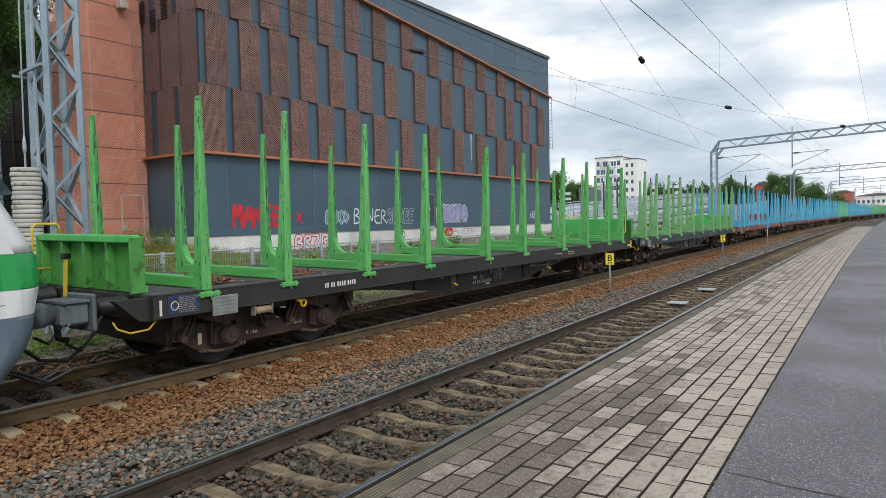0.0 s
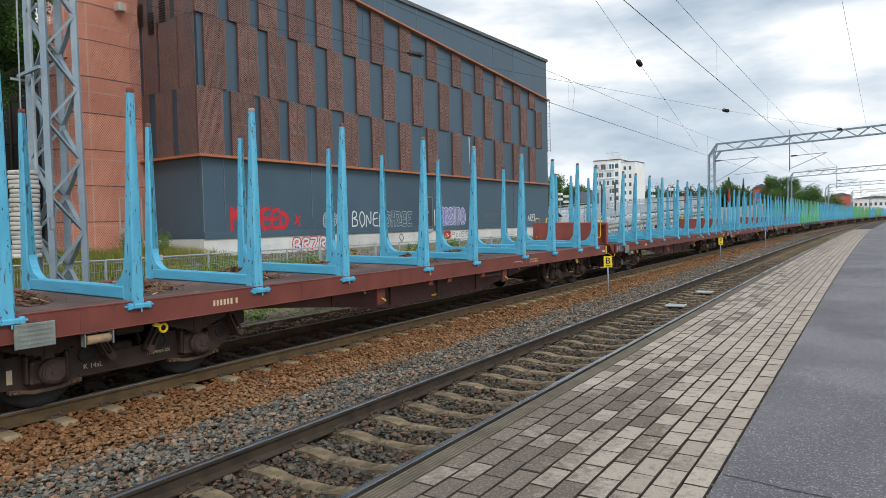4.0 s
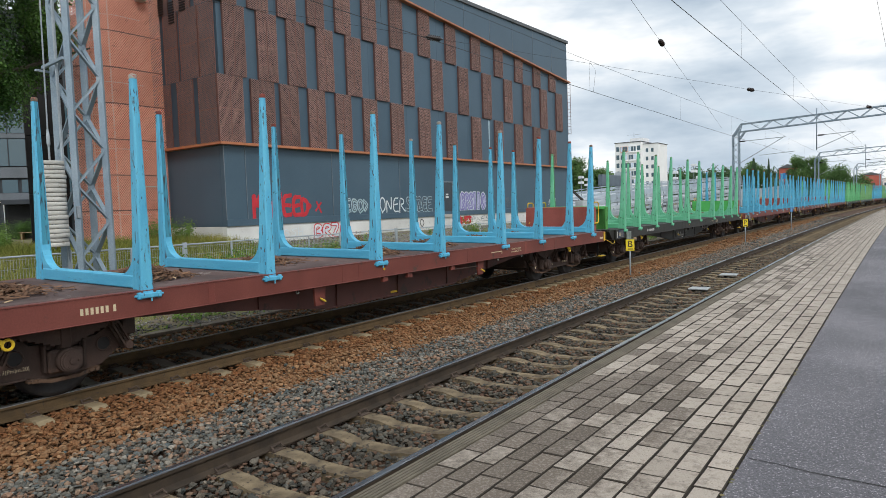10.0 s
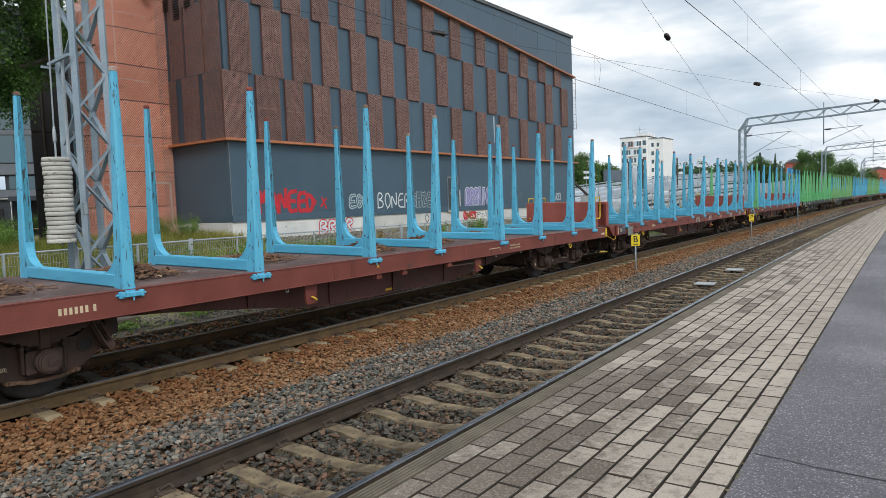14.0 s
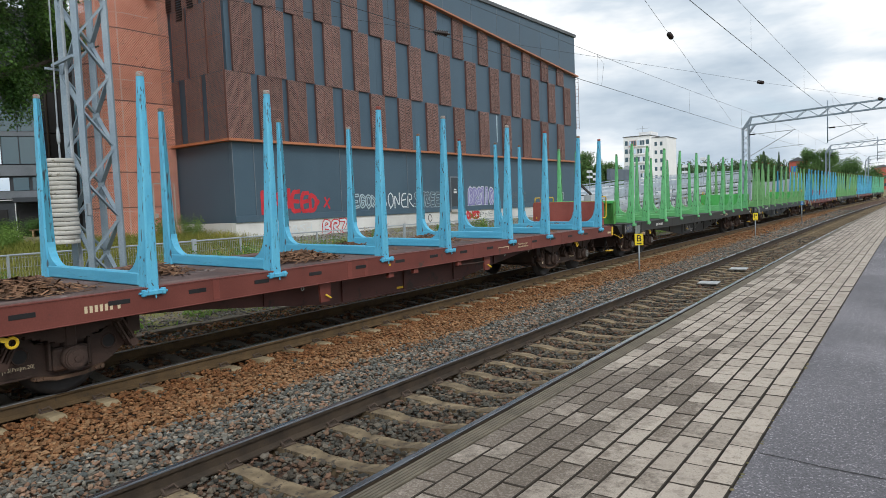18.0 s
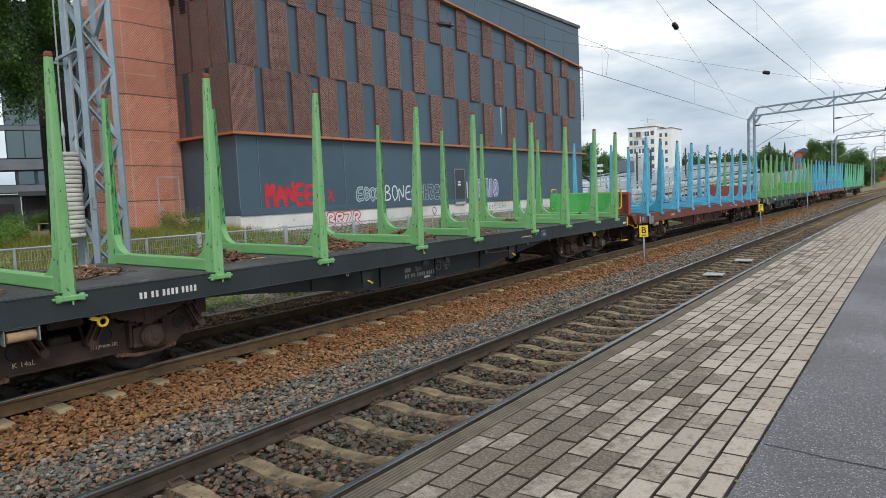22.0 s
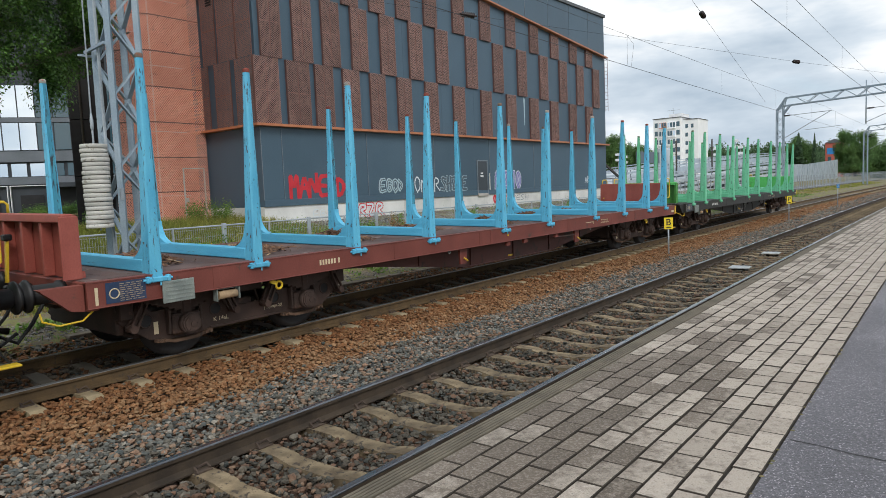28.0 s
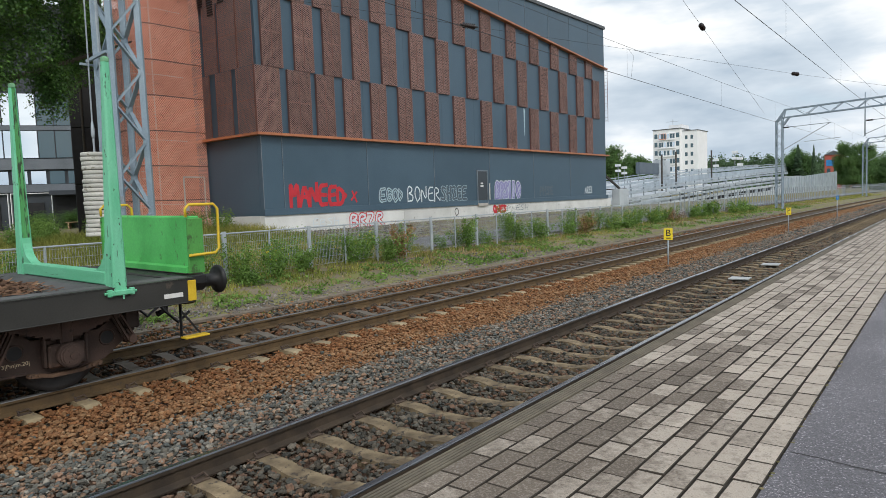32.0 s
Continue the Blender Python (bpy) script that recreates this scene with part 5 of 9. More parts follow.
    for d in (7.15, 12.1):
        y = d - MIDDLE
        part("valve_bracket", Geo().prism([(y - 0.13, DECK - 0.30), (y - 0.10, DECK - 0.62), (y + 0.10, DECK - 0.62), (y + 0.13, DECK - 0.30)], 1.36, 1.40, "x"), frame_mat, wagon)
        part("valve_handle", Geo().tube([(1.42, y - 0.02, DECK - 0.50), (1.46, y + 0.03, DECK - 0.54), (1.46, y + 0.06, DECK - 0.56)], 0.016, 6), M_YELLOW, wagon, "small yellow valve handle")
    part("pull_rod", Geo().tube([(1.44, 10.9 - MIDDLE, DECK - 0.40), (1.44, 11.9 - MIDDLE, DECK - 0.42)], 0.012, 5), M_BOGIE, wagon)
    part("shunt_handle", Geo().tube([(1.40, e + 0.10, DECK - 0.33), (1.46, e - 0.05, DECK - 0.42), (1.47, e - 0.30, DECK - 0.43), (1.46, e - 0.46, DECK - 0.36), (1.30, e - 0.42, DECK - 0.30)], 0.011, 6), M_YELLOW, wagon, "yellow bent shunting handle")
    lever = part("uncoupling_lever", Geo().bar((-0.30, e - 0.16, DECK - 0.10), (-0.36, e - 0.10, DECK + 0.42), 0.06, 0.03, (0, 1, 0)), M_YELLOW, wagon, "yellow flat lever on the end wall")
    part("lever_head", Geo().cbox(-0.42, -0.30, e - 0.15, e - 0.05, DECK + 0.42, DECK + 0.50, 0.015), M_BLACK, lever)
    part("gusset", Geo().prism([(e, DECK - 0.03), (e, DECK - 0.33), (e - 0.14, DECK - 0.31), (e - 0.46, DECK - 0.03)], 1.30, 1.42, "x"), frame_mat, wagon)
    # bark and splinters between the bunks
    rng = np.random.default_rng(seed)
    for k, (a, b) in enumerate(zip(STAKES, STAKES[1:])):
        if rng.random() < 0.14:
            continue
        n = int(rng.uniform(380, 900))
        v, f = bark_pile(rng, n, (b - a) * 0.46, 0.85, rng.uniform(0.08, 0.20))
        m = pose(rng.uniform(-0.3, 0.55), (a + b) / 2 - MIDDLE + rng.uniform(-0.25, 0.25), DECK - 0.026)
        tagged(part("bark_litter", big_mesh("bark_litter", v, f, M_BARK), None, wagon, "loose brown bark litter", m), kind="stuff")
        v, f = bark_pile(rng, 26, (b - a) * 0.5, 0.9, 0.13)
        tagged(part("splinter_litter", big_mesh("splinter_litter", v, f, M_BARK_PALE), None, wagon, "pale wood splinters", m), kind="stuff")


def build_wagon(label, frame_mat, stake_mat, panel_mat, slots, mark_mat, seed):
    wagon = thing("timber_wagon", label, "wagon", group="timber wagons of the train")
    # side sills with lipped edges and a deep fish-bellied girder under the middle
    for s in (-1, 1):
        g = Geo()
        prof = [(1.40, DECK - 0.31), (1.50, DECK - 0.31), (1.508, DECK - 0.302), (1.50, DECK - 0.294), (1.50, DECK - 0.014), (1.510, DECK - 0.011), (1.510, DECK), (1.40, DECK)]
        prof = [(s * x, z) for x, z in prof]
        g.prism(prof if s > 0 else prof[::-1], -SILL, SILL, "y")
        sill = part("side_sill", g, frame_mat, wagon)
        # welded joint straps and lashing lugs along the sill
        if s > 0:
            for d in (1.55, 5.05, 7.62, 8.02, 11.45, 14.05, 15.75):
                part("joint_strap", Geo().cbox(1.499, 1.504, d - MIDDLE - 0.05, d - MIDDLE + 0.05, DECK - 0.285, DECK - 0.02, 0.002), frame_mat, sill)
            for d in (8.72, 9.44, 10.9):
                y = d - MIDDLE
                part("lashing_lug", Geo().prism([(y - 0.075, DECK - 0.40), (y + 0.075, DECK - 0.40), (y + 0.06, DECK - 0.309), (y - 0.06, DECK - 0.309)], 1.41, 1.47, "x"), frame_mat, sill)
            for d in (6.6, 12.75, 13.9):
                y = d - MIDDLE
                part("rope_ring", Geo().tube([(1.47, y + 0.028 * math.cos(q), DECK - 0.335 + 0.028 * math.sin(q)) for q in [6.2832 * i / 10 for i in range(11)]], 0.007, 5), M_GREY_PLATE, sill, "small steel ring")
        if slots:
            for k in range(18):
                y = 0.60 - MIDDLE + k * 1.042
                q = Geo().cbox(min(s * 1.497, s * 1.506), max(s * 1.497, s * 1.506), y - 0.13, y + 0.13, DECK - 0.155, DECK - 0.10, 0.003)
                part("slot", q, M_BLACK, sill, "dark slot in the sill")
    belly = [(-6.1, DECK - 0.25), (-6.1, DECK - 0.36), (-5.4, DECK - 0.40), (-4.7, 0.75), (-3.2, 0.58), (-2.0, 0.43), (2.0, 0.43), (3.2, 0.58), (4.7, 0.75), (5.4, DECK - 0.40), (6.1, DECK - 0.36), (6.1, DECK - 0.25)]
    # red wagons have a darker red on the girder than on the sill
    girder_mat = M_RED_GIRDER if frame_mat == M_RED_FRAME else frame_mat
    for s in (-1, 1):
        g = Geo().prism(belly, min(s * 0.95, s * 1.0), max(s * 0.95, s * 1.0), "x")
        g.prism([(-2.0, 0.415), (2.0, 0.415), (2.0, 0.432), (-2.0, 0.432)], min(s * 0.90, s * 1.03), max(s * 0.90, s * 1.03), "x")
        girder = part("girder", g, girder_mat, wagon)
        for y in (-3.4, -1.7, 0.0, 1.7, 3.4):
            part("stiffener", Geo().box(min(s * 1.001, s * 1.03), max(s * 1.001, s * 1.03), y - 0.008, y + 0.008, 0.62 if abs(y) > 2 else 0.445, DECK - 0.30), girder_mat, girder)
    g = Geo().cbox(-0.35, 0.35, -SILL + 0.1, SILL - 0.1, DECK - 0.42, DECK - 0.06, 0.02)
    for k in range(12):
        y = -SILL + 0.6 + k * (2 * SILL - 1.2) / 11
        g.box(-1.42, 1.42, y - 0.05, y + 0.05, DECK - 0.24, DECK - 0.05)
    part("underframe", g, M_BOGIE, wagon)
    # deck in plates
    deck_mat = M_DECK_RED if frame_mat == M_RED_FRAME else M_DECK
    for k in range(8):
        y0 = -SILL + 0.02 + k * (2 * SILL - 0.04) / 8
        part("deck_plate", Geo().box(-1.395, 1.395, y0 + 0.004, y0 + (2 * SILL - 0.04) / 8 - 0.004, DECK - 0.06, DECK - 0.030), deck_mat, wagon)
    # raised edge strips and the plates on which the bunks stand
    for s in (-1, 1):
        part("deck_edge", Geo().cbox(min(s * 1.17, s * 1.396), max(s * 1.17, s * 1.396), -SILL + 0.03, SILL - 0.03, DECK - 0.029, DECK + 0.004, 0.006), deck_mat, wagon)
    for d in STAKES:
        part("bunk_plate", Geo().prism([(d - MIDDLE - 0.34, DECK - 0.029), (d - MIDDLE + 0.34, DECK - 0.029), (d - MIDDLE + 0.22, DECK + 0.006), (d - MIDDLE - 0.22, DECK + 0.006)], -1.165, 1.165, "x"), deck_mat, wagon)
    # stakes
    beam, post, clamp = stake_meshes(stake_mat)
    rng = random.Random(seed)
    for d in STAKES:
        bunk = part("cross_beam", beam, None, wagon, "", pose(0, d - MIDDLE, 0))
        for turn in (0, 180):
            m = pose(INSET if turn else 0, 0, 0, rng.uniform(-0.4, 0.4), rng.uniform(-0.4, 0.4), turn)
            part("stake_post", post, stake_mat, bunk, "", m)
            part("stake_tip", TIP_MESH[rng.choice((3, 4, 4, 5) if frame_mat == M_GREEN_FRAME else (0, 0, 0, 1) if frame_mat == M_SLATE_FRAME else (0, 1, 2, 2))], None, bunk, "worn stake top", m)
            part("stake_clamp", clamp, stake_mat, bunk, "", pose(INSET if turn else 0, 0, 0, 0, 0, turn))
    # end walls: smooth inside, ribbed outside, with end flanges
    for s in (-1, 1):
        y = s * (SILL - 0.08)
        g = Geo().box(-1.16, 1.16, y - 0.015, y + 0.015, DECK + 0.01, DECK + 0.74)
        g.prism([(y - s * 0.02, DECK + 0.02), (y - s * 0.07, DECK + 0.02), (y - s * 0.07, DECK + 0.09), (y - s * 0.02, DECK + 0.11)][::s], -1.16, 1.16, "x")
        wall = part("end_wall", g, panel_mat, wagon, "scuffed sheet steel end wall")
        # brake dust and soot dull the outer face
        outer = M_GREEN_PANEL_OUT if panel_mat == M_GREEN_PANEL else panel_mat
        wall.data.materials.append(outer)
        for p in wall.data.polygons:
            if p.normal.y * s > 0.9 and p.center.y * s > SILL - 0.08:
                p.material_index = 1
        for i, x in enumerate((-1.12, -0.56, 0.0, 0.56, 1.11)):
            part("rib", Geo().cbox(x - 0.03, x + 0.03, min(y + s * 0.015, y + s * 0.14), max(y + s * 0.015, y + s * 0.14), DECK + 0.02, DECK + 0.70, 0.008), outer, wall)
        part("top_rail", Geo().cbox(-1.16, 1.16, min(y + s * 0.016, y + s * 0.16), max(y + s * 0.016, y + s * 0.16), DECK + 0.66, DECK + 0.76, 0.012), panel_mat, wall)
        for x in (-1.165, 1.165):
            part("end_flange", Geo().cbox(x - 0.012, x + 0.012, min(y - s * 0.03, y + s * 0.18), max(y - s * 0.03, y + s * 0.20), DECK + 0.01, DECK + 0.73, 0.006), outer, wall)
        head = part("head_beam", Geo().cbox(-1.48, 1.48, min(s * SILL, s * (SILL - 0.14)), max(s * SILL, s * (SILL - 0.14)), DECK - 0.33, DECK - 0.005, 0.015), frame_mat, wagon)
        for x in (-0.9, 0.9):
            b = Geo()
            m = Matrix.Translation((x, s * SILL, DECK - 0.14)) @ Matrix.Rotation(radians(-90 * s), 4, "X")
            b.lathe([(0.14, 0.0), (0.14, 0.06), (0.115, 0.07), (0.115, 0.34), (0.085, 0.35), (0.085, 0.44), (0.165, 0.47), (0.19, 0.50), (0.185, 0.52), (0.09, 0.535)], 20, m)
            part("buffer", b, M_BLACK, head, "round black buffer")
        c = Geo().cbox(-0.06, 0.06, min(s * SILL, s * (SILL + 0.30)), max(s * SILL, s * (SILL + 0.30)), DECK - 0.24, DECK - 0.10, 0.02)
        c.tube([(0, s * (SILL + 0.28), DECK - 0.17), (0.0, s * (SILL + 0.45), DECK - 0.30), (0, s * (SILL + 0.42), DECK - 0.62), (0, s * (SILL + 0.30), DECK - 0.66)], 0.045, 8)
        part("coupling", c, M_BLACK, head, "black screw coupling")
        for x in (-0.45, 0.38):
            h = Geo().tube([(x, s * SILL, DECK - 0.28), (x + 0.03, s * (SILL + 0.18), DECK - 0.55), (x + 0.06, s * (SILL + 0.36), DECK - 0.74), (x + 0.04, s * (SILL + 0.55), DECK - 0.62)], 0.022, 6)
            part("brake_hose", h, M_BLACK, head)
    # yellow hand rails on the end walls and steps below the corners
    for s, xs in ((1, (1.22, -1.05)), (-1, (-1.1,))):
        for x in xs:
            y = s * (SILL - 0.10)
            h = Geo().tube([(x, y - s * 0.1, DECK + 0.75), (x, y - s * 0.1, DECK + 0.86), (x, y - s * 0.06, DECK + 0.90), (x, y + s * 0.22, DECK + 0.90), (x, y + s * 0.28, DECK + 0.85), (x, y + s * 0.28, DECK + 0.30), (x, y + s * 0.22, DECK + 0.25), (x, y - s * 0.02, DECK + 0.25)], 0.019, 8)
            part("hand_rail", h, M_YELLOW, wagon, "yellow bent tube hand rail")
    st = Geo().bar((1.30, SILL - 0.10, DECK - 0.33), (1.30, SILL - 0.10, 0.42), 0.05, 0.012, (0, 1, 0)).bar((1.30, SILL + 0.16, 0.44), (1.30, SILL - 0.10, 0.78), 0.02, 0.02)
    st.bar((1.30, SILL - 0.10, 0.40), (1.30, SILL + 0.20, 0.40), 0.05, 0.02)
    step = part("step_bracket", st, M_BLACK, wagon)
    part("step", Geo().cbox(1.30, 1.44, SILL - 0.12, SILL + 0.22, 0.415, 0.44, 0.006), M_YELLOW, step, "yellow step tread")
    wagon_bits(wagon, frame_mat, mark_mat, seed)
    bogie_frame_mesh()
    for y in (-7.3, 7.3):
        build_bogie(wagon, pose(0, y, 0, 0, 0, 0 if y < 0 else 180), y > 0, seed % 3)
    return wagon


# ---- greenery ----
def leafy(name, a, b, rough, scale, island, share=0.5):
    """Leaves that let some light through."""
    m = surface(name, a, b, rough, 0, scale, 20, 0, island=island)
    nt = m.node_tree
    bsdf = nt.nodes["Principled BSDF"]
    thin, mix = nt.nodes.new("ShaderNodeBsdfTranslucent"), nt.nodes.new("ShaderNodeMixShader")
    nt.links.new(bsdf.inputs["Base Color"].links[0].from_socket, thin.inputs["Color"])
    mix.inputs[0].default_value = share
    nt.links.new(bsdf.outputs[0], mix.inputs[1])
    nt.links.new(thin.outputs[0], mix.inputs[2])
    nt.links.new(mix.outputs[0], nt.nodes["Material Output"].inputs["Surface"])
    return m


M_LEAF = leafy("dark_broad_leaves", (0.042, 0.112, 0.022), (0.125, 0.245, 0.045), 0.5, 0.6, 0.6, 0.4)
M_LEAF_FAR = leafy("mid_green_leaves", (0.085, 0.175, 0.050), (0.165, 0.285, 0.088), 0.7, 0.25, 0.4)
M_CONIFER = leafy("dark_spruce_needles", (0.070, 0.128, 0.062), (0.115, 0.19, 0.085), 0.75, 0.2, 0.5)
M_TRUNK = surface("grey_brown_bark", (0.045, 0.036, 0.028), (0.085, 0.070, 0.055), 0.95, 0, 3, 30, 0.6, depth=0.03, streak=(1, 1, 0.2))
M_GRASS = leafy("summer_grass", (0.215, 0.250, 0.046), (0.41, 0.385, 0.108), 0.8, 0.5, 0.45)
M_WEED = leafy("green_weeds", (0.13, 0.245, 0.046), (0.25, 0.385, 0.095), 0.7, 0.7, 0.4)
M_STRAW = leafy("dry_straw_grass", (0.36, 0.26, 0.12), (0.50, 0.38, 0.20), 0.85, 0.6, 0.4)
M_DRY = surface("dry_weed_heads", (0.24, 0.14, 0.06), (0.32, 0.20, 0.09), 0.9, 0, 0.7, 20, 0, island=0.3)
M_BLOOM = surface("yellow_blossom", (0.62, 0.45, 0.02), (0.72, 0.55, 0.05), 0.7, 0, 0.7, 20, 0, island=0.2)


def leaf_cloud(rng, centres, spread, count, size):
    """Small folded leaves scattered round clump centres, as arrays."""
    centres = np.asarray(centres, dtype=float)
    pick = rng.integers(0, len(centres), count)
    d = rng.normal(0, 1, (count, 3))
    d /= np.linalg.norm(d, axis=1, keepdims=True)
    p = centres[pick] + d * (spread * rng.random((count, 1)) ** 0.6)
    # leaves turn their faces outwards and up to the light
    face = d + np.array([0, 0, 0.7]) + rng.normal(0, 0.45, (count, 3))
    a = np.cross(face, rng.normal(0, 1, (count, 3)))
    a /= np.linalg.norm(a, axis=1, keepdims=True)
    b = np.cross(face, a)
    b /= np.linalg.norm(b, axis=1, keepdims=True)
    s = size * rng.uniform(0.6, 1.3, (count, 1))
    v = np.stack([p - a * s, p - b * s * 0.55, p + a * s, p + b * s * 0.55], 1).reshape(-1, 3)
    return v, np.arange(count * 4).reshape(-1, 4)


def broad_tree(name, label, x, y, z, height, radius, leaves, size, seed, mat=None, low=0.3, clumps=46, tight=1.0):
    rng = np.random.default_rng(seed)
    r = random.Random(seed)
    tree = thing(name, label, "tree", pose(x, y, z))
    g = Geo()
    g.tube([(0, 0, -0.3), (0.1, 0.05, height * 0.25), (-0.1, 0.1, height * 0.5), (0.05, 0, height * 0.86)], 0.035 * height, 10, 0.006 * height)
    for k in range(11):
        a, h = r.uniform(0, 6.28), height * r.uniform(low, 0.75)
        reach = radius * r.uniform(0.6, 0.95)
        g.tube([(0, 0, h), (reach * 0.45 * math.cos(a), reach * 0.45 * math.sin(a), h + height * 0.06), (reach * math.cos(a), reach * math.sin(a), h + height * r.uniform(0.06, 0.16))], 0.010 * height, 6, 0.002 * height)
    part("trunk", g, M_TRUNK, tree)
    cs = []
    mid = height * (0.5 + low / 2)
    while len(cs) < clumps:
        q = np.array([r.uniform(-1, 1), r.uniform(-1, 1), r.uniform(-1, 1)])
        if 0.25 < np.linalg.norm(q) < 1:
            cs.append((q[0] * radius * 0.86, q[1] * radius * 0.86, mid + q[2] * height * (1 - low) * 0.46))
    v, f = leaf_cloud(rng, cs, radius * 0.36 * tight * (46 / clumps) ** 0.36, leaves, size)
    part("crown", big_mesh("crown", v, f, mat or M_LEAF), None, tree)
    return tree


def conifer_arrays(rng, x, y, z, height, radius, tiers, per):
    v, f, n = [], [], 0
    for t in range(tiers):
        h = height * (0.12 + 0.86 * t / tiers)
        reach = radius * (1 - t / tiers) * rng.uniform(0.8, 1.15) + 0.04 * radius
        for k in range(per):
            a = 6.283 * (k + rng.uniform(0, 0.7)) / per
            l, w = reach * rng.uniform(0.75, 1.15), reach * 0.30 + 0.05 * radius
            c, s = math.cos(a), math.sin(a)
            drop = height / tiers * rng.uniform(0.5, 1.3)
            v += [(x, y, z + h + drop * 0.5), (x + c * l * 0.6 - s * w, y + s * l * 0.6 + c * w, z + h - drop * 0.2), (x + c * l, y + s * l, z + h - drop), (x + c * l * 0.6 + s * w, y + s * l * 0.6 - c * w, z + h - drop * 0.2)]
            f.append((n, n + 1, n + 2, n + 3))
            n += 4
    return v, f


def conifer(name, label, x, y, z, height, radius, seed):
    rng = np.random.default_rng(seed)
    tree = thing(name, label, "tree", pose(x, y, z))
    part("trunk", Geo().tube([(0, 0, -0.3), (0, 0, height * 0.95)], 0.018 * height, 7, 0.004 * height), M_TRUNK, tree)
    v, f = conifer_arrays(rng, 0, 0, 0, height, radius, 22, 11)
    part("crown", big_mesh("crown", np.array(v), np.array(f), M_CONIFER), None, tree)


def blades(rng, x, y, z, h, lean=0.35, w=0.012):
    """Bent grass blades as arrays, two triangles each."""
    n = len(x)
    a = rng.uniform(0, 6.283, n)
    dx, dy = np.cos(a), np.sin(a)
    l = h * lean * rng.uniform(0.3, 1.4, n)
    base = np.stack([x, y, z], 1)
    side = np.stack([-dy, dx, np.zeros(n)], 1) * (w * rng.uniform(0.7, 1.6, n))[:, None]
    mid = base + np.stack([dx * l * 0.3, dy * l * 0.3, h * 0.6], 1)
    tip = base + np.stack([dx * l, dy * l, h], 1)
    v = np.stack([base - side, base + side, mid + side * 0.7, tip, mid - side * 0.7], 1).reshape(-1, 3)
    i = np.arange(n)[:, None] * 5
    f = np.concatenate([i + np.array([[0, 1, 2, 4]]), i + np.array([[4, 2, 3, 3]])])
    return v, f[: n], (i + np.array([[4, 2, 3]]))


def grass_field(name, label, count, xr, yr, hr, seed, mat, w=0.012, patch=1.1, bare=-0.12):
    rng = np.random.default_rng(seed)
    x, y = rng.uniform(*xr, count), yr[0] + (yr[1] - yr[0]) * rng.random(count) ** 1.5
    keep = np.array([noise.noise(Vector((a * patch, b * patch, seed))) + 0.5 * noise.noise(Vector((a * 3.1, b * 3.1, seed))) for a, b in zip(x, y)]) > bare
    x, y = x[keep], y[keep]
    z = np.array([ground_height(a) for a in x]) - 0.03
    x = x + np.where(y > BEND_FROM, (y - BEND_FROM) ** 2 / (2 * BEND_RADIUS), 0)
    h = rng.uniform(hr[0], hr[1], len(x)) * (1 + np.maximum(0, y - 25) * 0.004)
    h = h * (0.45 + 0.55 * np.clip((xr[1] - x + np.where(y > BEND_FROM, (y - BEND_FROM) ** 2 / (2 * BEND_RADIUS), 0)) / (xr[1] - xr[0]), 0, 1))
    v, quads, tris = blades(rng, x, y, z, h, lean=0.6, w=w)
    tri = np.concatenate([quads[:, [0, 1, 2]], quads[:, [0, 2, 3]], tris])
    return tagged(new(name, big_mesh(name, v, tri, mat)), label, "grass", kind="stuff")


def weed_clump(x, y, height, radius, count, seed, mat, bloom=None, label="leafy green weed bush beside the fence", group="weed bushes along the fence"):
    """One bushy weed: upright stems with many small leaves."""
    rng = np.random.default_rng(seed)
    z = ground_height(x) - 0.02
    x += bend(y)
    bush = thing("weed_bush", label, "bush", pose(x, y, z), group=group)
    g = Geo()
    cs = []
    for k in range(9):
        a, l = rng.uniform(0, 6.283), radius * rng.uniform(0.1, 0.9)
        top = (l * math.cos(a), l * math.sin(a), height * rng.uniform(0.6, 1.0))
        g.tube([(top[0] * 0.2, top[1] * 0.2, 0), (top[0] * 0.7, top[1] * 0.7, top[2] * 0.6), top], 0.008, 4, 0.003)
        cs += [(top[0] * s, top[1] * s, top[2] * s) for s in (0.35, 0.6, 0.8, 0.97)]
    part("stem", g, M_WEED, bush)
    v, f = leaf_cloud(rng, cs, radius * 0.36, count * 2, 0.036)
    v[:, 2] = np.maximum(v[:, 2], 0.02)
    part("foliage", big_mesh("foliage", v, f, mat), None, bush)
    if bloom is not None:
        v, f = leaf_cloud(rng, [c for c in cs if c[2] > height * 0.6], radius * 0.25, 46, 0.03)
        part("blossom", big_mesh("blossom", v, f, bloom), None, bush)


grass_field("verge_grass", "yellow-green grass and herbs on the verge beside the track", 70000, (-14.1, -12.1), (2, 130), (0.05, 0.26), 3, M_GRASS, 0.010, 0.8, 0.06)
grass_field("verge_straw", "dry tan grass among the green on the verge", 26000, (-14.1, -12.0), (2, 90), (0.05, 0.24), 8, M_STRAW, 0.011, 0.7, 0.05)
grass_field("bank_grass", "tall green grass on the bank behind the fence", 120000, (-27.0, -14.2), (-2, 18.2), (0.25, 0.70), 4, M_GRASS, 0.009, 0.5, -0.45)
grass_field("track_weeds", "thin weeds between the stones beside the track", 1800, (-12.2, -10.7), (2, 60), (0.05, 0.22), 6, M_WEED, 0.014, 0.9)


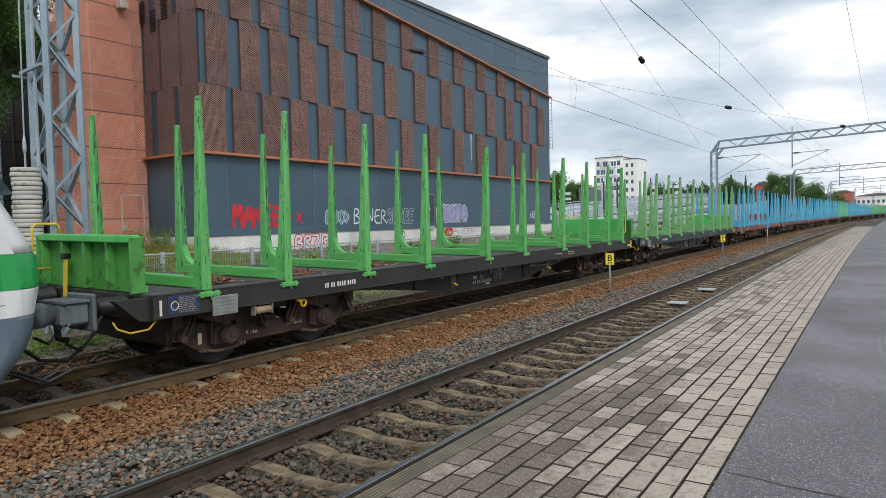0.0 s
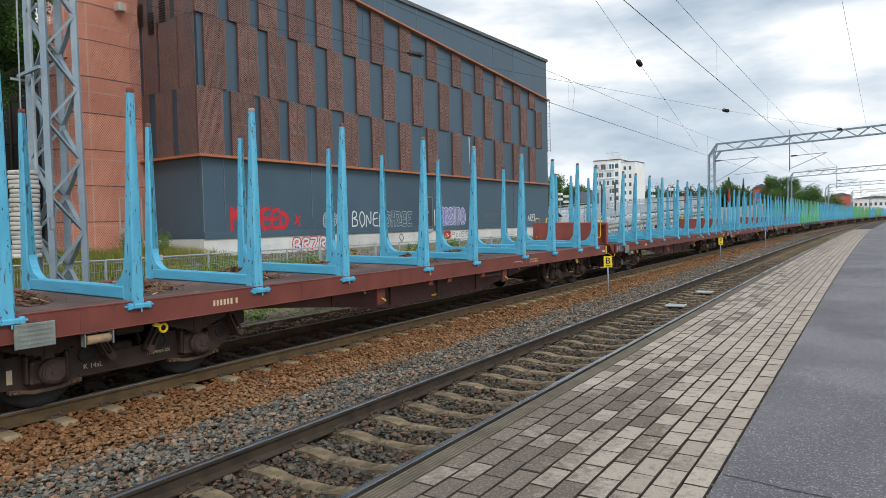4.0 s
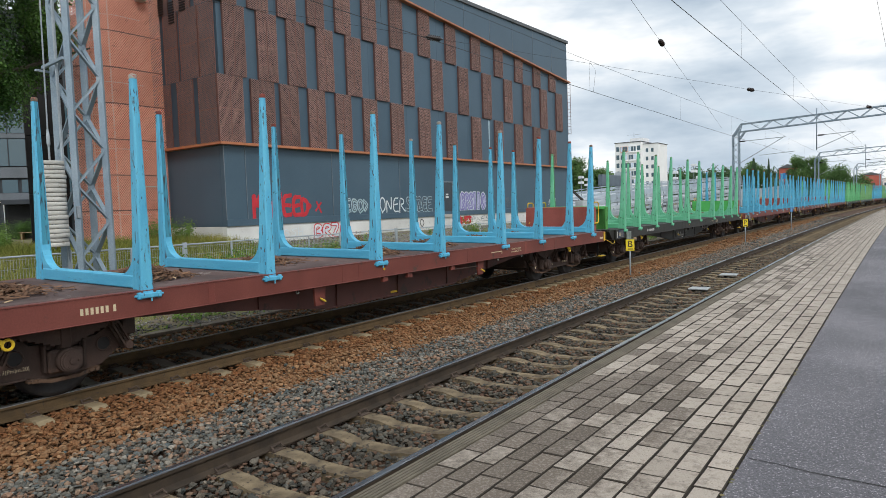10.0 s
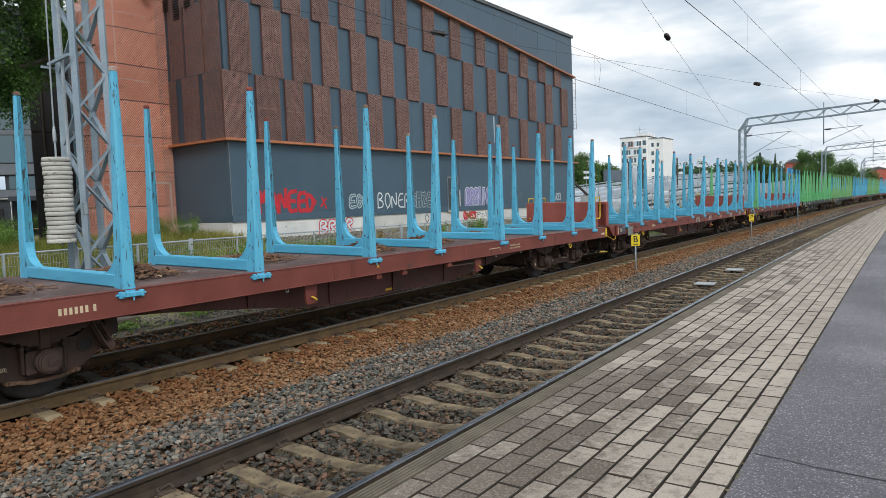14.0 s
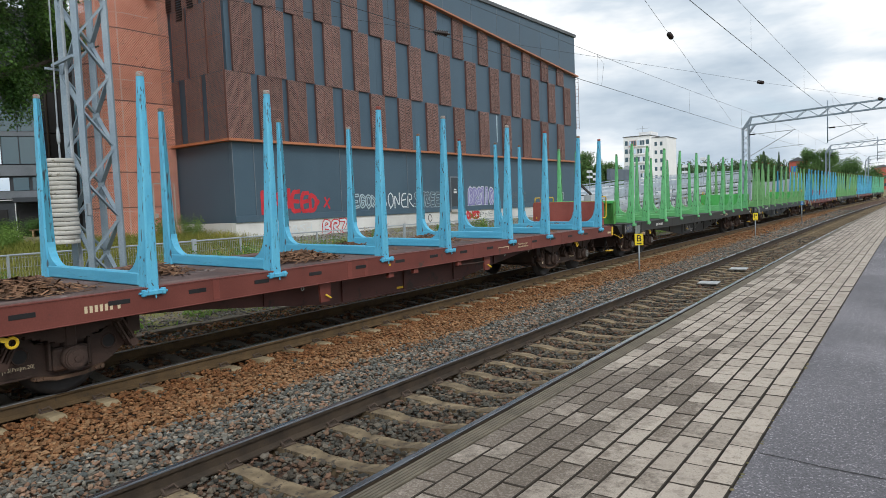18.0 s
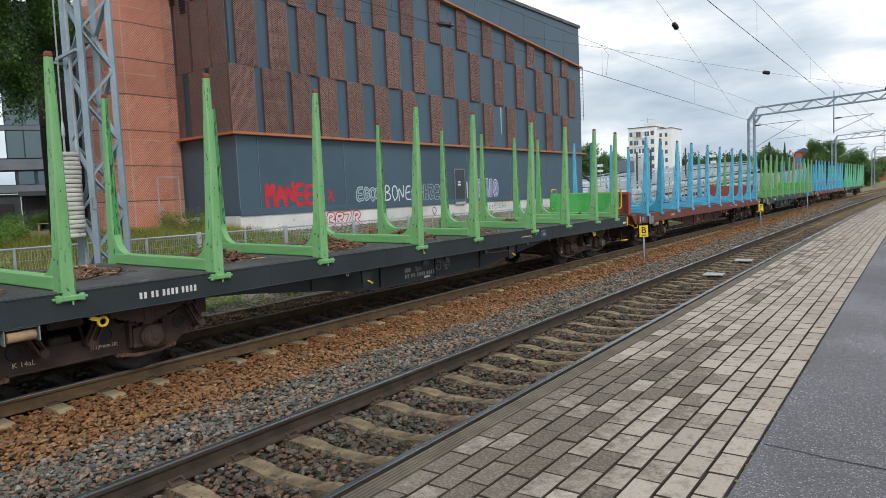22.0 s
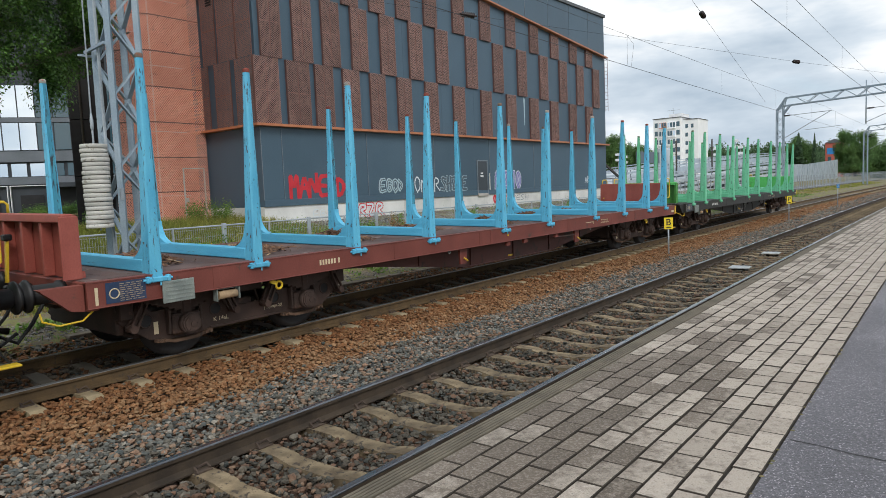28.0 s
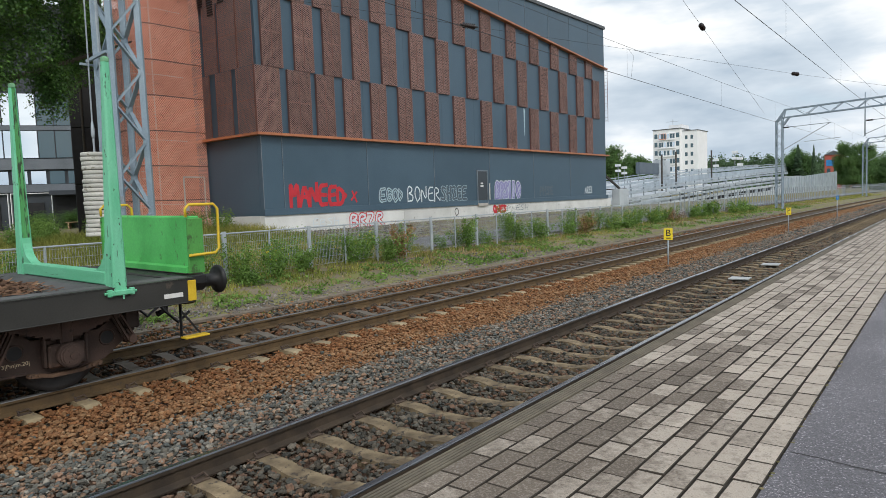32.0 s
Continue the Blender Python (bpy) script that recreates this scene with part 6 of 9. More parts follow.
def make_herbs():
    """Low broad-leaved herbs hugging the verge."""
    rng = np.random.default_rng(77)
    n = 26000
    x, y = rng.uniform(-14.0, -11.5, n), 2 + 70 * rng.random(n) ** 1.5
    keep = np.array([noise.noise(Vector((a * 0.9, b * 0.9, 5))) + 0.6 * noise.noise(Vector((a * 3.3, b * 3.3, 7))) for a, b in zip(x, y)]) > 0.08
    x, y = x[keep], y[keep]
    z = np.array([ground_height(a) for a in x]) + rng.uniform(0.0, 0.10, len(x))
    centres = np.stack([x + np.where(y > BEND_FROM, (y - BEND_FROM) ** 2 / (2 * BEND_RADIUS), 0), y, z], 1)
    v, f = leaf_cloud(rng, centres, 0.05, len(centres) * 2, 0.045)
    tagged(new("verge_herbs", big_mesh("verge_herbs", v, f, M_WEED)), "low green herbs on the verge", "herbs", kind="stuff")


make_herbs()
for k in range(58):
    r = random.Random(100 + k)
    y = 3.5 + k * 0.95 + r.uniform(-0.7, 0.7)
    weed_clump(-13.55 + r.uniform(-0.9, 0.3), y, r.uniform(0.4, 1.15) * (1.25 if 15 < y < 32 else 0.9), r.uniform(0.45, 0.9), 620, 100 + k, M_WEED if k % 13 else M_DRY, M_BLOOM if k % 3 == 2 else None)
for k, (x, y, h, rad) in enumerate(((-15.2, 12.2, 1.0, 0.9), (-14.9, 13.4, 0.9, 0.8), (-25.5, 17.3, 1.1, 1.0), (-26.8, 16.6, 1.2, 0.9), (-15.0, 3.0, 1.3, 0.7), (-15.6, 4.2, 1.4, 0.6), (-14.8, 2.0, 1.5, 0.5), (-16.2, 16.5, 0.7, 0.7), (-26.6, 10.4, 1.1, 1.1), (-25.2, 9.6, 1.0, 1.0), (-28.2, 11.2, 1.2, 1.1), (-23.6, 8.4, 0.9, 0.9), (-27.0, 12.4, 1.0, 1.0), (-15.4, 5.6, 1.0, 0.6), (-15.1, 3.6, 1.1, 0.6), (-15.8, 2.6, 1.2, 0.7), (-16.6, 3.4, 1.2, 0.7))):
    weed_clump(x, y, h, rad, 900, 300 + k, M_WEED, M_BLOOM if k < 2 else None)


# ---- path and stone bank behind the fence ----
M_PATH = surface("grey_path_asphalt", (0.13, 0.13, 0.135), (0.18, 0.18, 0.185), 0.85, 0, 1, 60, 0.3)
M_BANK_STONE = surface("grey_bank_stones", (0.13, 0.12, 0.108), (0.26, 0.24, 0.215), 0.9, 0, 3, 30, 0.2, island=0.5)


def make_path():
    g = Geo()
    ys = [13.5 + 6 * i for i in range(24)]
    for y in ys:
        for x in (-18.3, -17.0, -15.8, -14.9):
            g.v.append((x + bend(y), y, ground_height(x) + 0.06))
    for j in range(len(ys) - 1):
        for i in range(3):
            g.f.append((j * 4 + i, j * 4 + i + 1, j * 4 + 5 + i, j * 4 + 4 + i))
            g.smooth.append(False)
    solo("foot_path", g, M_PATH, "narrow grey asphalt path behind the fence", "path", kind="structure")
    rng = np.random.default_rng(8)
    n = 9000
    x, y = rng.uniform(-23.9, -18.2, n), rng.uniform(18.0, 56.0, n)
    z = np.interp(x, [-23.5, -18.5], [0.80, 0.40])
    scatter("bank_stones", "grey stones on the bank below the hall", x, y, z, rng.uniform(0.05, 0.13, n), M_BANK_STONE, rng)


PHI = (1 + 5 ** 0.5) / 2
BALL = np.array([(-1, PHI, 0), (1, PHI, 0), (-1, -PHI, 0), (1, -PHI, 0), (0, -1, PHI), (0, 1, PHI), (0, -1, -PHI), (0, 1, -PHI), (PHI, 0, -1), (PHI, 0, 1), (-PHI, 0, -1), (-PHI, 0, 1)]) / 1.9 * 0.5
BALL_FACES = np.array([(0, 11, 5), (0, 5, 1), (0, 1, 7), (0, 7, 10), (0, 10, 11), (1, 5, 9), (5, 11, 4), (11, 10, 2), (10, 7, 6), (7, 1, 8), (3, 9, 4), (3, 4, 2), (3, 2, 6), (3, 6, 8), (3, 8, 9), (4, 9, 5), (2, 4, 11), (6, 2, 10), (8, 6, 7), (9, 8, 1)])


def scatter(name, label, x, y, z, size, mat, rng):
    """Crushed stones: uneven twenty-sided lumps, joined."""
    n = len(x)
    v = BALL[None] * rng.uniform(0.72, 1.25, (n, 12, 1))
    for k in range(4):
        # a fresh break: everything beyond a random plane is pressed flat onto it
        d = rng.normal(0, 1, (n, 3))
        d /= np.linalg.norm(d, axis=1, keepdims=True)
        over = np.maximum(np.einsum("nki,ni->nk", v, d) - rng.uniform(0.20, 0.40, (n, 1)), 0)
        v = v - over[:, :, None] * d[:, None, :]
    v = v * rng.uniform(0.6, 1.5, (n, 1, 3))
    v *= size[:, None, None]
    q = rng.normal(0, 1, (n, 4))
    q /= np.linalg.norm(q, axis=1, keepdims=True)
    w, a, b, c = q.T
    m = np.stack([1 - 2 * (b * b + c * c), 2 * (a * b - c * w), 2 * (a * c + b * w), 2 * (a * b + c * w), 1 - 2 * (a * a + c * c), 2 * (b * c - a * w), 2 * (a * c - b * w), 2 * (b * c + a * w), 1 - 2 * (a * a + b * b)], 1).reshape(n, 3, 3)
    v = np.einsum("nij,nkj->nki", m, v) * np.array([1.08, 1.08, 0.72]) + np.stack([x, y, z], 1)[:, None, :]
    f = (np.arange(n)[:, None, None] * 12 + BALL_FACES[None]).reshape(-1, 3)
    return tagged(new(name, big_mesh(name, v.reshape(-1, 3), f, mat)), label, "stones", kind="stuff")


make_path()


def make_verge_gravel():
    rng = np.random.default_rng(55)
    n = 26000
    x, y = rng.uniform(-13.8, -11.2, n), 2 + 60 * rng.random(n) ** 1.4
    z = np.array([ground_height(a) for a in x]) - 0.005
    x = x + np.where(y > BEND_FROM, (y - BEND_FROM) ** 2 / (2 * BEND_RADIUS), 0)
    scatter("verge_gravel", "grey-brown gravel on the verge", x, y, z, rng.uniform(0.02, 0.065, n), M_BANK_STONE, rng)


make_verge_gravel()


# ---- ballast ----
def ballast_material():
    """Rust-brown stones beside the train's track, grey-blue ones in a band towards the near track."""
    m, nt, bsdf, n, link = node_material("crushed_stone_ballast")
    geo, sep = n("ShaderNodeNewGeometry"), n("ShaderNodeSeparateXYZ")
    link(geo.outputs["Position"], sep.inputs[0])
    big = n("ShaderNodeTexNoise")
    big.inputs["Scale"].default_value, big.inputs["Detail"].default_value = 0.8, 4.0
    link(geo.outputs["Position"], big.inputs["Vector"])
    shift = n("ShaderNodeMath")
    shift.operation = "MULTIPLY_ADD"
    link(big.outputs[0], shift.inputs[0])
    shift.inputs[1].default_value = 0.8
    link(sep.outputs[0], shift.inputs[2])
    across = n("ShaderNodeMapRange")
    across.inputs["From Min"].default_value, across.inputs["From Max"].default_value = -11.0 + 0.40, -2.0 + 0.40
    link(shift.outputs[0], across.inputs["Value"])
    share = n("ShaderNodeValToRGB")
    e = share.color_ramp.elements
    e[0].position, e[0].color = 0.0, (0.42, 0.42, 0.42, 1)
    e[1].position, e[1].color = 1.0, (0.45, 0.45, 0.45, 1)
    for at, value in ((0.105, 0.42), (0.13, 0.50), (0.25, 0.50), (0.30, 0.02), (0.47, 0.02), (0.498, 0.28), (0.522, 0.80), (0.58, 0.66), (0.68, 0.74), (0.90, 0.62)):
        k = e.new(at)
        k.color = (value, value, value, 1)
    link(across.outputs[0], share.inputs[0])
    chance = n("ShaderNodeMath")
    chance.operation = "LESS_THAN"
    mul = n("ShaderNodeMath")
    mul.operation, mul.inputs[1].default_value = "MULTIPLY", 7.31
    frac = n("ShaderNodeMath")
    frac.operation = "FRACT"
    link(geo.outputs["Random Per Island"], mul.inputs[0])
    link(mul.outputs[0], frac.inputs[0])
    link(frac.outputs[0], chance.inputs[0])
    link(share.outputs[0], chance.inputs[1])
    rust, grey = n("ShaderNodeValToRGB"), n("ShaderNodeValToRGB")
    for ramp, cols in ((rust, ((0.180, 0.083, 0.034), (0.272, 0.128, 0.052), (0.230, 0.124, 0.057), (0.330, 0.196, 0.098), (0.245, 0.102, 0.038))), (grey, ((0.058, 0.062, 0.056), (0.165, 0.146, 0.108), (0.082, 0.103, 0.100), (0.29, 0.25, 0.19), (0.115, 0.094, 0.066)))):
        el = ramp.color_ramp.elements
        el[0].position, el[0].color = 0.0, (*cols[0], 1)
        el[1].position, el[1].color = 1.0, (*cols[4], 1)
        for at, c in zip((0.3, 0.55, 0.8), cols[1:4]):
            k = el.new(at)
            k.color = (*c, 1)
        link(geo.outputs["Random Per Island"], ramp.inputs[0])
    mix = n("ShaderNodeMix")
    mix.data_type = "RGBA"
    link(chance.outputs[0], mix.inputs[0])
    link(rust.outputs[0], mix.inputs[6])
    link(grey.outputs[0], mix.inputs[7])
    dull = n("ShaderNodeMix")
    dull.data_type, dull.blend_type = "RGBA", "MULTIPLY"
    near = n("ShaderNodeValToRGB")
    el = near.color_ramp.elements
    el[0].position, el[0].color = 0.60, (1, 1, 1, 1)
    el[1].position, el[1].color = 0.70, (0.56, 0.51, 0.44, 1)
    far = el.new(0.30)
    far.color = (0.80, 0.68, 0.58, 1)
    # shade under the wagons is put into the dirty stones between their rails
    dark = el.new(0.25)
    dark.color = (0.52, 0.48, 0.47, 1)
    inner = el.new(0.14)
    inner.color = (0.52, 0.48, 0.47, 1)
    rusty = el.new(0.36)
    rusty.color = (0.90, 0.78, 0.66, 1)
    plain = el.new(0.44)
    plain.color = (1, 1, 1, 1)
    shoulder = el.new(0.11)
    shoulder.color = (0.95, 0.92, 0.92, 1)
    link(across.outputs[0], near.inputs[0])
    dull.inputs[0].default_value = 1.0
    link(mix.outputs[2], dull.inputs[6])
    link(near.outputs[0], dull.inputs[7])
    fine, bump = n("ShaderNodeTexNoise"), n("ShaderNodeBump")
    fine.inputs["Scale"].default_value, fine.inputs["Detail"].default_value = 70.0, 3.0
    link(geo.outputs["Position"], fine.inputs["Vector"])
    bump.inputs["Strength"].default_value, bump.inputs["Distance"].default_value = 0.4, 0.01
    link(fine.outputs[0], bump.inputs["Height"])
    link(bump.outputs[0], bsdf.inputs["Normal"])
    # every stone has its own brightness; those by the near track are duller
    mul2, frac2, span, pale = n("ShaderNodeMath"), n("ShaderNodeMath"), n("ShaderNodeMapRange"), n("ShaderNodeHueSaturation")
    mul2.operation, mul2.inputs[1].default_value, frac2.operation = "MULTIPLY", 17.7, "FRACT"
    link(geo.outputs["Random Per Island"], mul2.inputs[0])
    link(mul2.outputs[0], frac2.inputs[0])
    span.inputs["To Min"].default_value, span.inputs["To Max"].default_value = 0.70, 1.20
    link(frac2.outputs[0], span.inputs["Value"])
    link(span.outputs[0], pale.inputs["Value"])
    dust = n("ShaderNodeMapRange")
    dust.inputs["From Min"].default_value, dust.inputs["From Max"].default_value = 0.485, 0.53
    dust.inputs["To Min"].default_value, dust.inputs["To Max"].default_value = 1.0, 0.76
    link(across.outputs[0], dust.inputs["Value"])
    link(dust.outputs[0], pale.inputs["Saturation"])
    link(dull.outputs[2], pale.inputs["Color"])
    coarse, mottle = n("ShaderNodeTexNoise"), n("ShaderNodeMix")
    coarse.inputs["Scale"].default_value, coarse.inputs["Detail"].default_value = 38.0, 4.0
    link(geo.outputs["Position"], coarse.inputs["Vector"])
    mottle.data_type, mottle.blend_type = "RGBA", "OVERLAY"
    mottle.inputs[0].default_value = 0.6
    link(pale.outputs[0], mottle.inputs[6])
    link(coarse.outputs[0], mottle.inputs[7])
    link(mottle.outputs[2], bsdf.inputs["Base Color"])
    bsdf.inputs["Roughness"].default_value = 0.88
    return m


def make_ballast():
    rng = np.random.default_rng(21)
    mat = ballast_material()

    def strip(x0, x1, y0, y1, density, lift, s0, s1, name, label, gaps=None):
        n = int((x1 - x0) * (y1 - y0) * density)
        x, y = rng.uniform(x0, x1, n), rng.uniform(y0, y1, n)
        if gaps is not None:
            c, first, a, b, hw = gaps
            off = (y - first) % 0.61
            on = ((off < hw) | (off > 0.61 - hw)) & (x > c + a) & (x < c + b)
            x, y = x[~on], y[~on]
        z = np.interp(x, [-11.1, -10.6, -10.3, -9.1, -7.75, -7.2, -6.6, -6.0, -5.4, -5.05, -4.9, -4.1, -2.9], [-0.08, -0.205, -0.215, -0.245, -0.196, -0.198, -0.225, -0.205, -0.185, -0.18, -0.218, -0.232, -0.22])
        z = z + lift + rng.uniform(-0.040, 0.035, len(x)) + 0.02 * np.sin(x * 5.1 + 1.7 * np.sin(y * 1.3)) * np.sin(y * 3.3)
        x = x + np.where(y > BEND_FROM, (y - BEND_FROM) ** 2 / (2 * BEND_RADIUS), 0)
        scatter(name, label, x, y, z, rng.uniform(s0, s1, len(x)), mat, rng)

    near_gap, far_gap = (TRACK_A, -5.63, -1.27, 1.27, 0.105), (TRACK_B, -5.703, -1.30, 1.30, 0.12)
    between = (TRACK_B, -5.703, -0.7, 0.7, 0.10)
    kind = "rust-brown and grey crushed ballast stones between the tracks"
    strip(-7.80, -5.03, 0.8, 13, 860, 0.010, 0.034, 0.066, "ballast_stones", kind)
    strip(-8.23, -7.80, 0.8, 16, 760, 0.005, 0.034, 0.068, "ballast_stones", kind, far_gap)
    strip(-4.86, -3.42, 1.0, 15, 720, 0.008, 0.034, 0.070, "ballast_stones", "brown and grey ballast stones between the near rails", near_gap)
    strip(-3.30, -2.35, 1.0, 15, 420, 0.0, 0.04, 0.07, "ballast_stones", "brown ballast stones along the platform wall", near_gap)
    strip(-9.83, -8.37, 1.5, 20, 380, 0.015, 0.05, 0.10, "ballast_stones", "dark brown ballast stones between the rails under the train", between)
    strip(-11.25, -9.97, 1.5, 26, 560, 0.01, 0.04, 0.078, "ballast_stones", "brown ballast stones on the shoulder beside the verge")
    strip(-7.80, -5.03, 13, 34, 480, 0.0, 0.042, 0.075, "far_ballast_stones", kind)
    strip(-4.86, -3.42, 15, 36, 300, -0.005, 0.05, 0.085, "far_ballast_stones", kind, near_gap)
    strip(-9.83, -8.37, 20, 40, 240, -0.005, 0.05, 0.085, "far_ballast_stones", kind, far_gap)
    strip(-11.2, -9.97, 26, 60, 160, 0.0, 0.06, 0.10, "far_ballast_stones", kind)
    for x0, x1, gap in ((-7.80, -5.03, None), (-4.86, -3.42, near_gap), (-3.30, -2.40, near_gap), (-9.83, -8.37, between), (-11.2, -9.97, None)):
        strip(x0, x1, -16, 1.5, 150, 0.0, 0.06, 0.11, "far_ballast_stones", "brown ballast stones farther along the tracks", gap)
    strip(-8.2, -5.03, 34, 80, 110, 0.0, 0.07, 0.12, "far_ballast_stones", kind)


make_ballast()


# ---- paving stones of the platform ----
def paver_material():
    m, nt, bsdf, n, link = node_material("concrete_paver")
    geo, sep = n("ShaderNodeNewGeometry"), n("ShaderNodeSeparateXYZ")
    link(geo.outputs["Position"], sep.inputs[0])
    info = n("ShaderNodeObjectInfo")
    pale, stain, fine, spots = n("ShaderNodeValToRGB"), n("ShaderNodeTexNoise"), n("ShaderNodeTexNoise"), n("ShaderNodeTexNoise")
    for node, sc, det in ((stain, 0.55, 3.0), (fine, 170.0, 2.0), (spots, 55.0, 6.0)):
        node.inputs["Scale"].default_value, node.inputs["Detail"].default_value = sc, det
        link(geo.outputs["Position"], node.inputs["Vector"])
    rnd = n("ShaderNodeMath")
    rnd.operation = "ADD"
    link(info.outputs["Random"], rnd.inputs[0])
    link(geo.outputs["Random Per Island"], rnd.inputs[1])
    fr = n("ShaderNodeMath")
    fr.operation = "FRACT"
    link(rnd.outputs[0], fr.inputs[0])
    pale.color_ramp.elements[0].color, pale.color_ramp.elements[1].color = (0.368, 0.313, 0.256, 1), (0.486, 0.419, 0.348, 1)
    again, tone = n("ShaderNodeMath"), n("ShaderNodeMath")
    again.operation, again.inputs[1].default_value, tone.operation = "MULTIPLY", 7.3, "FRACT"
    link(fr.outputs[0], again.inputs[0])
    link(again.outputs[0], tone.inputs[0])
    link(tone.outputs[0], pale.inputs[0])
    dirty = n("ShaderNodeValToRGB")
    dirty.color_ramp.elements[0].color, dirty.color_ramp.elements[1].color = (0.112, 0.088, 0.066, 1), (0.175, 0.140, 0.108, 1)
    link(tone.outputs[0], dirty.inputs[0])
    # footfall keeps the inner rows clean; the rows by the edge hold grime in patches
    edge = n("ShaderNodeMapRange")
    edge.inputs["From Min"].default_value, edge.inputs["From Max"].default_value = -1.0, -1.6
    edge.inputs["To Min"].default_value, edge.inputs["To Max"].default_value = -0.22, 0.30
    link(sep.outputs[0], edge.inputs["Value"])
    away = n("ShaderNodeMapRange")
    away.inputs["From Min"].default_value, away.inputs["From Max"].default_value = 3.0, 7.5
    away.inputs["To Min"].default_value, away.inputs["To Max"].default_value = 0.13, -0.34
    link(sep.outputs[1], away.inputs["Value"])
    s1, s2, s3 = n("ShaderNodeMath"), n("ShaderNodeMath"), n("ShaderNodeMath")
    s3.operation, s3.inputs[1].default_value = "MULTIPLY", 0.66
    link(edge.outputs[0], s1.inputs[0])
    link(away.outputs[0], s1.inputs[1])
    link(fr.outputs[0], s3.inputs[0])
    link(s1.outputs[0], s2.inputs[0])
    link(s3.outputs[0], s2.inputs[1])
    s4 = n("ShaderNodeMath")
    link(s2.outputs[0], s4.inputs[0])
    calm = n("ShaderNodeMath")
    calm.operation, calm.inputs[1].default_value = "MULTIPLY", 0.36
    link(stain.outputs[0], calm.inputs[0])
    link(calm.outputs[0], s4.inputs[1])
    cut = n("ShaderNodeValToRGB")
    cut.color_ramp.elements[0].position, cut.color_ramp.elements[1].position = 0.49, 0.76
    # grime and bloom lie in blotches within each stone, shifted from stone to stone
    shift, mottle, swing, s5 = n("ShaderNodeVectorMath"), n("ShaderNodeTexNoise"), n("ShaderNodeMapRange"), n("ShaderNodeMath")
    shift.operation = "ADD"
    link(geo.outputs["Position"], shift.inputs[0])
    seven = n("ShaderNodeMath")
    seven.operation, seven.inputs[1].default_value = "MULTIPLY", 9.0
    link(fr.outputs[0], seven.inputs[0])
    link(seven.outputs[0], shift.inputs[1])
    mottle.inputs["Scale"].default_value, mottle.inputs["Detail"].default_value, mottle.inputs["Roughness"].default_value = 15.0, 9.0, 0.72
    link(shift.outputs[0], mottle.inputs["Vector"])
    swing.inputs["From Min"].default_value, swing.inputs["From Max"].default_value = 0.30, 0.70
    swing.inputs["To Min"].default_value, swing.inputs["To Max"].default_value = 0.19, -0.19
    link(mottle.outputs[0], swing.inputs["Value"])
    link(s4.outputs[0], s5.inputs[0])
    link(swing.outputs[0], s5.inputs[1])
    link(s5.outputs[0], cut.inputs[0])
    wear = n("ShaderNodeValToRGB")
    wear.color_ramp.elements[0].position, wear.color_ramp.elements[1].position = 0.50, 0.60
    link(spots.outputs[0], wear.inputs[0])
    lift = n("ShaderNodeMath")
    lift.operation = "MULTIPLY"
    keep = n("ShaderNodeMapRange")
    keep.inputs["To Min"].default_value, keep.inputs["To Max"].default_value = 1.0, 0.72
    link(wear.outputs[0], keep.inputs["Value"])
    link(cut.outputs[0], lift.inputs[0])
    link(keep.outputs[0], lift.inputs[1])
    mix = n("ShaderNodeMix")
    mix.data_type = "RGBA"
    blot, faint, most = n("ShaderNodeValToRGB"), n("ShaderNodeMath"), n("ShaderNodeMath")
    blot.color_ramp.elements[0].position, blot.color_ramp.elements[1].position = 0.54, 0.66
    patch = n("ShaderNodeTexNoise")
    patch.inputs["Scale"].default_value, patch.inputs["Detail"].default_value = 17.0, 7.0
    link(geo.outputs["Position"], patch.inputs["Vector"])
    link(patch.outputs[0], blot.inputs[0])
    faint.operation, faint.inputs[1].default_value, most.operation = "MULTIPLY", 0.42, "MAXIMUM"
    link(blot.outputs[0], faint.inputs[0])
    link(faint.outputs[0], most.inputs[0])
    link(lift.outputs[0], most.inputs[1])
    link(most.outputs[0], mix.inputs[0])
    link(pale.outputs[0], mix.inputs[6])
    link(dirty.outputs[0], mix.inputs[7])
    grain = n("ShaderNodeMix")
    grain.data_type, grain.blend_type = "RGBA", "OVERLAY"
    grain.inputs[0].default_value = 0.45
    link(mix.outputs[2], grain.inputs[6])
    link(fine.outputs[0], grain.inputs[7])
    chips, lone, dots = n("ShaderNodeTexVoronoi"), n("ShaderNodeValToRGB"), n("ShaderNodeMix")
    chips.inputs["Scale"].default_value = 130.0
    link(geo.outputs["Position"], chips.inputs["Vector"])
    gray = n("ShaderNodeRGBToBW")
    link(chips.outputs["Color"], gray.inputs[0])
    lone.color_ramp.elements[0].position, lone.color_ramp.elements[1].position = 0.78, 0.84
    link(gray.outputs[0], lone.inputs[0])
    half = n("ShaderNodeMath")
    half.operation, half.inputs[1].default_value = "MULTIPLY", 0.26
    link(lone.outputs[0], half.inputs[0])
    dots.data_type = "RGBA"
    link(half.outputs[0], dots.inputs[0])
    link(grain.outputs[2], dots.inputs[6])
    dots.inputs[7].default_value = (0.42, 0.39, 0.35, 1)
    # small dark pits where grains have fallen out
    pits, small, pitted = n("ShaderNodeTexVoronoi"), n("ShaderNodeValToRGB"), n("ShaderNodeMix")
    pits.inputs["Scale"].default_value = 46.0
    link(geo.outputs["Position"], pits.inputs["Vector"])
    small.color_ramp.elements[0].position, small.color_ramp.elements[0].color = 0.10, (0.62, 0.62, 0.62, 1)
    small.color_ramp.elements[1].position, small.color_ramp.elements[1].color = 0.26, (0, 0, 0, 1)
    link(pits.outputs["Distance"], small.inputs[0])
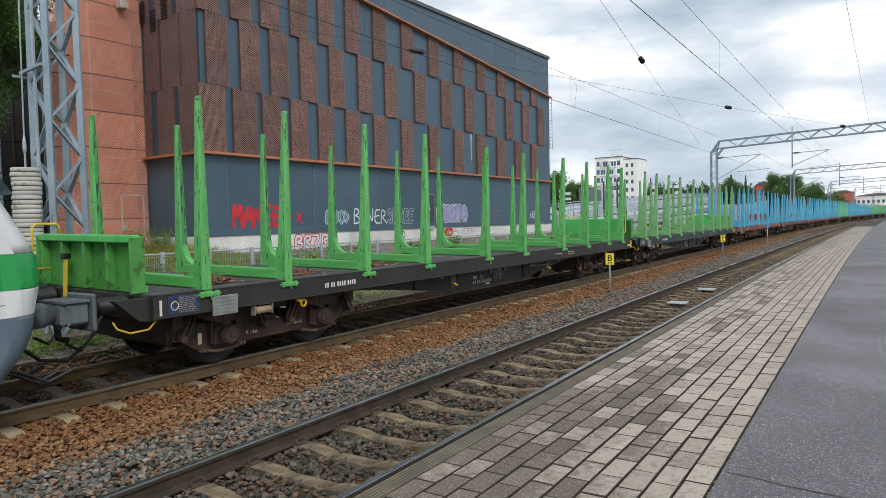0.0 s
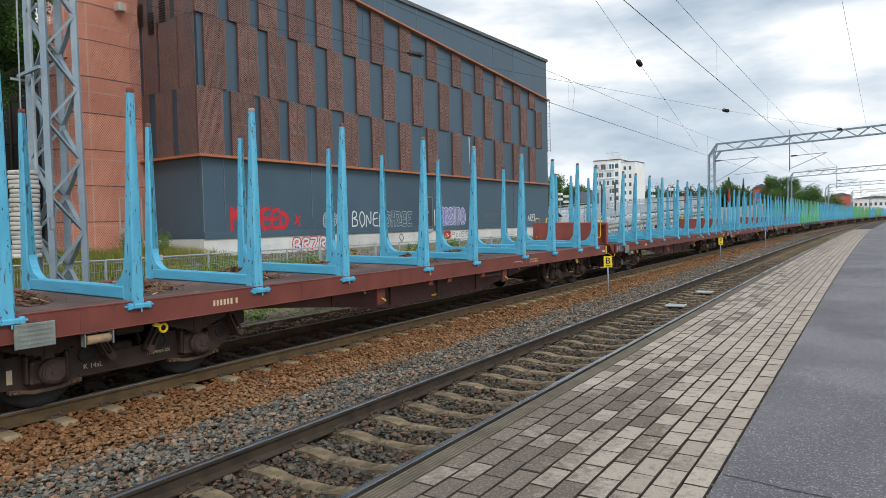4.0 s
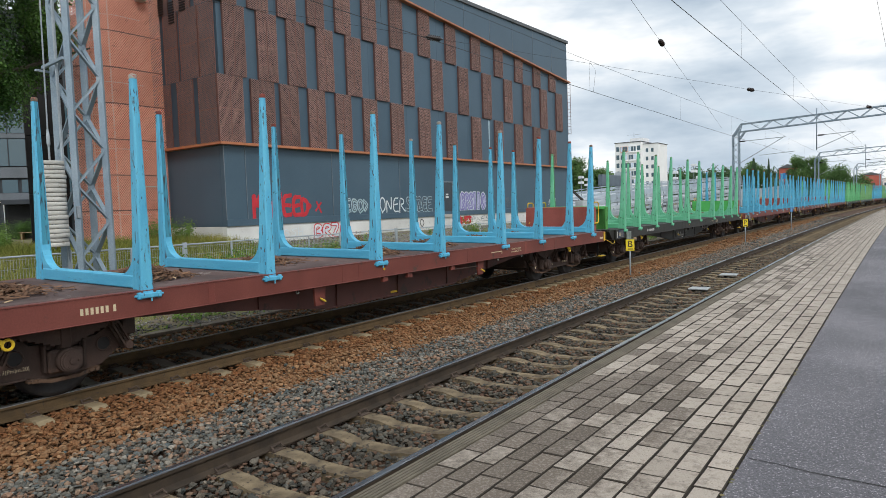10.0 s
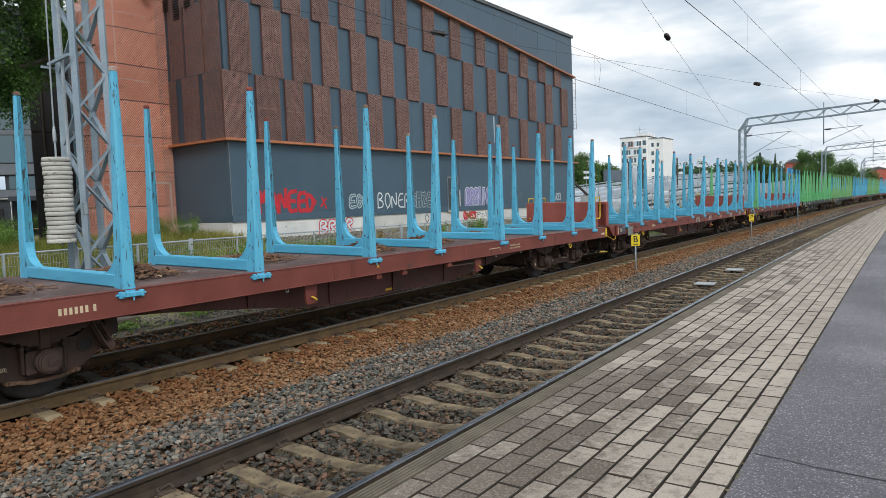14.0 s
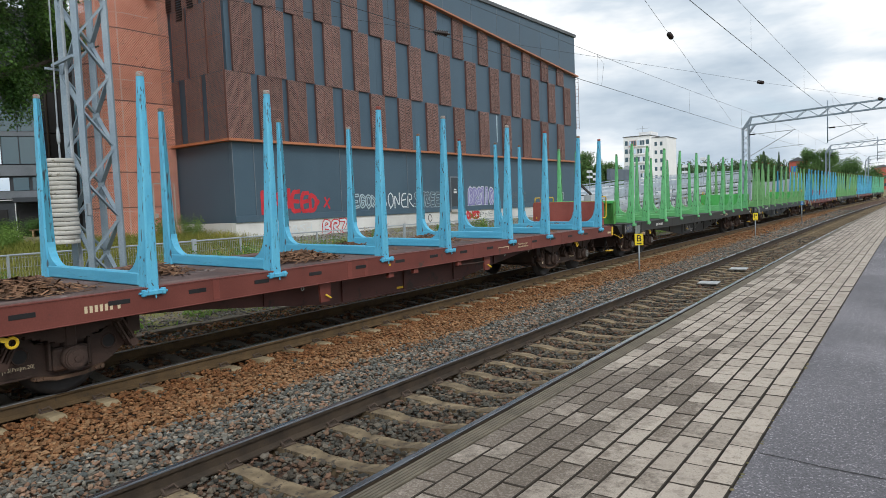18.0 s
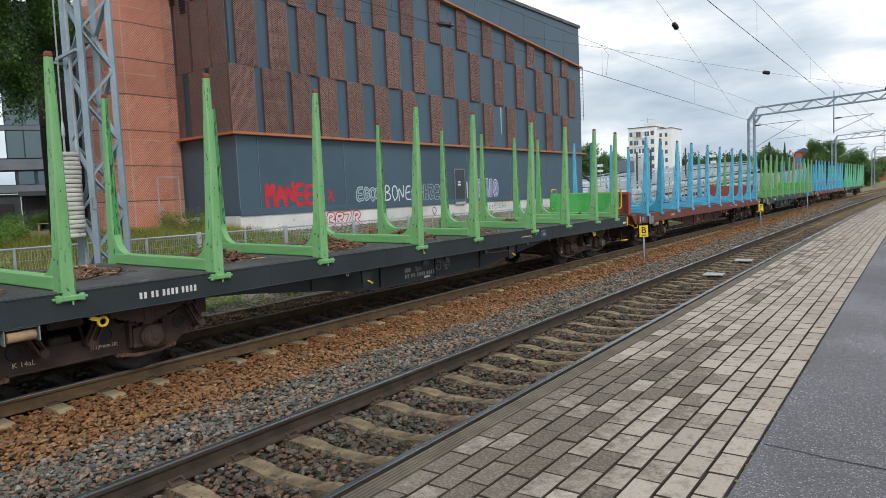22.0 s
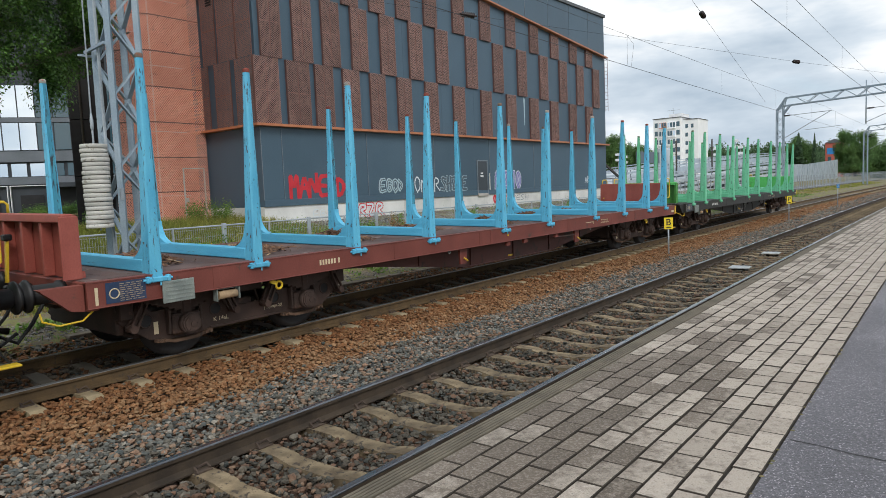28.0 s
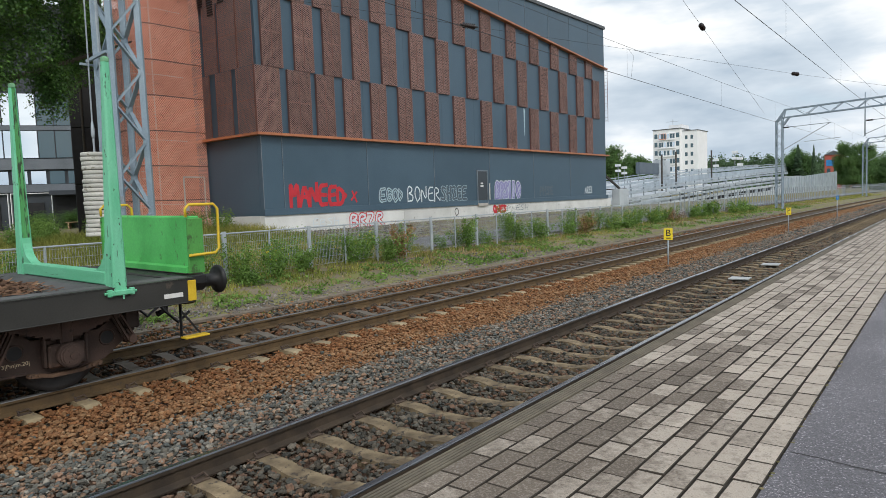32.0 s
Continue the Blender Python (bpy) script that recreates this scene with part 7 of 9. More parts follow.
    pitted.data_type = "RGBA"
    link(small.outputs[0], pitted.inputs[0])
    link(dots.outputs[2], pitted.inputs[6])
    pitted.inputs[7].default_value = (0.115, 0.098, 0.082, 1)
    link(pitted.outputs[2], bsdf.inputs["Base Color"])
    bsdf.inputs["Roughness"].default_value = 0.85
    bump = n("ShaderNodeBump")
    bump.inputs["Strength"].default_value, bump.inputs["Distance"].default_value = 0.45, 0.004
    link(fine.outputs[0], bump.inputs["Height"])
    link(bump.outputs[0], bsdf.inputs["Normal"])
    return m


M_MOSS = surface("moss_in_the_joint", (0.13, 0.12, 0.05), (0.22, 0.18, 0.09), 0.95, 0, 5, 60, 0.5)
M_JOINT = surface("sandy_joint_dirt", (0.030, 0.024, 0.018), (0.056, 0.045, 0.034), 0.95, 0, 3, 60, 0.4)


def make_paving():
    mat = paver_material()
    rows, x0, x1 = 10, -2.250, -0.752
    wide, long = (x1 - x0) / rows, 0.295
    top = PLATFORM
    joint = Geo()
    sweep(joint, [(-2.246, top - 0.05), (-0.746, top - 0.05), (-0.746, top - 0.014), (-2.246, top - 0.014)], [y for y in TRACK_YS if -20 <= y < 170], 0.0)
    part("joint_bed", joint, M_JOINT, PLATFORM_SLAB)
    meshes = []
    r = random.Random(9)
    for k in range(6):
        g = Geo()
        a, b, c = wide / 2 - 0.0056, long / 2 - 0.0034, 0.0042
        j = [r.uniform(-0.0025, 0.0025) for _ in range(8)]
        g.v = [(-a + j[0], -b + j[1], -0.05), (a + j[2], -b + j[3], -0.05), (a + j[4], b + j[5], -0.05), (-a + j[6], b + j[7], -0.05)]
        g.v += [(x, y, -c) for x, y, _ in g.v[:4]] + [(x * (1 - c / a), y * (1 - c / b), 0) for x, y, _ in g.v[:4]]
        g.f = [(8, 9, 10, 11)] + [(i, (i + 1) % 4, 4 + (i + 1) % 4, 4 + i) for i in range(4)] + [(4 + i, 4 + (i + 1) % 4, 8 + (i + 1) % 4, 8 + i) for i in range(4)]
        g.smooth = [False] * len(g.f)
        me = g.mesh("paving_stone", mat)
        me.materials.append(M_JOINT)
        for p in me.polygons:
            p.material_index = 0 if p.index == 0 else 1
        meshes.append(me)
    far = Geo()
    for i in range(rows):
        x = x0 + wide * (i + 0.5)
        y = 0.9 + (0.5 * long if i % 2 else 0.0) + r.uniform(-0.03, 0.03)
        k = 0
        y -= 60 * long
        while y < 75:
            z = top - 0.001 + r.uniform(-0.0025, 0.0025)
            if 1.5 < y < 10.4:
                part("paving_stone", meshes[r.randrange(6)], mat, PLATFORM_SLAB, "", pose(x + bend(y), y, z, r.uniform(-0.5, 0.5), r.uniform(-0.7, 0.7), r.uniform(-0.4, 0.4)))
            else:
                b = bend(y)
                a, c = wide / 2 - 0.0075, long / 2 - 0.0055
                far.add([(x + b - a, y - c, z - 0.03), (x + b + a, y - c, z - 0.03), (x + b + a, y + c, z - 0.03), (x + b - a, y + c, z - 0.03), (x + b - a, y - c, z), (x + b + a, y - c, z), (x + b + a, y + c, z), (x + b - a, y + c, z)],
                        [(4, 5, 6, 7), (0, 1, 5, 4), (1, 2, 6, 5), (2, 3, 7, 6), (3, 0, 4, 7)])
            y += long
            k += 1
    far = far.mesh("far_paving", mat)
    far.materials.append(M_JOINT)
    for p in far.polygons:
        p.material_index = 0 if p.index % 5 == 0 else 1
    tagged(part("far_paving", far, mat, PLATFORM_SLAB, "paving stones farther along the platform"), kind="stuff")
    moss = Geo()
    rr = random.Random(2)
    for k in range(110):
        y = 1.2 + 13 * rr.random() ** 1.4
        s = rr.uniform(0.005, 0.015)
        x = -0.747 + rr.uniform(-0.006, 0.010) + bend(y)
        moss.lathe([(s, 0), (s * 0.8, s * 0.25), (s * 0.2, s * 0.4)], 6, pose(x, y, top - 0.006))
    tagged(part("moss", moss, M_MOSS, PLATFORM_SLAB, "moss and dirt along the asphalt edge"), kind="stuff")


make_paving()

# ---- fence, signs and line-side things ----
M_GALV = surface("galvanised_steel", (0.30, 0.34, 0.37), (0.42, 0.46, 0.49), 0.5, 0.35, 2, 40, 0.06, (0.24, 0.26, 0.28), 0.64, vary=0.08)
M_FENCE = surface("pale_grey_fence_paint", (0.38, 0.42, 0.45), (0.48, 0.52, 0.55), 0.5, 0.3, 2, 40, 0.05)
M_MAST = surface("blue_grey_mast_paint", (0.25, 0.32, 0.38), (0.33, 0.40, 0.455), 0.45, 0.3, 2, 40, 0.06, (0.36, 0.41, 0.45), 0.68)
M_WEIGHT = surface("stained_concrete_weight", (0.46, 0.45, 0.41), (0.62, 0.60, 0.55), 0.85, 0, 3, 50, 0.25, (0.27, 0.25, 0.20), 0.60, vary=0.12)
M_WIRE = surface("dark_copper_wire", (0.030, 0.032, 0.034), (0.05, 0.052, 0.054), 0.5, 0.5, 3, 40, 0)
M_INSULATOR = surface("brown_glazed_insulator", (0.018, 0.013, 0.012), (0.035, 0.022, 0.02), 0.2, 0, 3, 40, 0)
M_SIGN_YELLOW = surface("sign_yellow", (0.80, 0.60, 0.02), (0.86, 0.66, 0.03), 0.4, 0, 2, 40, 0)
M_SIGN_BLUE = surface("sign_blue", (0.03, 0.20, 0.52), (0.04, 0.25, 0.58), 0.4, 0, 2, 40, 0)
M_BLACK_PAINT = surface("black_sign_paint", (0.01, 0.01, 0.01), (0.02, 0.02, 0.02), 0.5, 0, 2, 40, 0)


def text_geo(text, size, material, name="lettering", bold=0.0):
    """Flat lettering as a mesh in its own plane (x to the right, y up)."""
    cu = bpy.data.curves.new(name, "FONT")
    cu.body, cu.size, cu.extrude, cu.align_x, cu.align_y = text, size, 0.001, "CENTER", "CENTER"
    cu.resolution_u, cu.offset = 3, bold
    ob = bpy.data.objects.new(name, cu)
    scene.collection.objects.link(ob)
    me = bpy.data.meshes.new_from_object(ob.evaluated_get(bpy.context.evaluated_depsgraph_get()))
    bpy.data.objects.remove(ob)
    me.materials.clear()
    me.materials.append(material)
    return me


def make_fence():
    """Low mesh fence beside the path: posts, a top rail, and wire panels."""
    fence = thing("mesh_fence", "low galvanised wire mesh fence along the path", "fence", kind="structure")
    y0, step = -3.9, 2.667
    post = Geo().cbox(-0.03, 0.03, -0.055, 0.055, -0.1, 1.17, 0.008).mesh("post", M_FENCE)
    thin = Geo().cbox(-0.02, 0.02, -0.02, 0.02, -0.1, 1.13, 0.005).mesh("thin_post", M_FENCE)
    wires = Geo()
    for k in range(48):
        y = 0.06 + k * (step - 0.12) / 47
        wires.box(-0.002, 0.002, y - 0.0022, y + 0.0022, 0.06, 1.09)
    for z in (0.08, 0.28, 0.48, 0.68, 0.88, 1.06):
        wires.box(-0.003, 0.003, 0.03, step - 0.03, z - 0.0025, z + 0.0025)
    wires = wires.mesh("wire_panel", M_FENCE)
    rail = Geo().tube([(0, 0.0, 1.12), (0, step, 1.12)], 0.022, 6).mesh("top_rail", M_FENCE)
    for k in range(22):
        y = y0 + k * step
        m = pose(-14.0 + bend(y), y, 0.29 - max(0, y - 20) * 0.004)
        part("post", post, None, fence, "", m)
        part("thin_post", thin, None, fence, "", m @ pose(0.01, step / 2, 0))
        part("top_rail", rail, None, fence, "", m)
        part("wire_panel", wires, None, fence, "", m)


def make_far_fence():
    fence = thing("picket_fence", "taller grey steel picket fence beyond the hall", "fence", kind="structure")
    picket = Geo().cbox(-0.03, 0.03, -0.04, 0.04, -0.1, 1.75, 0.008).mesh("picket", M_GALV)
    g = Geo()
    ys = [52 + 6 * i for i in range(24)]
    for a, b in zip(ys, ys[1:]):
        g.bar((-15.2 + bend(a), a, 1.55), (-15.2 + bend(b), b, 1.55), 0.04, 0.05)
    part("rail", g, M_GALV, fence)
    g = Geo()
    for a, b in zip(ys, ys[1:]):
        g.bar((-15.2 + bend(a), a, 0.5), (-15.2 + bend(b), b, 0.5), 0.04, 0.05)
    part("rail", g, M_GALV, fence)
    y = 46.0
    while y < 190:
        part("picket", picket, None, fence, "", pose(-15.2 + bend(y), y, 0.15))
        y += 0.95


make_fence()
make_far_fence()


def lattice(g, base, size0, size1, height, bays, leg=0.045, brace=0.035):
    """A square lattice column: four legs with zigzag bracing on every side."""
    x, y, z = base

    def corner(i, t):
        s = (size0 + (size1 - size0) * t) / 2
        return (x + (-s, s, s, -s)[i], y + (-s, -s, s, s)[i], z + height * t)

    for i in range(4):
        g.bar(corner(i, 0), corner(i, 1), leg * 2, leg * 2)
    for i in range(4):
        j = (i + 1) % 4
        for k in range(bays):
            a, b = (i, j) if (k + i) % 2 else (j, i)
            g.bar(corner(a, k / bays), corner(b, (k + 1) / bays), brace * 1.6, brace * 0.6)
    return g


def make_weight_mast():
    mast = thing("catenary_mast", "blue-grey steel lattice mast beside the track", "mast", pose(-12.35, 6.33, 0.1))
    part("lattice", lattice(Geo(), (0, 0, 0), 0.58, 0.50, 11.0, 17, 0.05, 0.05), M_MAST, mast)
    part("footing", Geo().cbox(-0.5, 0.5, -0.5, 0.5, -0.3, 0.08, 0.03), M_CONCRETE, mast)
    part("conduit", Geo().tube([(0.02, -0.36, 0.1), (0.02, -0.36, 9.5)], 0.03, 6), M_GALV, mast)
    part("bracket", Geo().bar((-0.35, -0.42, 4.72), (0.4, -0.42, 4.78), 0.05, 0.05).bar((-0.35, -0.55, 4.66), (-0.35, -0.30, 4.66), 0.04, 0.04), M_MAST, mast)
    part("junction_box", Geo().cbox(0.27, 0.36, -0.33, -0.26, 2.0, 2.22, 0.01), M_GALV, mast)
    # tension weight: a stack of discs on a rod and wire
    w = thing("tension_weight", "stack of stained concrete discs hanging on a wire", "weight", pose(-12.25, 5.71, 1.62))
    for k in range(19):
        z = k * 0.079
        r = 0.228 + random.Random(k).uniform(-0.006, 0.006)
        part("disc", Geo().lathe([(r - 0.008, z), (r, z + 0.006), (r, z + 0.062), (r - 0.010, z + 0.071)], 24, pose(random.Random(k + 50).uniform(-0.012, 0.012), random.Random(k + 90).uniform(-0.012, 0.012), 0)), M_WEIGHT, w)
    part("rod", Geo().tube([(0, 0, -0.05), (0, 0, 2.05)], 0.018, 6), M_GALV, w)
    part("wire_grip", Geo().lathe([(0.02, 1.75), (0.032, 1.8), (0.032, 1.92), (0.015, 2.05)], 8), M_GALV, w)
    part("wire", Geo().tube([(0, 0, 2.05), (0.05, 0.05, 9.3)], 0.014, 6), M_GALV, w)


make_weight_mast()


def sign_post(name, label, x, y, z, top, wide, high, mat, letter, letter_mat, low_bar):
    post = thing(name, label, "sign", pose(x, y, z, 0, 0, 28))
    part("pole", Geo().tube([(0, 0, -0.3), (0, 0, top - 0.02)], 0.024, 8), M_GALV, post)
    part("plate", Geo().cbox(-wide / 2, wide / 2, -0.035, -0.026, top - high, top, 0.004), mat, post)
    part("letter", text_geo(letter, high * 0.80, letter_mat, "lettering", 0.002), None, post, "", Matrix.Translation((0, -0.037, top - high * 0.42)) @ Matrix.Rotation(radians(90), 4, "X"))
    if low_bar:
        part("bar", Geo().box(-wide * 0.25, wide * 0.3, -0.039, -0.0355, top - high * 0.88, top - high * 0.80), letter_mat, post)


sign_post("stop_sign", "yellow sign with a black letter between the tracks", -6.9, 20.05, -0.28, 1.19, 0.26, 0.35, M_SIGN_YELLOW, "B", M_BLACK_PAINT, True)
sign_post("stop_sign", "yellow sign with a black letter P between the tracks", -6.6 + bend(36), 36.0, -0.28, 1.28, 0.23, 0.36, M_SIGN_YELLOW, "P", M_BLACK_PAINT, True)
sign_post("track_sign", "small blue sign on a thin pole", -6.4 + bend(50), 49.8, -0.28, 1.60, 0.17, 0.27, M_SIGN_BLUE, "2", M_GALV, False)
for y in (17.0, 20.4):
    solo("cover_plate", Geo().cbox(-0.23, 0.23, -0.205, 0.205, -0.03, 0.0, 0.006), M_PLATE, "galvanised cover plate lying between the rails", "plate", pose(-4.12, y, -0.12, 1, 0, 2), group="cover plates between the rails")
# old cable duct lids along the verge
for k in range(46):
    solo("duct_lid", Geo().cbox(-0.11, 0.11, -0.49, 0.49, -0.06, 0.0, 0.008), M_CONCRETE_RAW, "weathered concrete cable duct lid beside the track", "duct lid", pose(-11.15 + bend(5 + k), 5.0 + k * 1.0, -0.02 + random.Random(k).uniform(-0.012, 0.012), 0, random.Random(k + 9).uniform(-2, 2), 0), group="cable duct lids")


# ---- overhead line ----
def make_portal(y, far=False):
    x = -12.0 + bend(y)
    p = thing("catenary_portal", "grey steel lattice portal over the tracks", "portal", pose(x, y, 0.1, 0, 0, -math.degrees(swing(y))), group="portals over the line")
    part("column", lattice(Geo(), (-0.5, 0, 0), 0.52, 0.48, 7.5, 14, 0.04, 0.04), M_MAST, p)
    part("footing", Geo().cbox(-0.95, -0.05, -0.45, 0.45, -0.4, 0.05, 0.03), M_CONCRETE, p)
    beam = Geo()
    span, lo, hi = 24.0, 7.75, 8.40
    for z, yy in ((lo, -0.25), (lo, 0.25), (hi, -0.25), (hi, 0.25)):
        beam.bar((-0.05 if z == hi else -0.2, yy, z - 0.02), (span, yy, z + 0.85), 0.09, 0.09)
    n = 26
    for k in range(n):
        a, b = 0.6 + (span - 0.6) * k / n, 0.6 + (span - 0.6) * (k + 1) / n
        za, zb = 0.85 * a / span, 0.85 * b / span
        for yy in (-0.25, 0.25):
            beam.bar((a, yy, (lo if k % 2 else hi) + za), (b, yy, (hi if k % 2 else lo) + zb), 0.05, 0.05)
        beam.bar((a, -0.25, hi + za), (b, 0.25, hi + zb), 0.04, 0.04)
    for yy in (-0.25, 0.25):
        beam.bar((-0.72, yy, 7.4), (-0.05, yy, hi - 0.02), 0.09, 0.09)
        beam.bar((-0.28, yy, 7.0), (0.25, yy, lo), 0.08, 0.08)
        beam.bar((-0.28, yy, 7.45), (-0.05, yy, hi - 0.02), 0.07, 0.07).bar((-0.72, yy, 7.42), (-0.2, yy, lo - 0.02), 0.07, 0.07)
    part("beam", beam, M_MAST, p, "long lattice cross beam")
    part("drop_post", Geo().tube([(5.68, 0, 5.7), (5.68, 0, 9.1)], 0.045, 8), M_MAST, p)
    part("column", lattice(Geo(), (span, 0, 0), 0.52, 0.48, 8.6, 12, 0.04, 0.04), M_MAST, p)
    for x0, reach in ((-0.25, 3.6), (5.72, 2.7)):
        arm = Geo().tube([(x0, 0, 6.9), (x0 + reach, 0, 7.0)], 0.03, 6).tube([(x0, 0, 5.0 + (0.85 if x0 > 3 else 0)), (x0 + reach * 0.95, 0, 6.95)], 0.03, 6).tube([(x0 + reach * 0.45, 0, 5.6), (x0 + reach * 1.2, 0, 5.75)], 0.022, 6)
        part("cantilever", arm, M_GALV, p, "thin tubular cantilever arm")
        part("arm_insulator", Geo().tube([(x0 + 0.05, 0, 6.9), (x0 + 0.5, 0, 6.91)], 0.06, 8), M_INSULATOR, p)
    return p


for y in (62.8, 114.0, 165.0, 216.0, 268.0):
    make_portal(y)


def insulator(name_at, d):
    a, d = Vector(name_at), Vector(d).normalized()
    m = Matrix.Translation(a) @ d.to_track_quat("Z", "Y").to_matrix().to_4x4()
    prof = [(0.025, -0.30)] + [q for k in range(6) for q in ((0.045, -0.22 + k * 0.075), (0.085, -0.20 + k * 0.075), (0.045, -0.17 + k * 0.075))] + [(0.025, 0.30)]
    return solo("line_insulator", Geo().lathe(prof, 10, m), M_INSULATOR, "dark ribbed insulator in an overhead wire", "insulator", group="insulators in the wires")


def wire(points, r, label):
    return solo("overhead_wire", Geo().tube(points, r, 5), M_WIRE, label, "wire", group="overhead wires")


def make_wires():
    sup = [-51.0, 6.0, 62.8, 114.0, 165.0, 216.0, 268.0]
    # height of the contact wire, of the messenger at either end of the first span, and its sag
    for x, zc, near, far, sag in ((TRACK_B, 6.01, 7.0, 7.45, 0.10), (TRACK_A, 6.39, 7.55, 7.40, 0.03)):
        def high(i, t):
            return near + (far - near) * t - sag * 4 * t * (1 - t) if i == 1 else far - 0.35 * 4 * t * (1 - t)


        c, m = [], []
        for i, (a, b) in enumerate(zip(sup, sup[1:])):
            for k in range(8):
                t = k / 8
                y = a + (b - a) * t
                c.append((x + bend(y), y, zc))
                m.append((x + bend(y), y, high(i, t)))
        wire(c, 0.0085, "dark contact wire over the track")
        wire(m, 0.006, "thin messenger wire above the contact wire")
        for i, (a, b) in enumerate(zip(sup[1:4], sup[2:5]), 1):
            for k in range(1, 6):
                t = (k - 0.55) / 5.0
                y = a + (b - a) * t
                wire([(x + bend(y), y, zc), (x + bend(y), y, high(i, t))], 0.003, "thin dropper between the overhead wires")
    d1 = Vector((-5.74 + 11.21, 33.41 - 16.08, 0.0))
    p1, p3 = Vector((-11.21, 16.08, 7.0)), Vector((-5.74, 33.41, 7.0))
    wire([p1 - d1 * 0.45, p1, p3, p3 + d1 * 0.75 + Vector((0, 0, 0.12)), p3 + d1 * 1.1 + Vector((0, 0, 0.2))], 0.005, "thin cross wire with insulators")
    insulator(p3 + d1 * 0.75 + Vector((0, 0, 0.12)), d1)
    wire([(-1.1, 0.0, 8.7), (-0.8, 24.8, 8.7), (-0.36, 62.8, 8.7)], 0.006, "thin feeder wire along the platform")
    insulator(p1, d1)
    insulator(p3, d1)
    p2, q2 = Vector((-6.62, 22.7, 7.3)), Vector((-9.05, 43.2, 6.35))
    d2 = q2 - p2
    wire([p2 - d2 * 0.9, p2, q2], 0.005, "thin slanting anchor wire with an insulator")
    insulator(p2, d2)
    for y, x in ((22.4, TRACK_B),):
        wire([(x + bend(y), y, 7.055), (x + 0.25, y + 0.1, 6.7), (x + bend(y), y + 0.4, 6.01)], 0.004, "curved jumper wire between the overhead wires")


make_wires()


# ---- the ramp and car deck beyond the hall ----
M_DECK_WALL = surface("pale_grey_deck_concrete", (0.40, 0.44, 0.47), (0.53, 0.57, 0.60), 0.8, 0, 0.6, 40, 0.1, (0.22, 0.23, 0.24), 0.62, vary=0.1)
M_GUARD = surface("grey_guard_rail", (0.40, 0.46, 0.51), (0.53, 0.59, 0.64), 0.4, 0.4, 1, 40, 0.04)
M_BOOTH = surface("slate_booth_cladding", (0.10, 0.13, 0.16), (0.14, 0.17, 0.20), 0.6, 0, 1, 40, 0.05)
M_LAMP_HEAD = surface("white_lamp_head", (0.70, 0.71, 0.71), (0.80, 0.81, 0.81), 0.4, 0, 1, 40, 0)
M_DARK_POST = surface("dark_brown_post", (0.05, 0.045, 0.04), (0.08, 0.07, 0.06), 0.7, 0, 1, 40, 0.1)


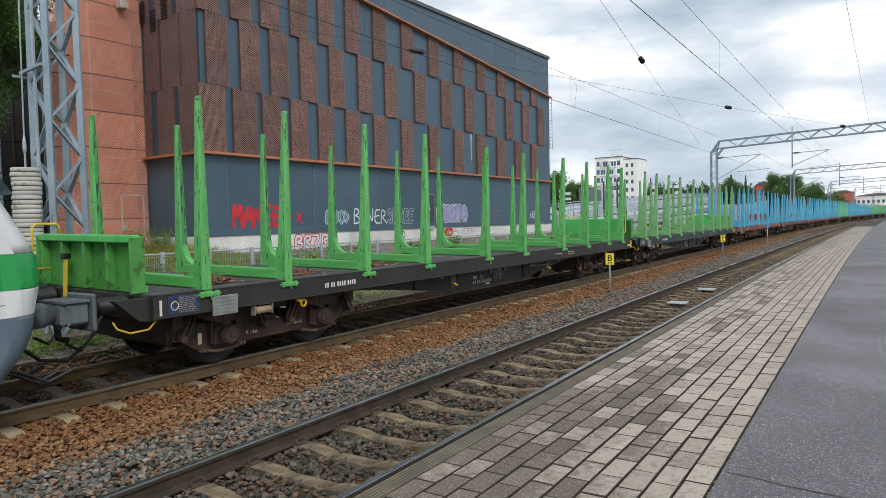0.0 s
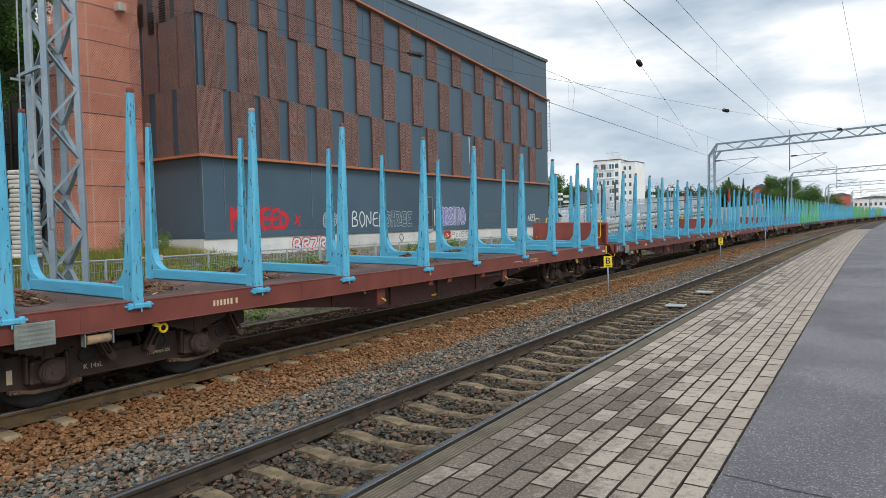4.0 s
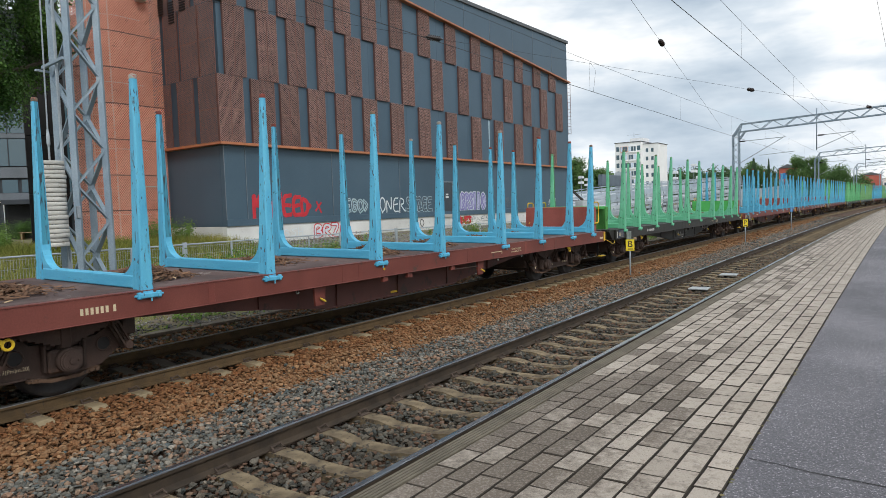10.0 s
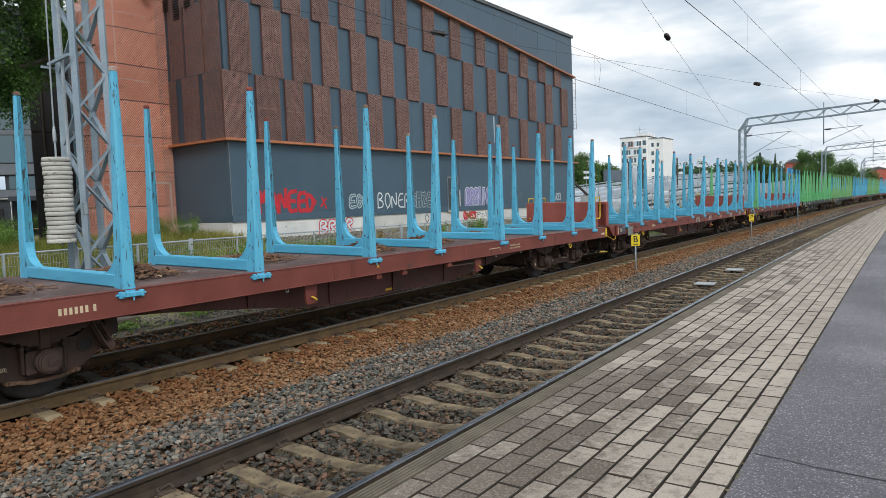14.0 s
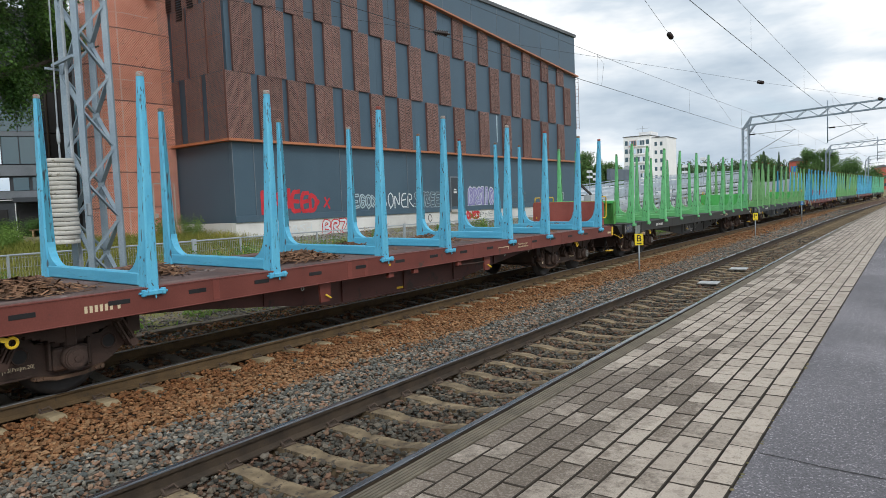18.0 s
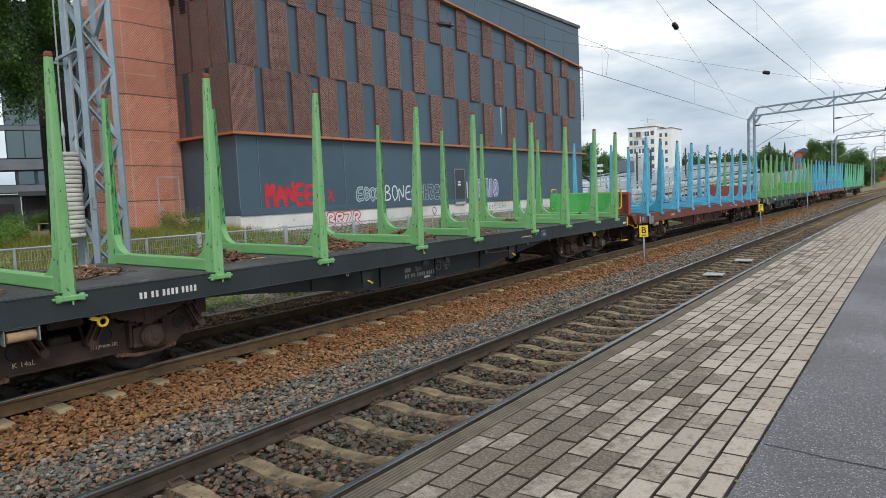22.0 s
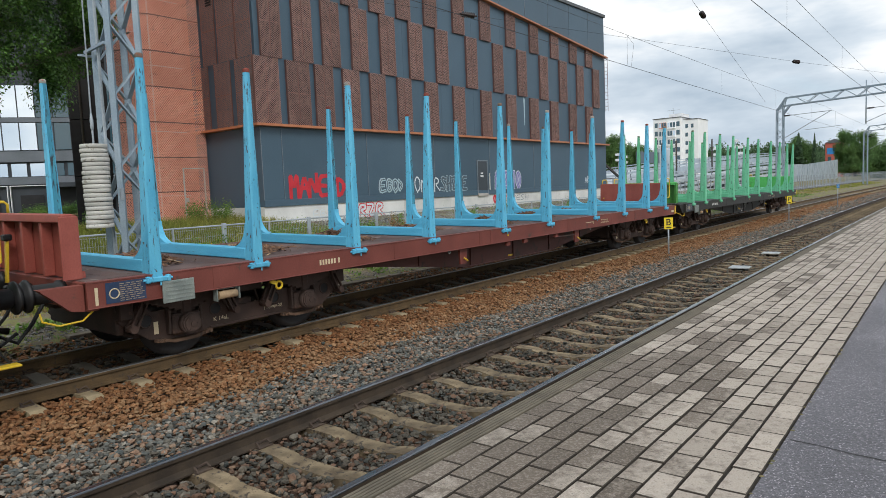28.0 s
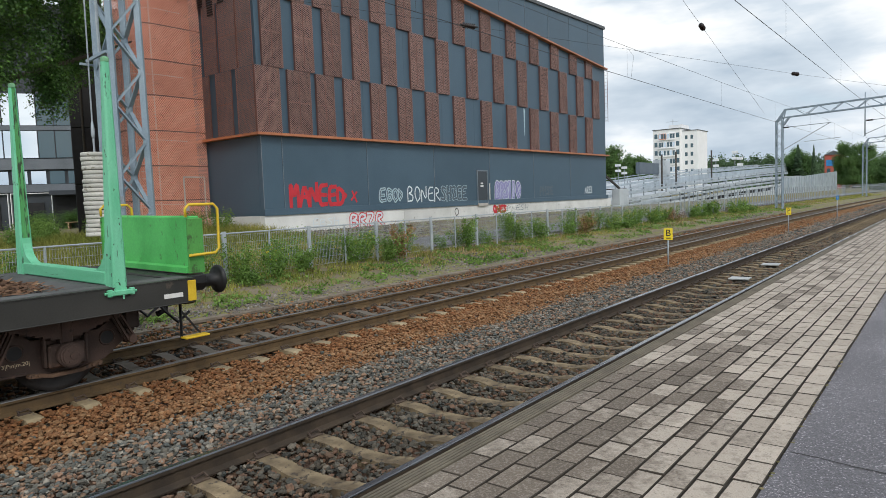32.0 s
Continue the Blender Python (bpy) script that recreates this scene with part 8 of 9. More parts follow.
def make_ramp():
    ramp = thing("car_ramp", "long sloping grey car ramp with steel guard rails", "ramp", kind="structure")

    def at(y):
        return -24.0 + HALL_LEAN * (y - HALL_Y0) + bend(y) * 0.4

    def slope(y, pts):
        return float(np.interp(y, [p[0] for p in pts], [p[1] for p in pts]))

    top = ((57, 2.35), (70, 3.22), (96, 4.75), (150, 6.70), (172, 7.1))
    mid = ((57, 1.95), (69, 2.60), (100, 3.72), (132, 4.75), (172, 5.3))
    low = ((57, 1.15), (61, 1.35), (90, 2.55), (117, 3.25), (164, 4.85))
    # near ramp wall, rising to the far end
    w = Geo()
    ys = [57 + 3.57 * i for i in range(31)]
    for a, b in zip(ys, ys[1:]):
        za, zb = (slope(q, low) - (1.55 if q < 116 else 0.3) for q in (a, b))
        w.add([(at(a), a, 0.2), (at(b), b, 0.2), (at(b), b, zb), (at(a), a, za), (at(a) - 0.4, a, 0.2), (at(b) - 0.4, b, 0.2), (at(b) - 0.4, b, zb), (at(a) - 0.4, a, za)], [(0, 1, 2, 3), (3, 2, 6, 7), (5, 4, 7, 6), (0, 3, 7, 4), (1, 5, 6, 2)])
    part("ramp_wall", w, M_DECK_WALL, ramp)
    # ribbed steel parapet on its far part
    y = 116.0
    while y < 163:
        z0, z1 = slope(y, ((116, 0.6), (164, 1.2))), slope(y, low)
        part("parapet_panel", Geo().box(at(y) + 0.02, at(y) + 0.10, y + 0.02, y + 1.98, z0, z1), M_GUARD, ramp)
        y += 2.0
    for back, prof, span in ((0.0, low, (57, 118)), (-3.0, mid, (58, 134)), (-6.2, top, (60, 152)), (-12.0, top, (62, 150))):
        ys = [span[0] + (span[1] - span[0]) * i / 30 for i in range(31)]
        for dz, tall in ((0.0, 0.09), (-0.36, 0.24)):
            g = Geo()
            for a, b in zip(ys, ys[1:]):
                g.bar((at(a) + back, a, slope(a, prof) + dz), (at(b) + back, b, slope(b, prof) + dz), 0.08, tall)
            part("guard_rail", g, M_GUARD, ramp, "ribbed steel guard rail")
        for k in range(24):
            y = span[0] + 1 + k * (span[1] - span[0] - 2) / 23
            part("rail_post", Geo().box(at(y) + back - 0.16, at(y) + back - 0.05, y - 0.06, y + 0.06, max(0.2, slope(y, prof) - 1.15), slope(y, prof) + 0.1), M_GALV, ramp)
    d = Geo()
    ys = [58 + 5 * i for i in range(19)]
    for (back, prof, drop, wide) in ((-3.1, mid, 0.95, 3.4), (-6.3, top, 1.2, 14.0)):
        for a, b in zip(ys, ys[1:]):
            za, zb = slope(a, prof) - drop, slope(b, prof) - drop
            d.add([(at(a) + back, a, za), (at(b) + back, b, zb), (at(b) + back - wide, b, zb), (at(a) + back - wide, a, za), (at(a) + back, a, za - 0.45), (at(b) + back, b, zb - 0.45), (at(b) + back - wide, b, zb - 0.45), (at(a) + back - wide, a, za - 0.45)],
                  [(0, 1, 2, 3), (4, 5, 1, 0), (7, 6, 5, 4), (3, 2, 6, 7)])
    part("car_deck", d, M_DECK_WALL, ramp)
    def sloping(name, back, prof, y0, y1, step, up, down, mat, thick=0.05):
        """Panels that follow the slope, one after another."""
        y = y0
        while y < y1:
            e = min(y + step - 0.03, y1)
            za, zb = slope(y, prof), slope(e, prof)
            xa, xb = at(y) + back, at(e) + back
            part(name, Geo().add([(xa, y, za - down), (xb, e, zb - down), (xb, e, zb - up), (xa, y, za - up), (xa - thick, y, za - down), (xb - thick, e, zb - down), (xb - thick, e, zb - up), (xa - thick, y, za - up)],
                                 [(0, 1, 2, 3), (5, 4, 7, 6), (3, 2, 6, 7), (4, 5, 1, 0), (0, 3, 7, 4), (1, 5, 6, 2)]), mat, ramp)
            y += step

    sloping("parapet_panel", -6.14, top, 76, 152, 4.0, 0.62, 1.25, M_GUARD)
    sloping("slab_edge", -6.10, top, 60, 152, 8.0, 1.26, 1.62, M_DECK_WALL)
    sloping("slab_edge", -2.90, mid, 58, 134, 8.0, 0.90, 1.30, M_DECK_WALL)
    sloping("slab_edge", 0.05, low, 57, 118, 8.0, 0.72, 1.05, M_DECK_WALL)
    # black sheet set back under the slab edge stands in for the gap's shade
    sloping("recess", -0.9, low, 57, 118, 8.0, 1.05, 1.75, M_BLACK_VENT)
    for k in range(13):
        y = 60 + 4.6 * k
        part("strut", Geo().cbox(at(y) - 0.3, at(y), y - 0.25, y + 0.25, slope(y, low) - 1.6, slope(y, low) - 1.04, 0.02), M_DECK_WALL, ramp)
    for k in range(9):
        y = 62 + 9.5 * k
        part("pillar", Geo().cbox(at(y) - 6.9, at(y) - 6.4, y - 0.3, y + 0.3, 0.1, slope(y, top) - 1.66, 0.03), M_DECK_WALL, ramp)
    part("ramp_end_wall", Geo().cbox(-23.6, -22.9, 54.6, 56.6, 0.2, 2.35, 0.02), M_DECK_WALL, ramp)
    part("ramp_end_block", Geo().cbox(-24.2, -23.2, 60.2, 72.0, 0.2, 1.35, 0.02), M_DECK_WALL, ramp)
    part("gutter", Geo().bar((-24.1, 55.0, 2.35), (-23.9, 57.4, 2.35), 1.0, 0.08), M_DARK_POST, ramp)
    part("brace", Geo().bar((-25.0, 54.6, 4.3), (-24.0, 57.2, 2.4), 0.16, 0.16), M_DARK_POST, ramp)
    # stair booth and posts on the deck
    booth = thing("stair_booth", "slate and concrete stair booth on the car deck", "booth")
    part("booth_wall", Geo().cbox(-30.5, -30.0, 77.6, 84.2, 4.2, 5.55, 0.03), M_BOOTH, booth, "slate clad booth")
    part("booth_shaft", Geo().cbox(-30.8, -30.0, 84.3, 88.4, 2.5, 6.0, 0.03), M_DECK_WALL, booth, "pale concrete shaft")
    for y, z1 in ((79.5, 6.4), (84.6, 6.9), (100.0, 7.6)):
        x = -28.0
        p = solo("timber_post", Geo().cbox(-0.09, 0.09, -0.09, 0.09, 0, z1 - 1.5, 0.02), M_DARK_POST, "dark timber post standing on the car deck", "post", pose(x, y, 1.5), group="timber posts on the deck")
    for x, y, top_z in ((-31.6, 75, 5.23), (-32.9, 80, 5.11), (-30.84, 85, 5.55), (-30.15, 110, 6.6), (-28.97, 120, 7.0), (-27.7, 150, 5.1), (-27.12, 158, 5.5), (-26.37, 166, 6.15), (-27.8, 112, 7.7)):
        lamp = thing("deck_lamp", "slim grey lamp post with white twin heads", "street lamp", pose(x, y, 1.2), group="lamps on the car deck")
        part("pole", Geo().tube([(0, 0, -0.8), (0, 0, top_z - 1.2)], 0.05, 6), M_GALV, lamp)
        w = 0.0034 * y
        for dz in (0.0, -0.0085 * y):
            part("lamp_head", Geo().cbox(-w, w, -0.3, 0.3, top_z - 1.2 + dz - 0.0018 * y, top_z - 1.2 + dz + 0.0018 * y, 0.03), M_LAMP_HEAD, lamp)


make_ramp()


# ---- houses ----
M_WHITE_WALL = surface("white_rendered_wall", (0.86, 0.87, 0.88), (0.91, 0.92, 0.93), 0.8, 0, 0.4, 30, 0.03)
M_PANE = glass_dark("grey_window_glass", (0.06, 0.115, 0.145), 0.06)
M_PANE_SKY = glass_dark("coated_window_glass", (0.80, 0.86, 0.90), 0.03)
M_PANE_SKY.node_tree.nodes["Principled BSDF"].inputs["Metallic"].default_value = 1.0
M_DARK_WALL = surface("charcoal_facade", (0.030, 0.037, 0.046), (0.045, 0.054, 0.066), 0.6, 0.1, 0.6, 30, 0.04)
M_GREY_BAND = surface("slate_band", (0.13, 0.15, 0.17), (0.17, 0.19, 0.215), 0.5, 0.2, 0.6, 30, 0.04)
M_RED_WALL = surface("red_painted_wall", (0.45, 0.10, 0.07), (0.52, 0.14, 0.10), 0.8, 0, 0.3, 30, 0.03)
M_BALCONY_RED = surface("terracotta_balcony", (0.50, 0.27, 0.20), (0.56, 0.32, 0.25), 0.8, 0, 0.6, 30, 0.03)


def make_apartments():
    house = thing("apartment_block", "tall white apartment block with glazed balconies", "building", pose(-89.4, 245, 0, 0, 0, 0))
    part("wall", Geo().box(0, 9.9, 0, 14, 0, 24.3), M_WHITE_WALL, house)
    part("stair_wall", Geo().box(9.92, 15.4, 2.0, 14, 0, 23.4), M_WHITE_WALL, house)
    part("roof", Geo().box(-0.2, 10.1, -0.2, 14.2, 24.31, 24.55).box(10.11, 15.6, 1.8, 14.2, 23.41, 23.6), M_ROOF, house)
    part("penthouse", Geo().box(4.8, 9.6, 3, 11, 24.56, 26.0), M_WHITE_WALL, house)
    part("aerial", Geo().tube([(6, 4, 26.2), (6, 4, 28.2)], 0.08, 5).tube([(3.5, 4, 27.4), (8.5, 4, 27.4)], 0.06, 5), M_GALV, house)
    for f in range(7):
        z = 22.0 - f * 3.05
        for x0, w in ((0.5, 1.1), (2.2, 2.6), (5.2, 2.9), (8.4, 1.2)):
            glazed = w > 2
            win = part("balcony" if glazed else "window", Geo().box(x0, x0 + w, -0.35 if glazed else -0.03, -0.005, z - (1.3 if glazed else 0.8), z + 0.9), M_BALCONY_RED if glazed and f == 0 and x0 < 3 else (M_WHITE_WALL if glazed else M_PANE), house)
            if glazed:
                for i in range(3):
                    part("pane", Geo().box(x0 + 0.12 + i * w / 3, x0 + (i + 1) * w / 3 - 0.06, -0.38, -0.355, z - 0.95, z + 0.75), M_PANE if (f + i) % 3 else M_PANE_SKY, win)
                part("slab", Geo().box(x0 - 0.1, x0 + w + 0.1, -0.6, -0.01, z - 1.5, z - 1.31), M_WHITE_WALL, win)
        for x0 in (11.0, 13.0):
            part("window", Geo().box(x0, x0 + 0.9, 1.95, 1.995, z - 1.6, z - 0.2), M_PANE, house)


make_apartments()


def make_offices():
    """The glazed building behind the tree; local x runs along its front, y points away from the railway."""
    turn = 57.0
    office = thing("office_building", "dark office building with reflecting glass front", "building", pose(-55.7, 22.1, 0, 0, 0, turn))

    def z(p):
        return 0.58 + (400 - p) * 0.0427

    part("wall", Geo().box(-16, 9, 0.3, 12, 0.0, 18), M_DARK_WALL, office)
    for a, b, mat, name in ((z(285), z(266), M_GREY_BAND, "spandrel"), (z(325), z(312), M_GREY_BAND, "spandrel"), (z(215), z(207), M_GREY_BAND, "transom_band")):
        part(name, Geo().box(-16, 9, 0.05, 0.29, a, b), mat, office)
    # from here on the panes get darker glass, in place of the tree's reflection
    TREE_PANES_FROM = -0.4
    xs = [-9.6 + 1.16 * k for k in range(14)]
    for a, b in zip(xs, xs[1:]):
        for z0, z1 in ((z(264), z(216)), (z(206), z(150))):
            part("glass_pane", Geo().box(a + 0.03, b - 0.03, 0.12, 0.2, z0, z1), M_PANE_SKY if a < TREE_PANES_FROM else M_PANE, office, "large pane, mirror bright for the sky, dark glass for the tree's reflection")
        part("mullion", Geo().box(a - 0.03, a + 0.03, 0.06, 0.28, z(264), z(150)), M_DARK_WALL, office)
    for k in range(13):
        a = -8.6 + k * 1.27
        part("window", Geo().box(a, a + 1.02, 0.2, 0.26, z(311), z(288)), M_PANE_SKY if a < TREE_PANES_FROM else M_PANE, office)
    # ground floor: dark panelled front with thin pale frames, a door in each, and a black panel as the shade of a porch
    # under a canopy
    top = z(327)
    for a in (-8.35, -5.4, -2.45):
        f = Geo().box(a, a + 0.05, 0.0, 0.28, 0.4, top).box(a + 2.75, a + 2.8, 0.0, 0.28, 0.4, top).box(a + 0.05, a + 2.75, 0.0, 0.28, top - 0.05, top)
        part("portal_frame", f, M_WHITE_WALL, office, "thin pale portal frame")
        part("entrance_glass", Geo().box(a + 0.62, a + 2.2, 0.18, 0.27, 0.45, top - 0.75), M_BLACK_VENT, office, "dark glazed entrance")
    part("porch", Geo().box(0.42, 4.2, 0.10, 0.28, 0.3, top - 0.25), M_BLACK_VENT, office, "black panel standing for the shade in a porch")
    part("canopy", Geo().cbox(0.40, 9.0, -1.2, 0.04, top - 0.24, top + 0.12, 0.02), M_DARK_WALL, office, "dark flat canopy")
    for k, (u, v) in enumerate(((0.2, -3.6), (1.9, -3.3), (3.4, -3.7))):
        c, s = math.cos(radians(turn)), math.sin(radians(turn))
        weed_clump(-55.7 + u * c - v * s, 22.1 + u * s + v * c, 1.25, 1.3, 3500, 300 + k, M_LEAF, None, "clipped dark green shrub before the office porch", "shrubs before the porch")
    p = thing("wooden_bench", "pale slatted wooden bench outside the offices", "bench", pose(-50.6, 22.3, 0.95, 0, 0, turn))
    for k in range(5):
        part("slat", Geo().box(-1.0, 1.0, -0.5 + k * 0.2, -0.36 + k * 0.2, 0.42, 0.46), M_BARK_PALE, p)
    for x in (-0.8, 0.8):
        part("leg", Geo().box(x - 0.05, x + 0.05, -0.45, 0.45, -0.15, 0.42), M_BARK_PALE, p)


make_offices()
SHAFT = thing("service_shaft", "black clad service shaft with pipes behind the copper tower", "shaft", pose(-35.4, 16.4, 0.6, 0, 0, 66))
for k in range(9):
    part("cladding_panel", Geo().cbox(-0.9, 0.9, 0, 3, 2.9 * k, 2.9 * k + 2.87, 0.02), M_BLACK_VENT, SHAFT)
for x in (-0.35, 0.1, 0.55):
    part("pipe", Geo().tube([(x, -0.10, 0), (x, -0.10, 25)], 0.06, 8), M_DARK_POST, SHAFT, "thin dark downpipe")


def make_far_houses():
    for x, y, w, h, mat, name, label in ((-30.5, 222, 4.5, 10.6, M_RED_WALL, "sign_tower", "red painted sign tower behind the trees"), (-34.0, 300, 8.5, 9.5, M_RED_WALL, "brick_house", "low red house far along the line"), (-23.5, 320, 7.0, 9.0, M_WHITE_WALL, "white_house", "low white house far along the line"), (-14.5, 330, 7.0, 10.0, M_RED_WALL, "brick_house", "low red house far along the line"), (-7.0, 340, 16.0, 8.5, M_WHITE_WALL, "station_shed", "pale shed far along the line")):
        house = thing(name, label, "building", pose(x, y, 0))
        part("wall", Geo().box(0, w, 0, 8, -0.3, h), mat, house)
        part("roof", Geo().prism([(-0.3, h), (w + 0.3, h), (w / 2, h + 1.2)], -0.3, 8.3, "y"), M_ROOF, house)
        for k in range(int(w // 1.8)):
            for zz in (2.2, 5.4):
                part("window", Geo().box(0.6 + k * 1.8, 1.5 + k * 1.8, -0.04, -0.005, zz, zz + 1.3), M_PANE, house)
    part("panel", Geo().box(0.4, 3.4, -0.08, -0.005, 7.4, 9.2), M_SIGN_BLUE, bpy.data.objects["sign_tower"])


make_far_houses()

# ---- trees ----
broad_tree("broadleaf_tree", "big dark green broadleaf tree before the offices", -26.5, 7.6, 0.8, 16.5, 6.3, 270000, 0.056, 5, M_LEAF, 0.20, 250, 0.70)
broad_tree("broadleaf_tree", "round deep green tree beside the line", -21.4, 205.0, 0.0, 14.4, 5.2, 60000, 0.17, 6, M_LEAF_FAR, 0.04, 70)
broad_tree("broadleaf_tree", "wide light green tree farther along the line", -12.0, 178.0, 0.0, 8.2, 6.0, 38000, 0.18, 7, M_LEAF_FAR, 0.06, 60)
broad_tree("broadleaf_tree", "leafy birch group behind the ramp", -26.0, 150.0, 0.0, 9.2, 3.8, 34000, 0.15, 8, M_LEAF_FAR, 0.05, 50)
broad_tree("broadleaf_tree", "leafy tree behind the hall", -102.0, 236.0, 0.0, 20.0, 8.0, 20000, 0.34, 9, M_LEAF_FAR, 0.08, 60)
broad_tree("broadleaf_tree", "leafy tree behind the hall", -114.0, 240.0, 0.0, 18.0, 8.0, 18000, 0.34, 10, M_LEAF_FAR, 0.08, 60)
for k, (x, y, h, rad) in enumerate(((-24.8, 147, 10.6, 2.4), (-22.2, 148, 10.3, 1.2), (-27.4, 152, 8.6, 2.2), (-106, 232, 19, 4), (-98, 238, 15, 3.5))):
    conifer("spruce", "dark spruce tree behind the ramp", x, y, 0, h, rad, 40 + k)


def make_forest():
    rng = np.random.default_rng(30)
    n = 1700
    x, y = rng.uniform(-340, 340, n), rng.uniform(400, 560, n)
    h = rng.uniform(20, 27, n) * np.where(x < -62, 0.84, 0.34)
    centres = np.concatenate([np.stack([x, y, h * q], 1) for q in (0.35, 0.6, 0.8, 0.93)])
    v, f = leaf_cloud(rng, centres, 2.6, n * 110, 0.72)
    tagged(new("forest", big_mesh("forest", v, f, M_CONIFER)), "dark conifer forest on the horizon", "forest", kind="stuff")
    # wooded rise behind it closes the horizon
    g = Geo()
    pts = [(-900 + 9 * i) for i in range(200)]
    r = random.Random(3)
    for i, x in enumerate(pts):
        top = 23 + 1.2 * math.sin(i * 1.3) + 1.4 * math.sin(i * 0.47) + r.uniform(-1.2, 1.2)
        if x > -80:
            top *= 0.45
        g.v += [(x, 590 + abs(x) * 0.1, -2), (x, 600 + abs(x) * 0.1, top)]
    for i in range(len(pts) - 1):
        g.f.append((2 * i, 2 * i + 2, 2 * i + 3, 2 * i + 1))
        g.smooth.append(True)
    solo("wooded_rise", g, M_CONIFER, "dark wooded rise on the horizon", "backdrop", kind="structure")


make_forest()
for k, (x, y, h, r) in enumerate(((-139, 300, 22, 8), (-128, 296, 20, 7), (-117, 300, 21.5, 7.5), (-148, 310, 24, 9), (-160, 300, 23, 9))):
    broad_tree("broadleaf_tree", "light green tree behind the car ramp", x, y, 0, h, r, 15000, 0.40, 60 + k, M_LEAF_FAR, 0.08, 60)

# ---- the wagons of the train, from the locomotive back ----
def make_train():
    dark, slate, red = "timber wagon with bright green stakes and dark frame", "timber wagon with bright green stakes and slate frame", "timber wagon with sky blue stakes and red frame"
    green_a = build_wagon(dark, M_GREEN_FRAME, M_GREEN_STAKE, M_GREEN_PANEL, False, M_WHITE_MARK, 5)
    green_c = build_wagon(dark, M_GREEN_FRAME, M_LEAF_STAKE, M_GREEN_PANEL, False, M_WHITE_MARK, 15)
    green_b = build_wagon(dark, M_GREEN_FRAME, M_MINT_STAKE, M_GREEN_PANEL, False, M_WHITE_MARK, 6)
    slate_a = build_wagon(slate, M_SLATE_FRAME, M_OLIVE_STAKE, M_GREEN_PANEL, False, M_WHITE_MARK, 7)
    red_a = build_wagon(red, M_RED_FRAME, M_BLUE_STAKE, M_RED_PANEL, True, M_CREAM_MARK, 8)
    red_b = build_wagon(red, M_RED_FRAME, M_BLUE_STAKE, M_RED_PANEL, False, M_CREAM_MARK, 9)
    red_c = build_wagon("timber wagon with sky blue stakes, one bunk green", M_RED_FRAME, M_BLUE_STAKE, M_RED_PANEL, True, M_CREAM_MARK, 10)
    red_d = build_wagon("timber wagon with sky blue stakes, one bunk teal", M_RED_FRAME, M_BLUE_STAKE, M_RED_PANEL, False, M_CREAM_MARK, 11)
    red_e = build_wagon("timber wagon with sky blue stakes and sprayed sill", M_RED_FRAME, M_BLUE_STAKE, M_RED_PANEL, True, M_CREAM_MARK, 12)
    # one bunk of another colour
    for wagon, mat in ((red_c, M_GREEN_STAKE), (red_d, M_TEAL_STAKE)):
        meshes = dict(zip(("cross_beam", "stake_post", "stake_clamp"), stake_meshes(mat)))
        bunk = min((o for o in wagon.children if o.name.startswith("cross_beam")), key=lambda o: abs(o.location.y - (STAKES[1] - MIDDLE)))
        for o in (bunk, *bunk.children):
            kind = o.name.split(".")[0]
            if kind in meshes:
                o.data = meshes[kind]
    tag = surface("pale_spray_paint", (0.42, 0.40, 0.36), (0.52, 0.50, 0.45), 0.5, 0, 2, 40, 0.02)
    for d in (9.48, 11.58, 15.67, 17.80):
        g = Geo()
        spray(g, "OPTIK", d - 0.30 - MIDDLE, d + 0.27 - MIDDLE, DECK - 0.275, DECK - 0.10, 0.034, random.Random(int(d)), 1.509)
        part("sprayed_tag", g, tag, red_e, "pale sprayed tag")
    # order behind the locomotive
    order = (green_c, slate_a, red_b, red_a, red_b, red_b, green_b, red_b, red_e, red_c, green_a, slate_a, red_d, slate_a, red_b, green_b)
    used, train = set(), []
    for kind in order:
        if kind.name in used:
            train.append(copy_thing(kind, Matrix()))
        else:
            used.add(kind.name)
            train.append(kind)
    # the fifth wagon has one bunk with red painted tops
    red = paint("red_stake_top_paint", (0.42, 0.03, 0.03), (0.52, 0.05, 0.045), (0.30, 0.10, 0.08), 0.5, 0.64)
    tall = stake_meshes(M_BLUE_STAKE, red)[1]
    bunk = min((o for o in train[4].children if o.name.startswith("cross_beam")), key=lambda o: o.location.y)
    for o in bunk.children:
        if o.name.startswith("stake_post"):
            o.data = tall
    free_end(train[6], 0.16, False)
    free_end(train[-1], 0.24, True)
    return train


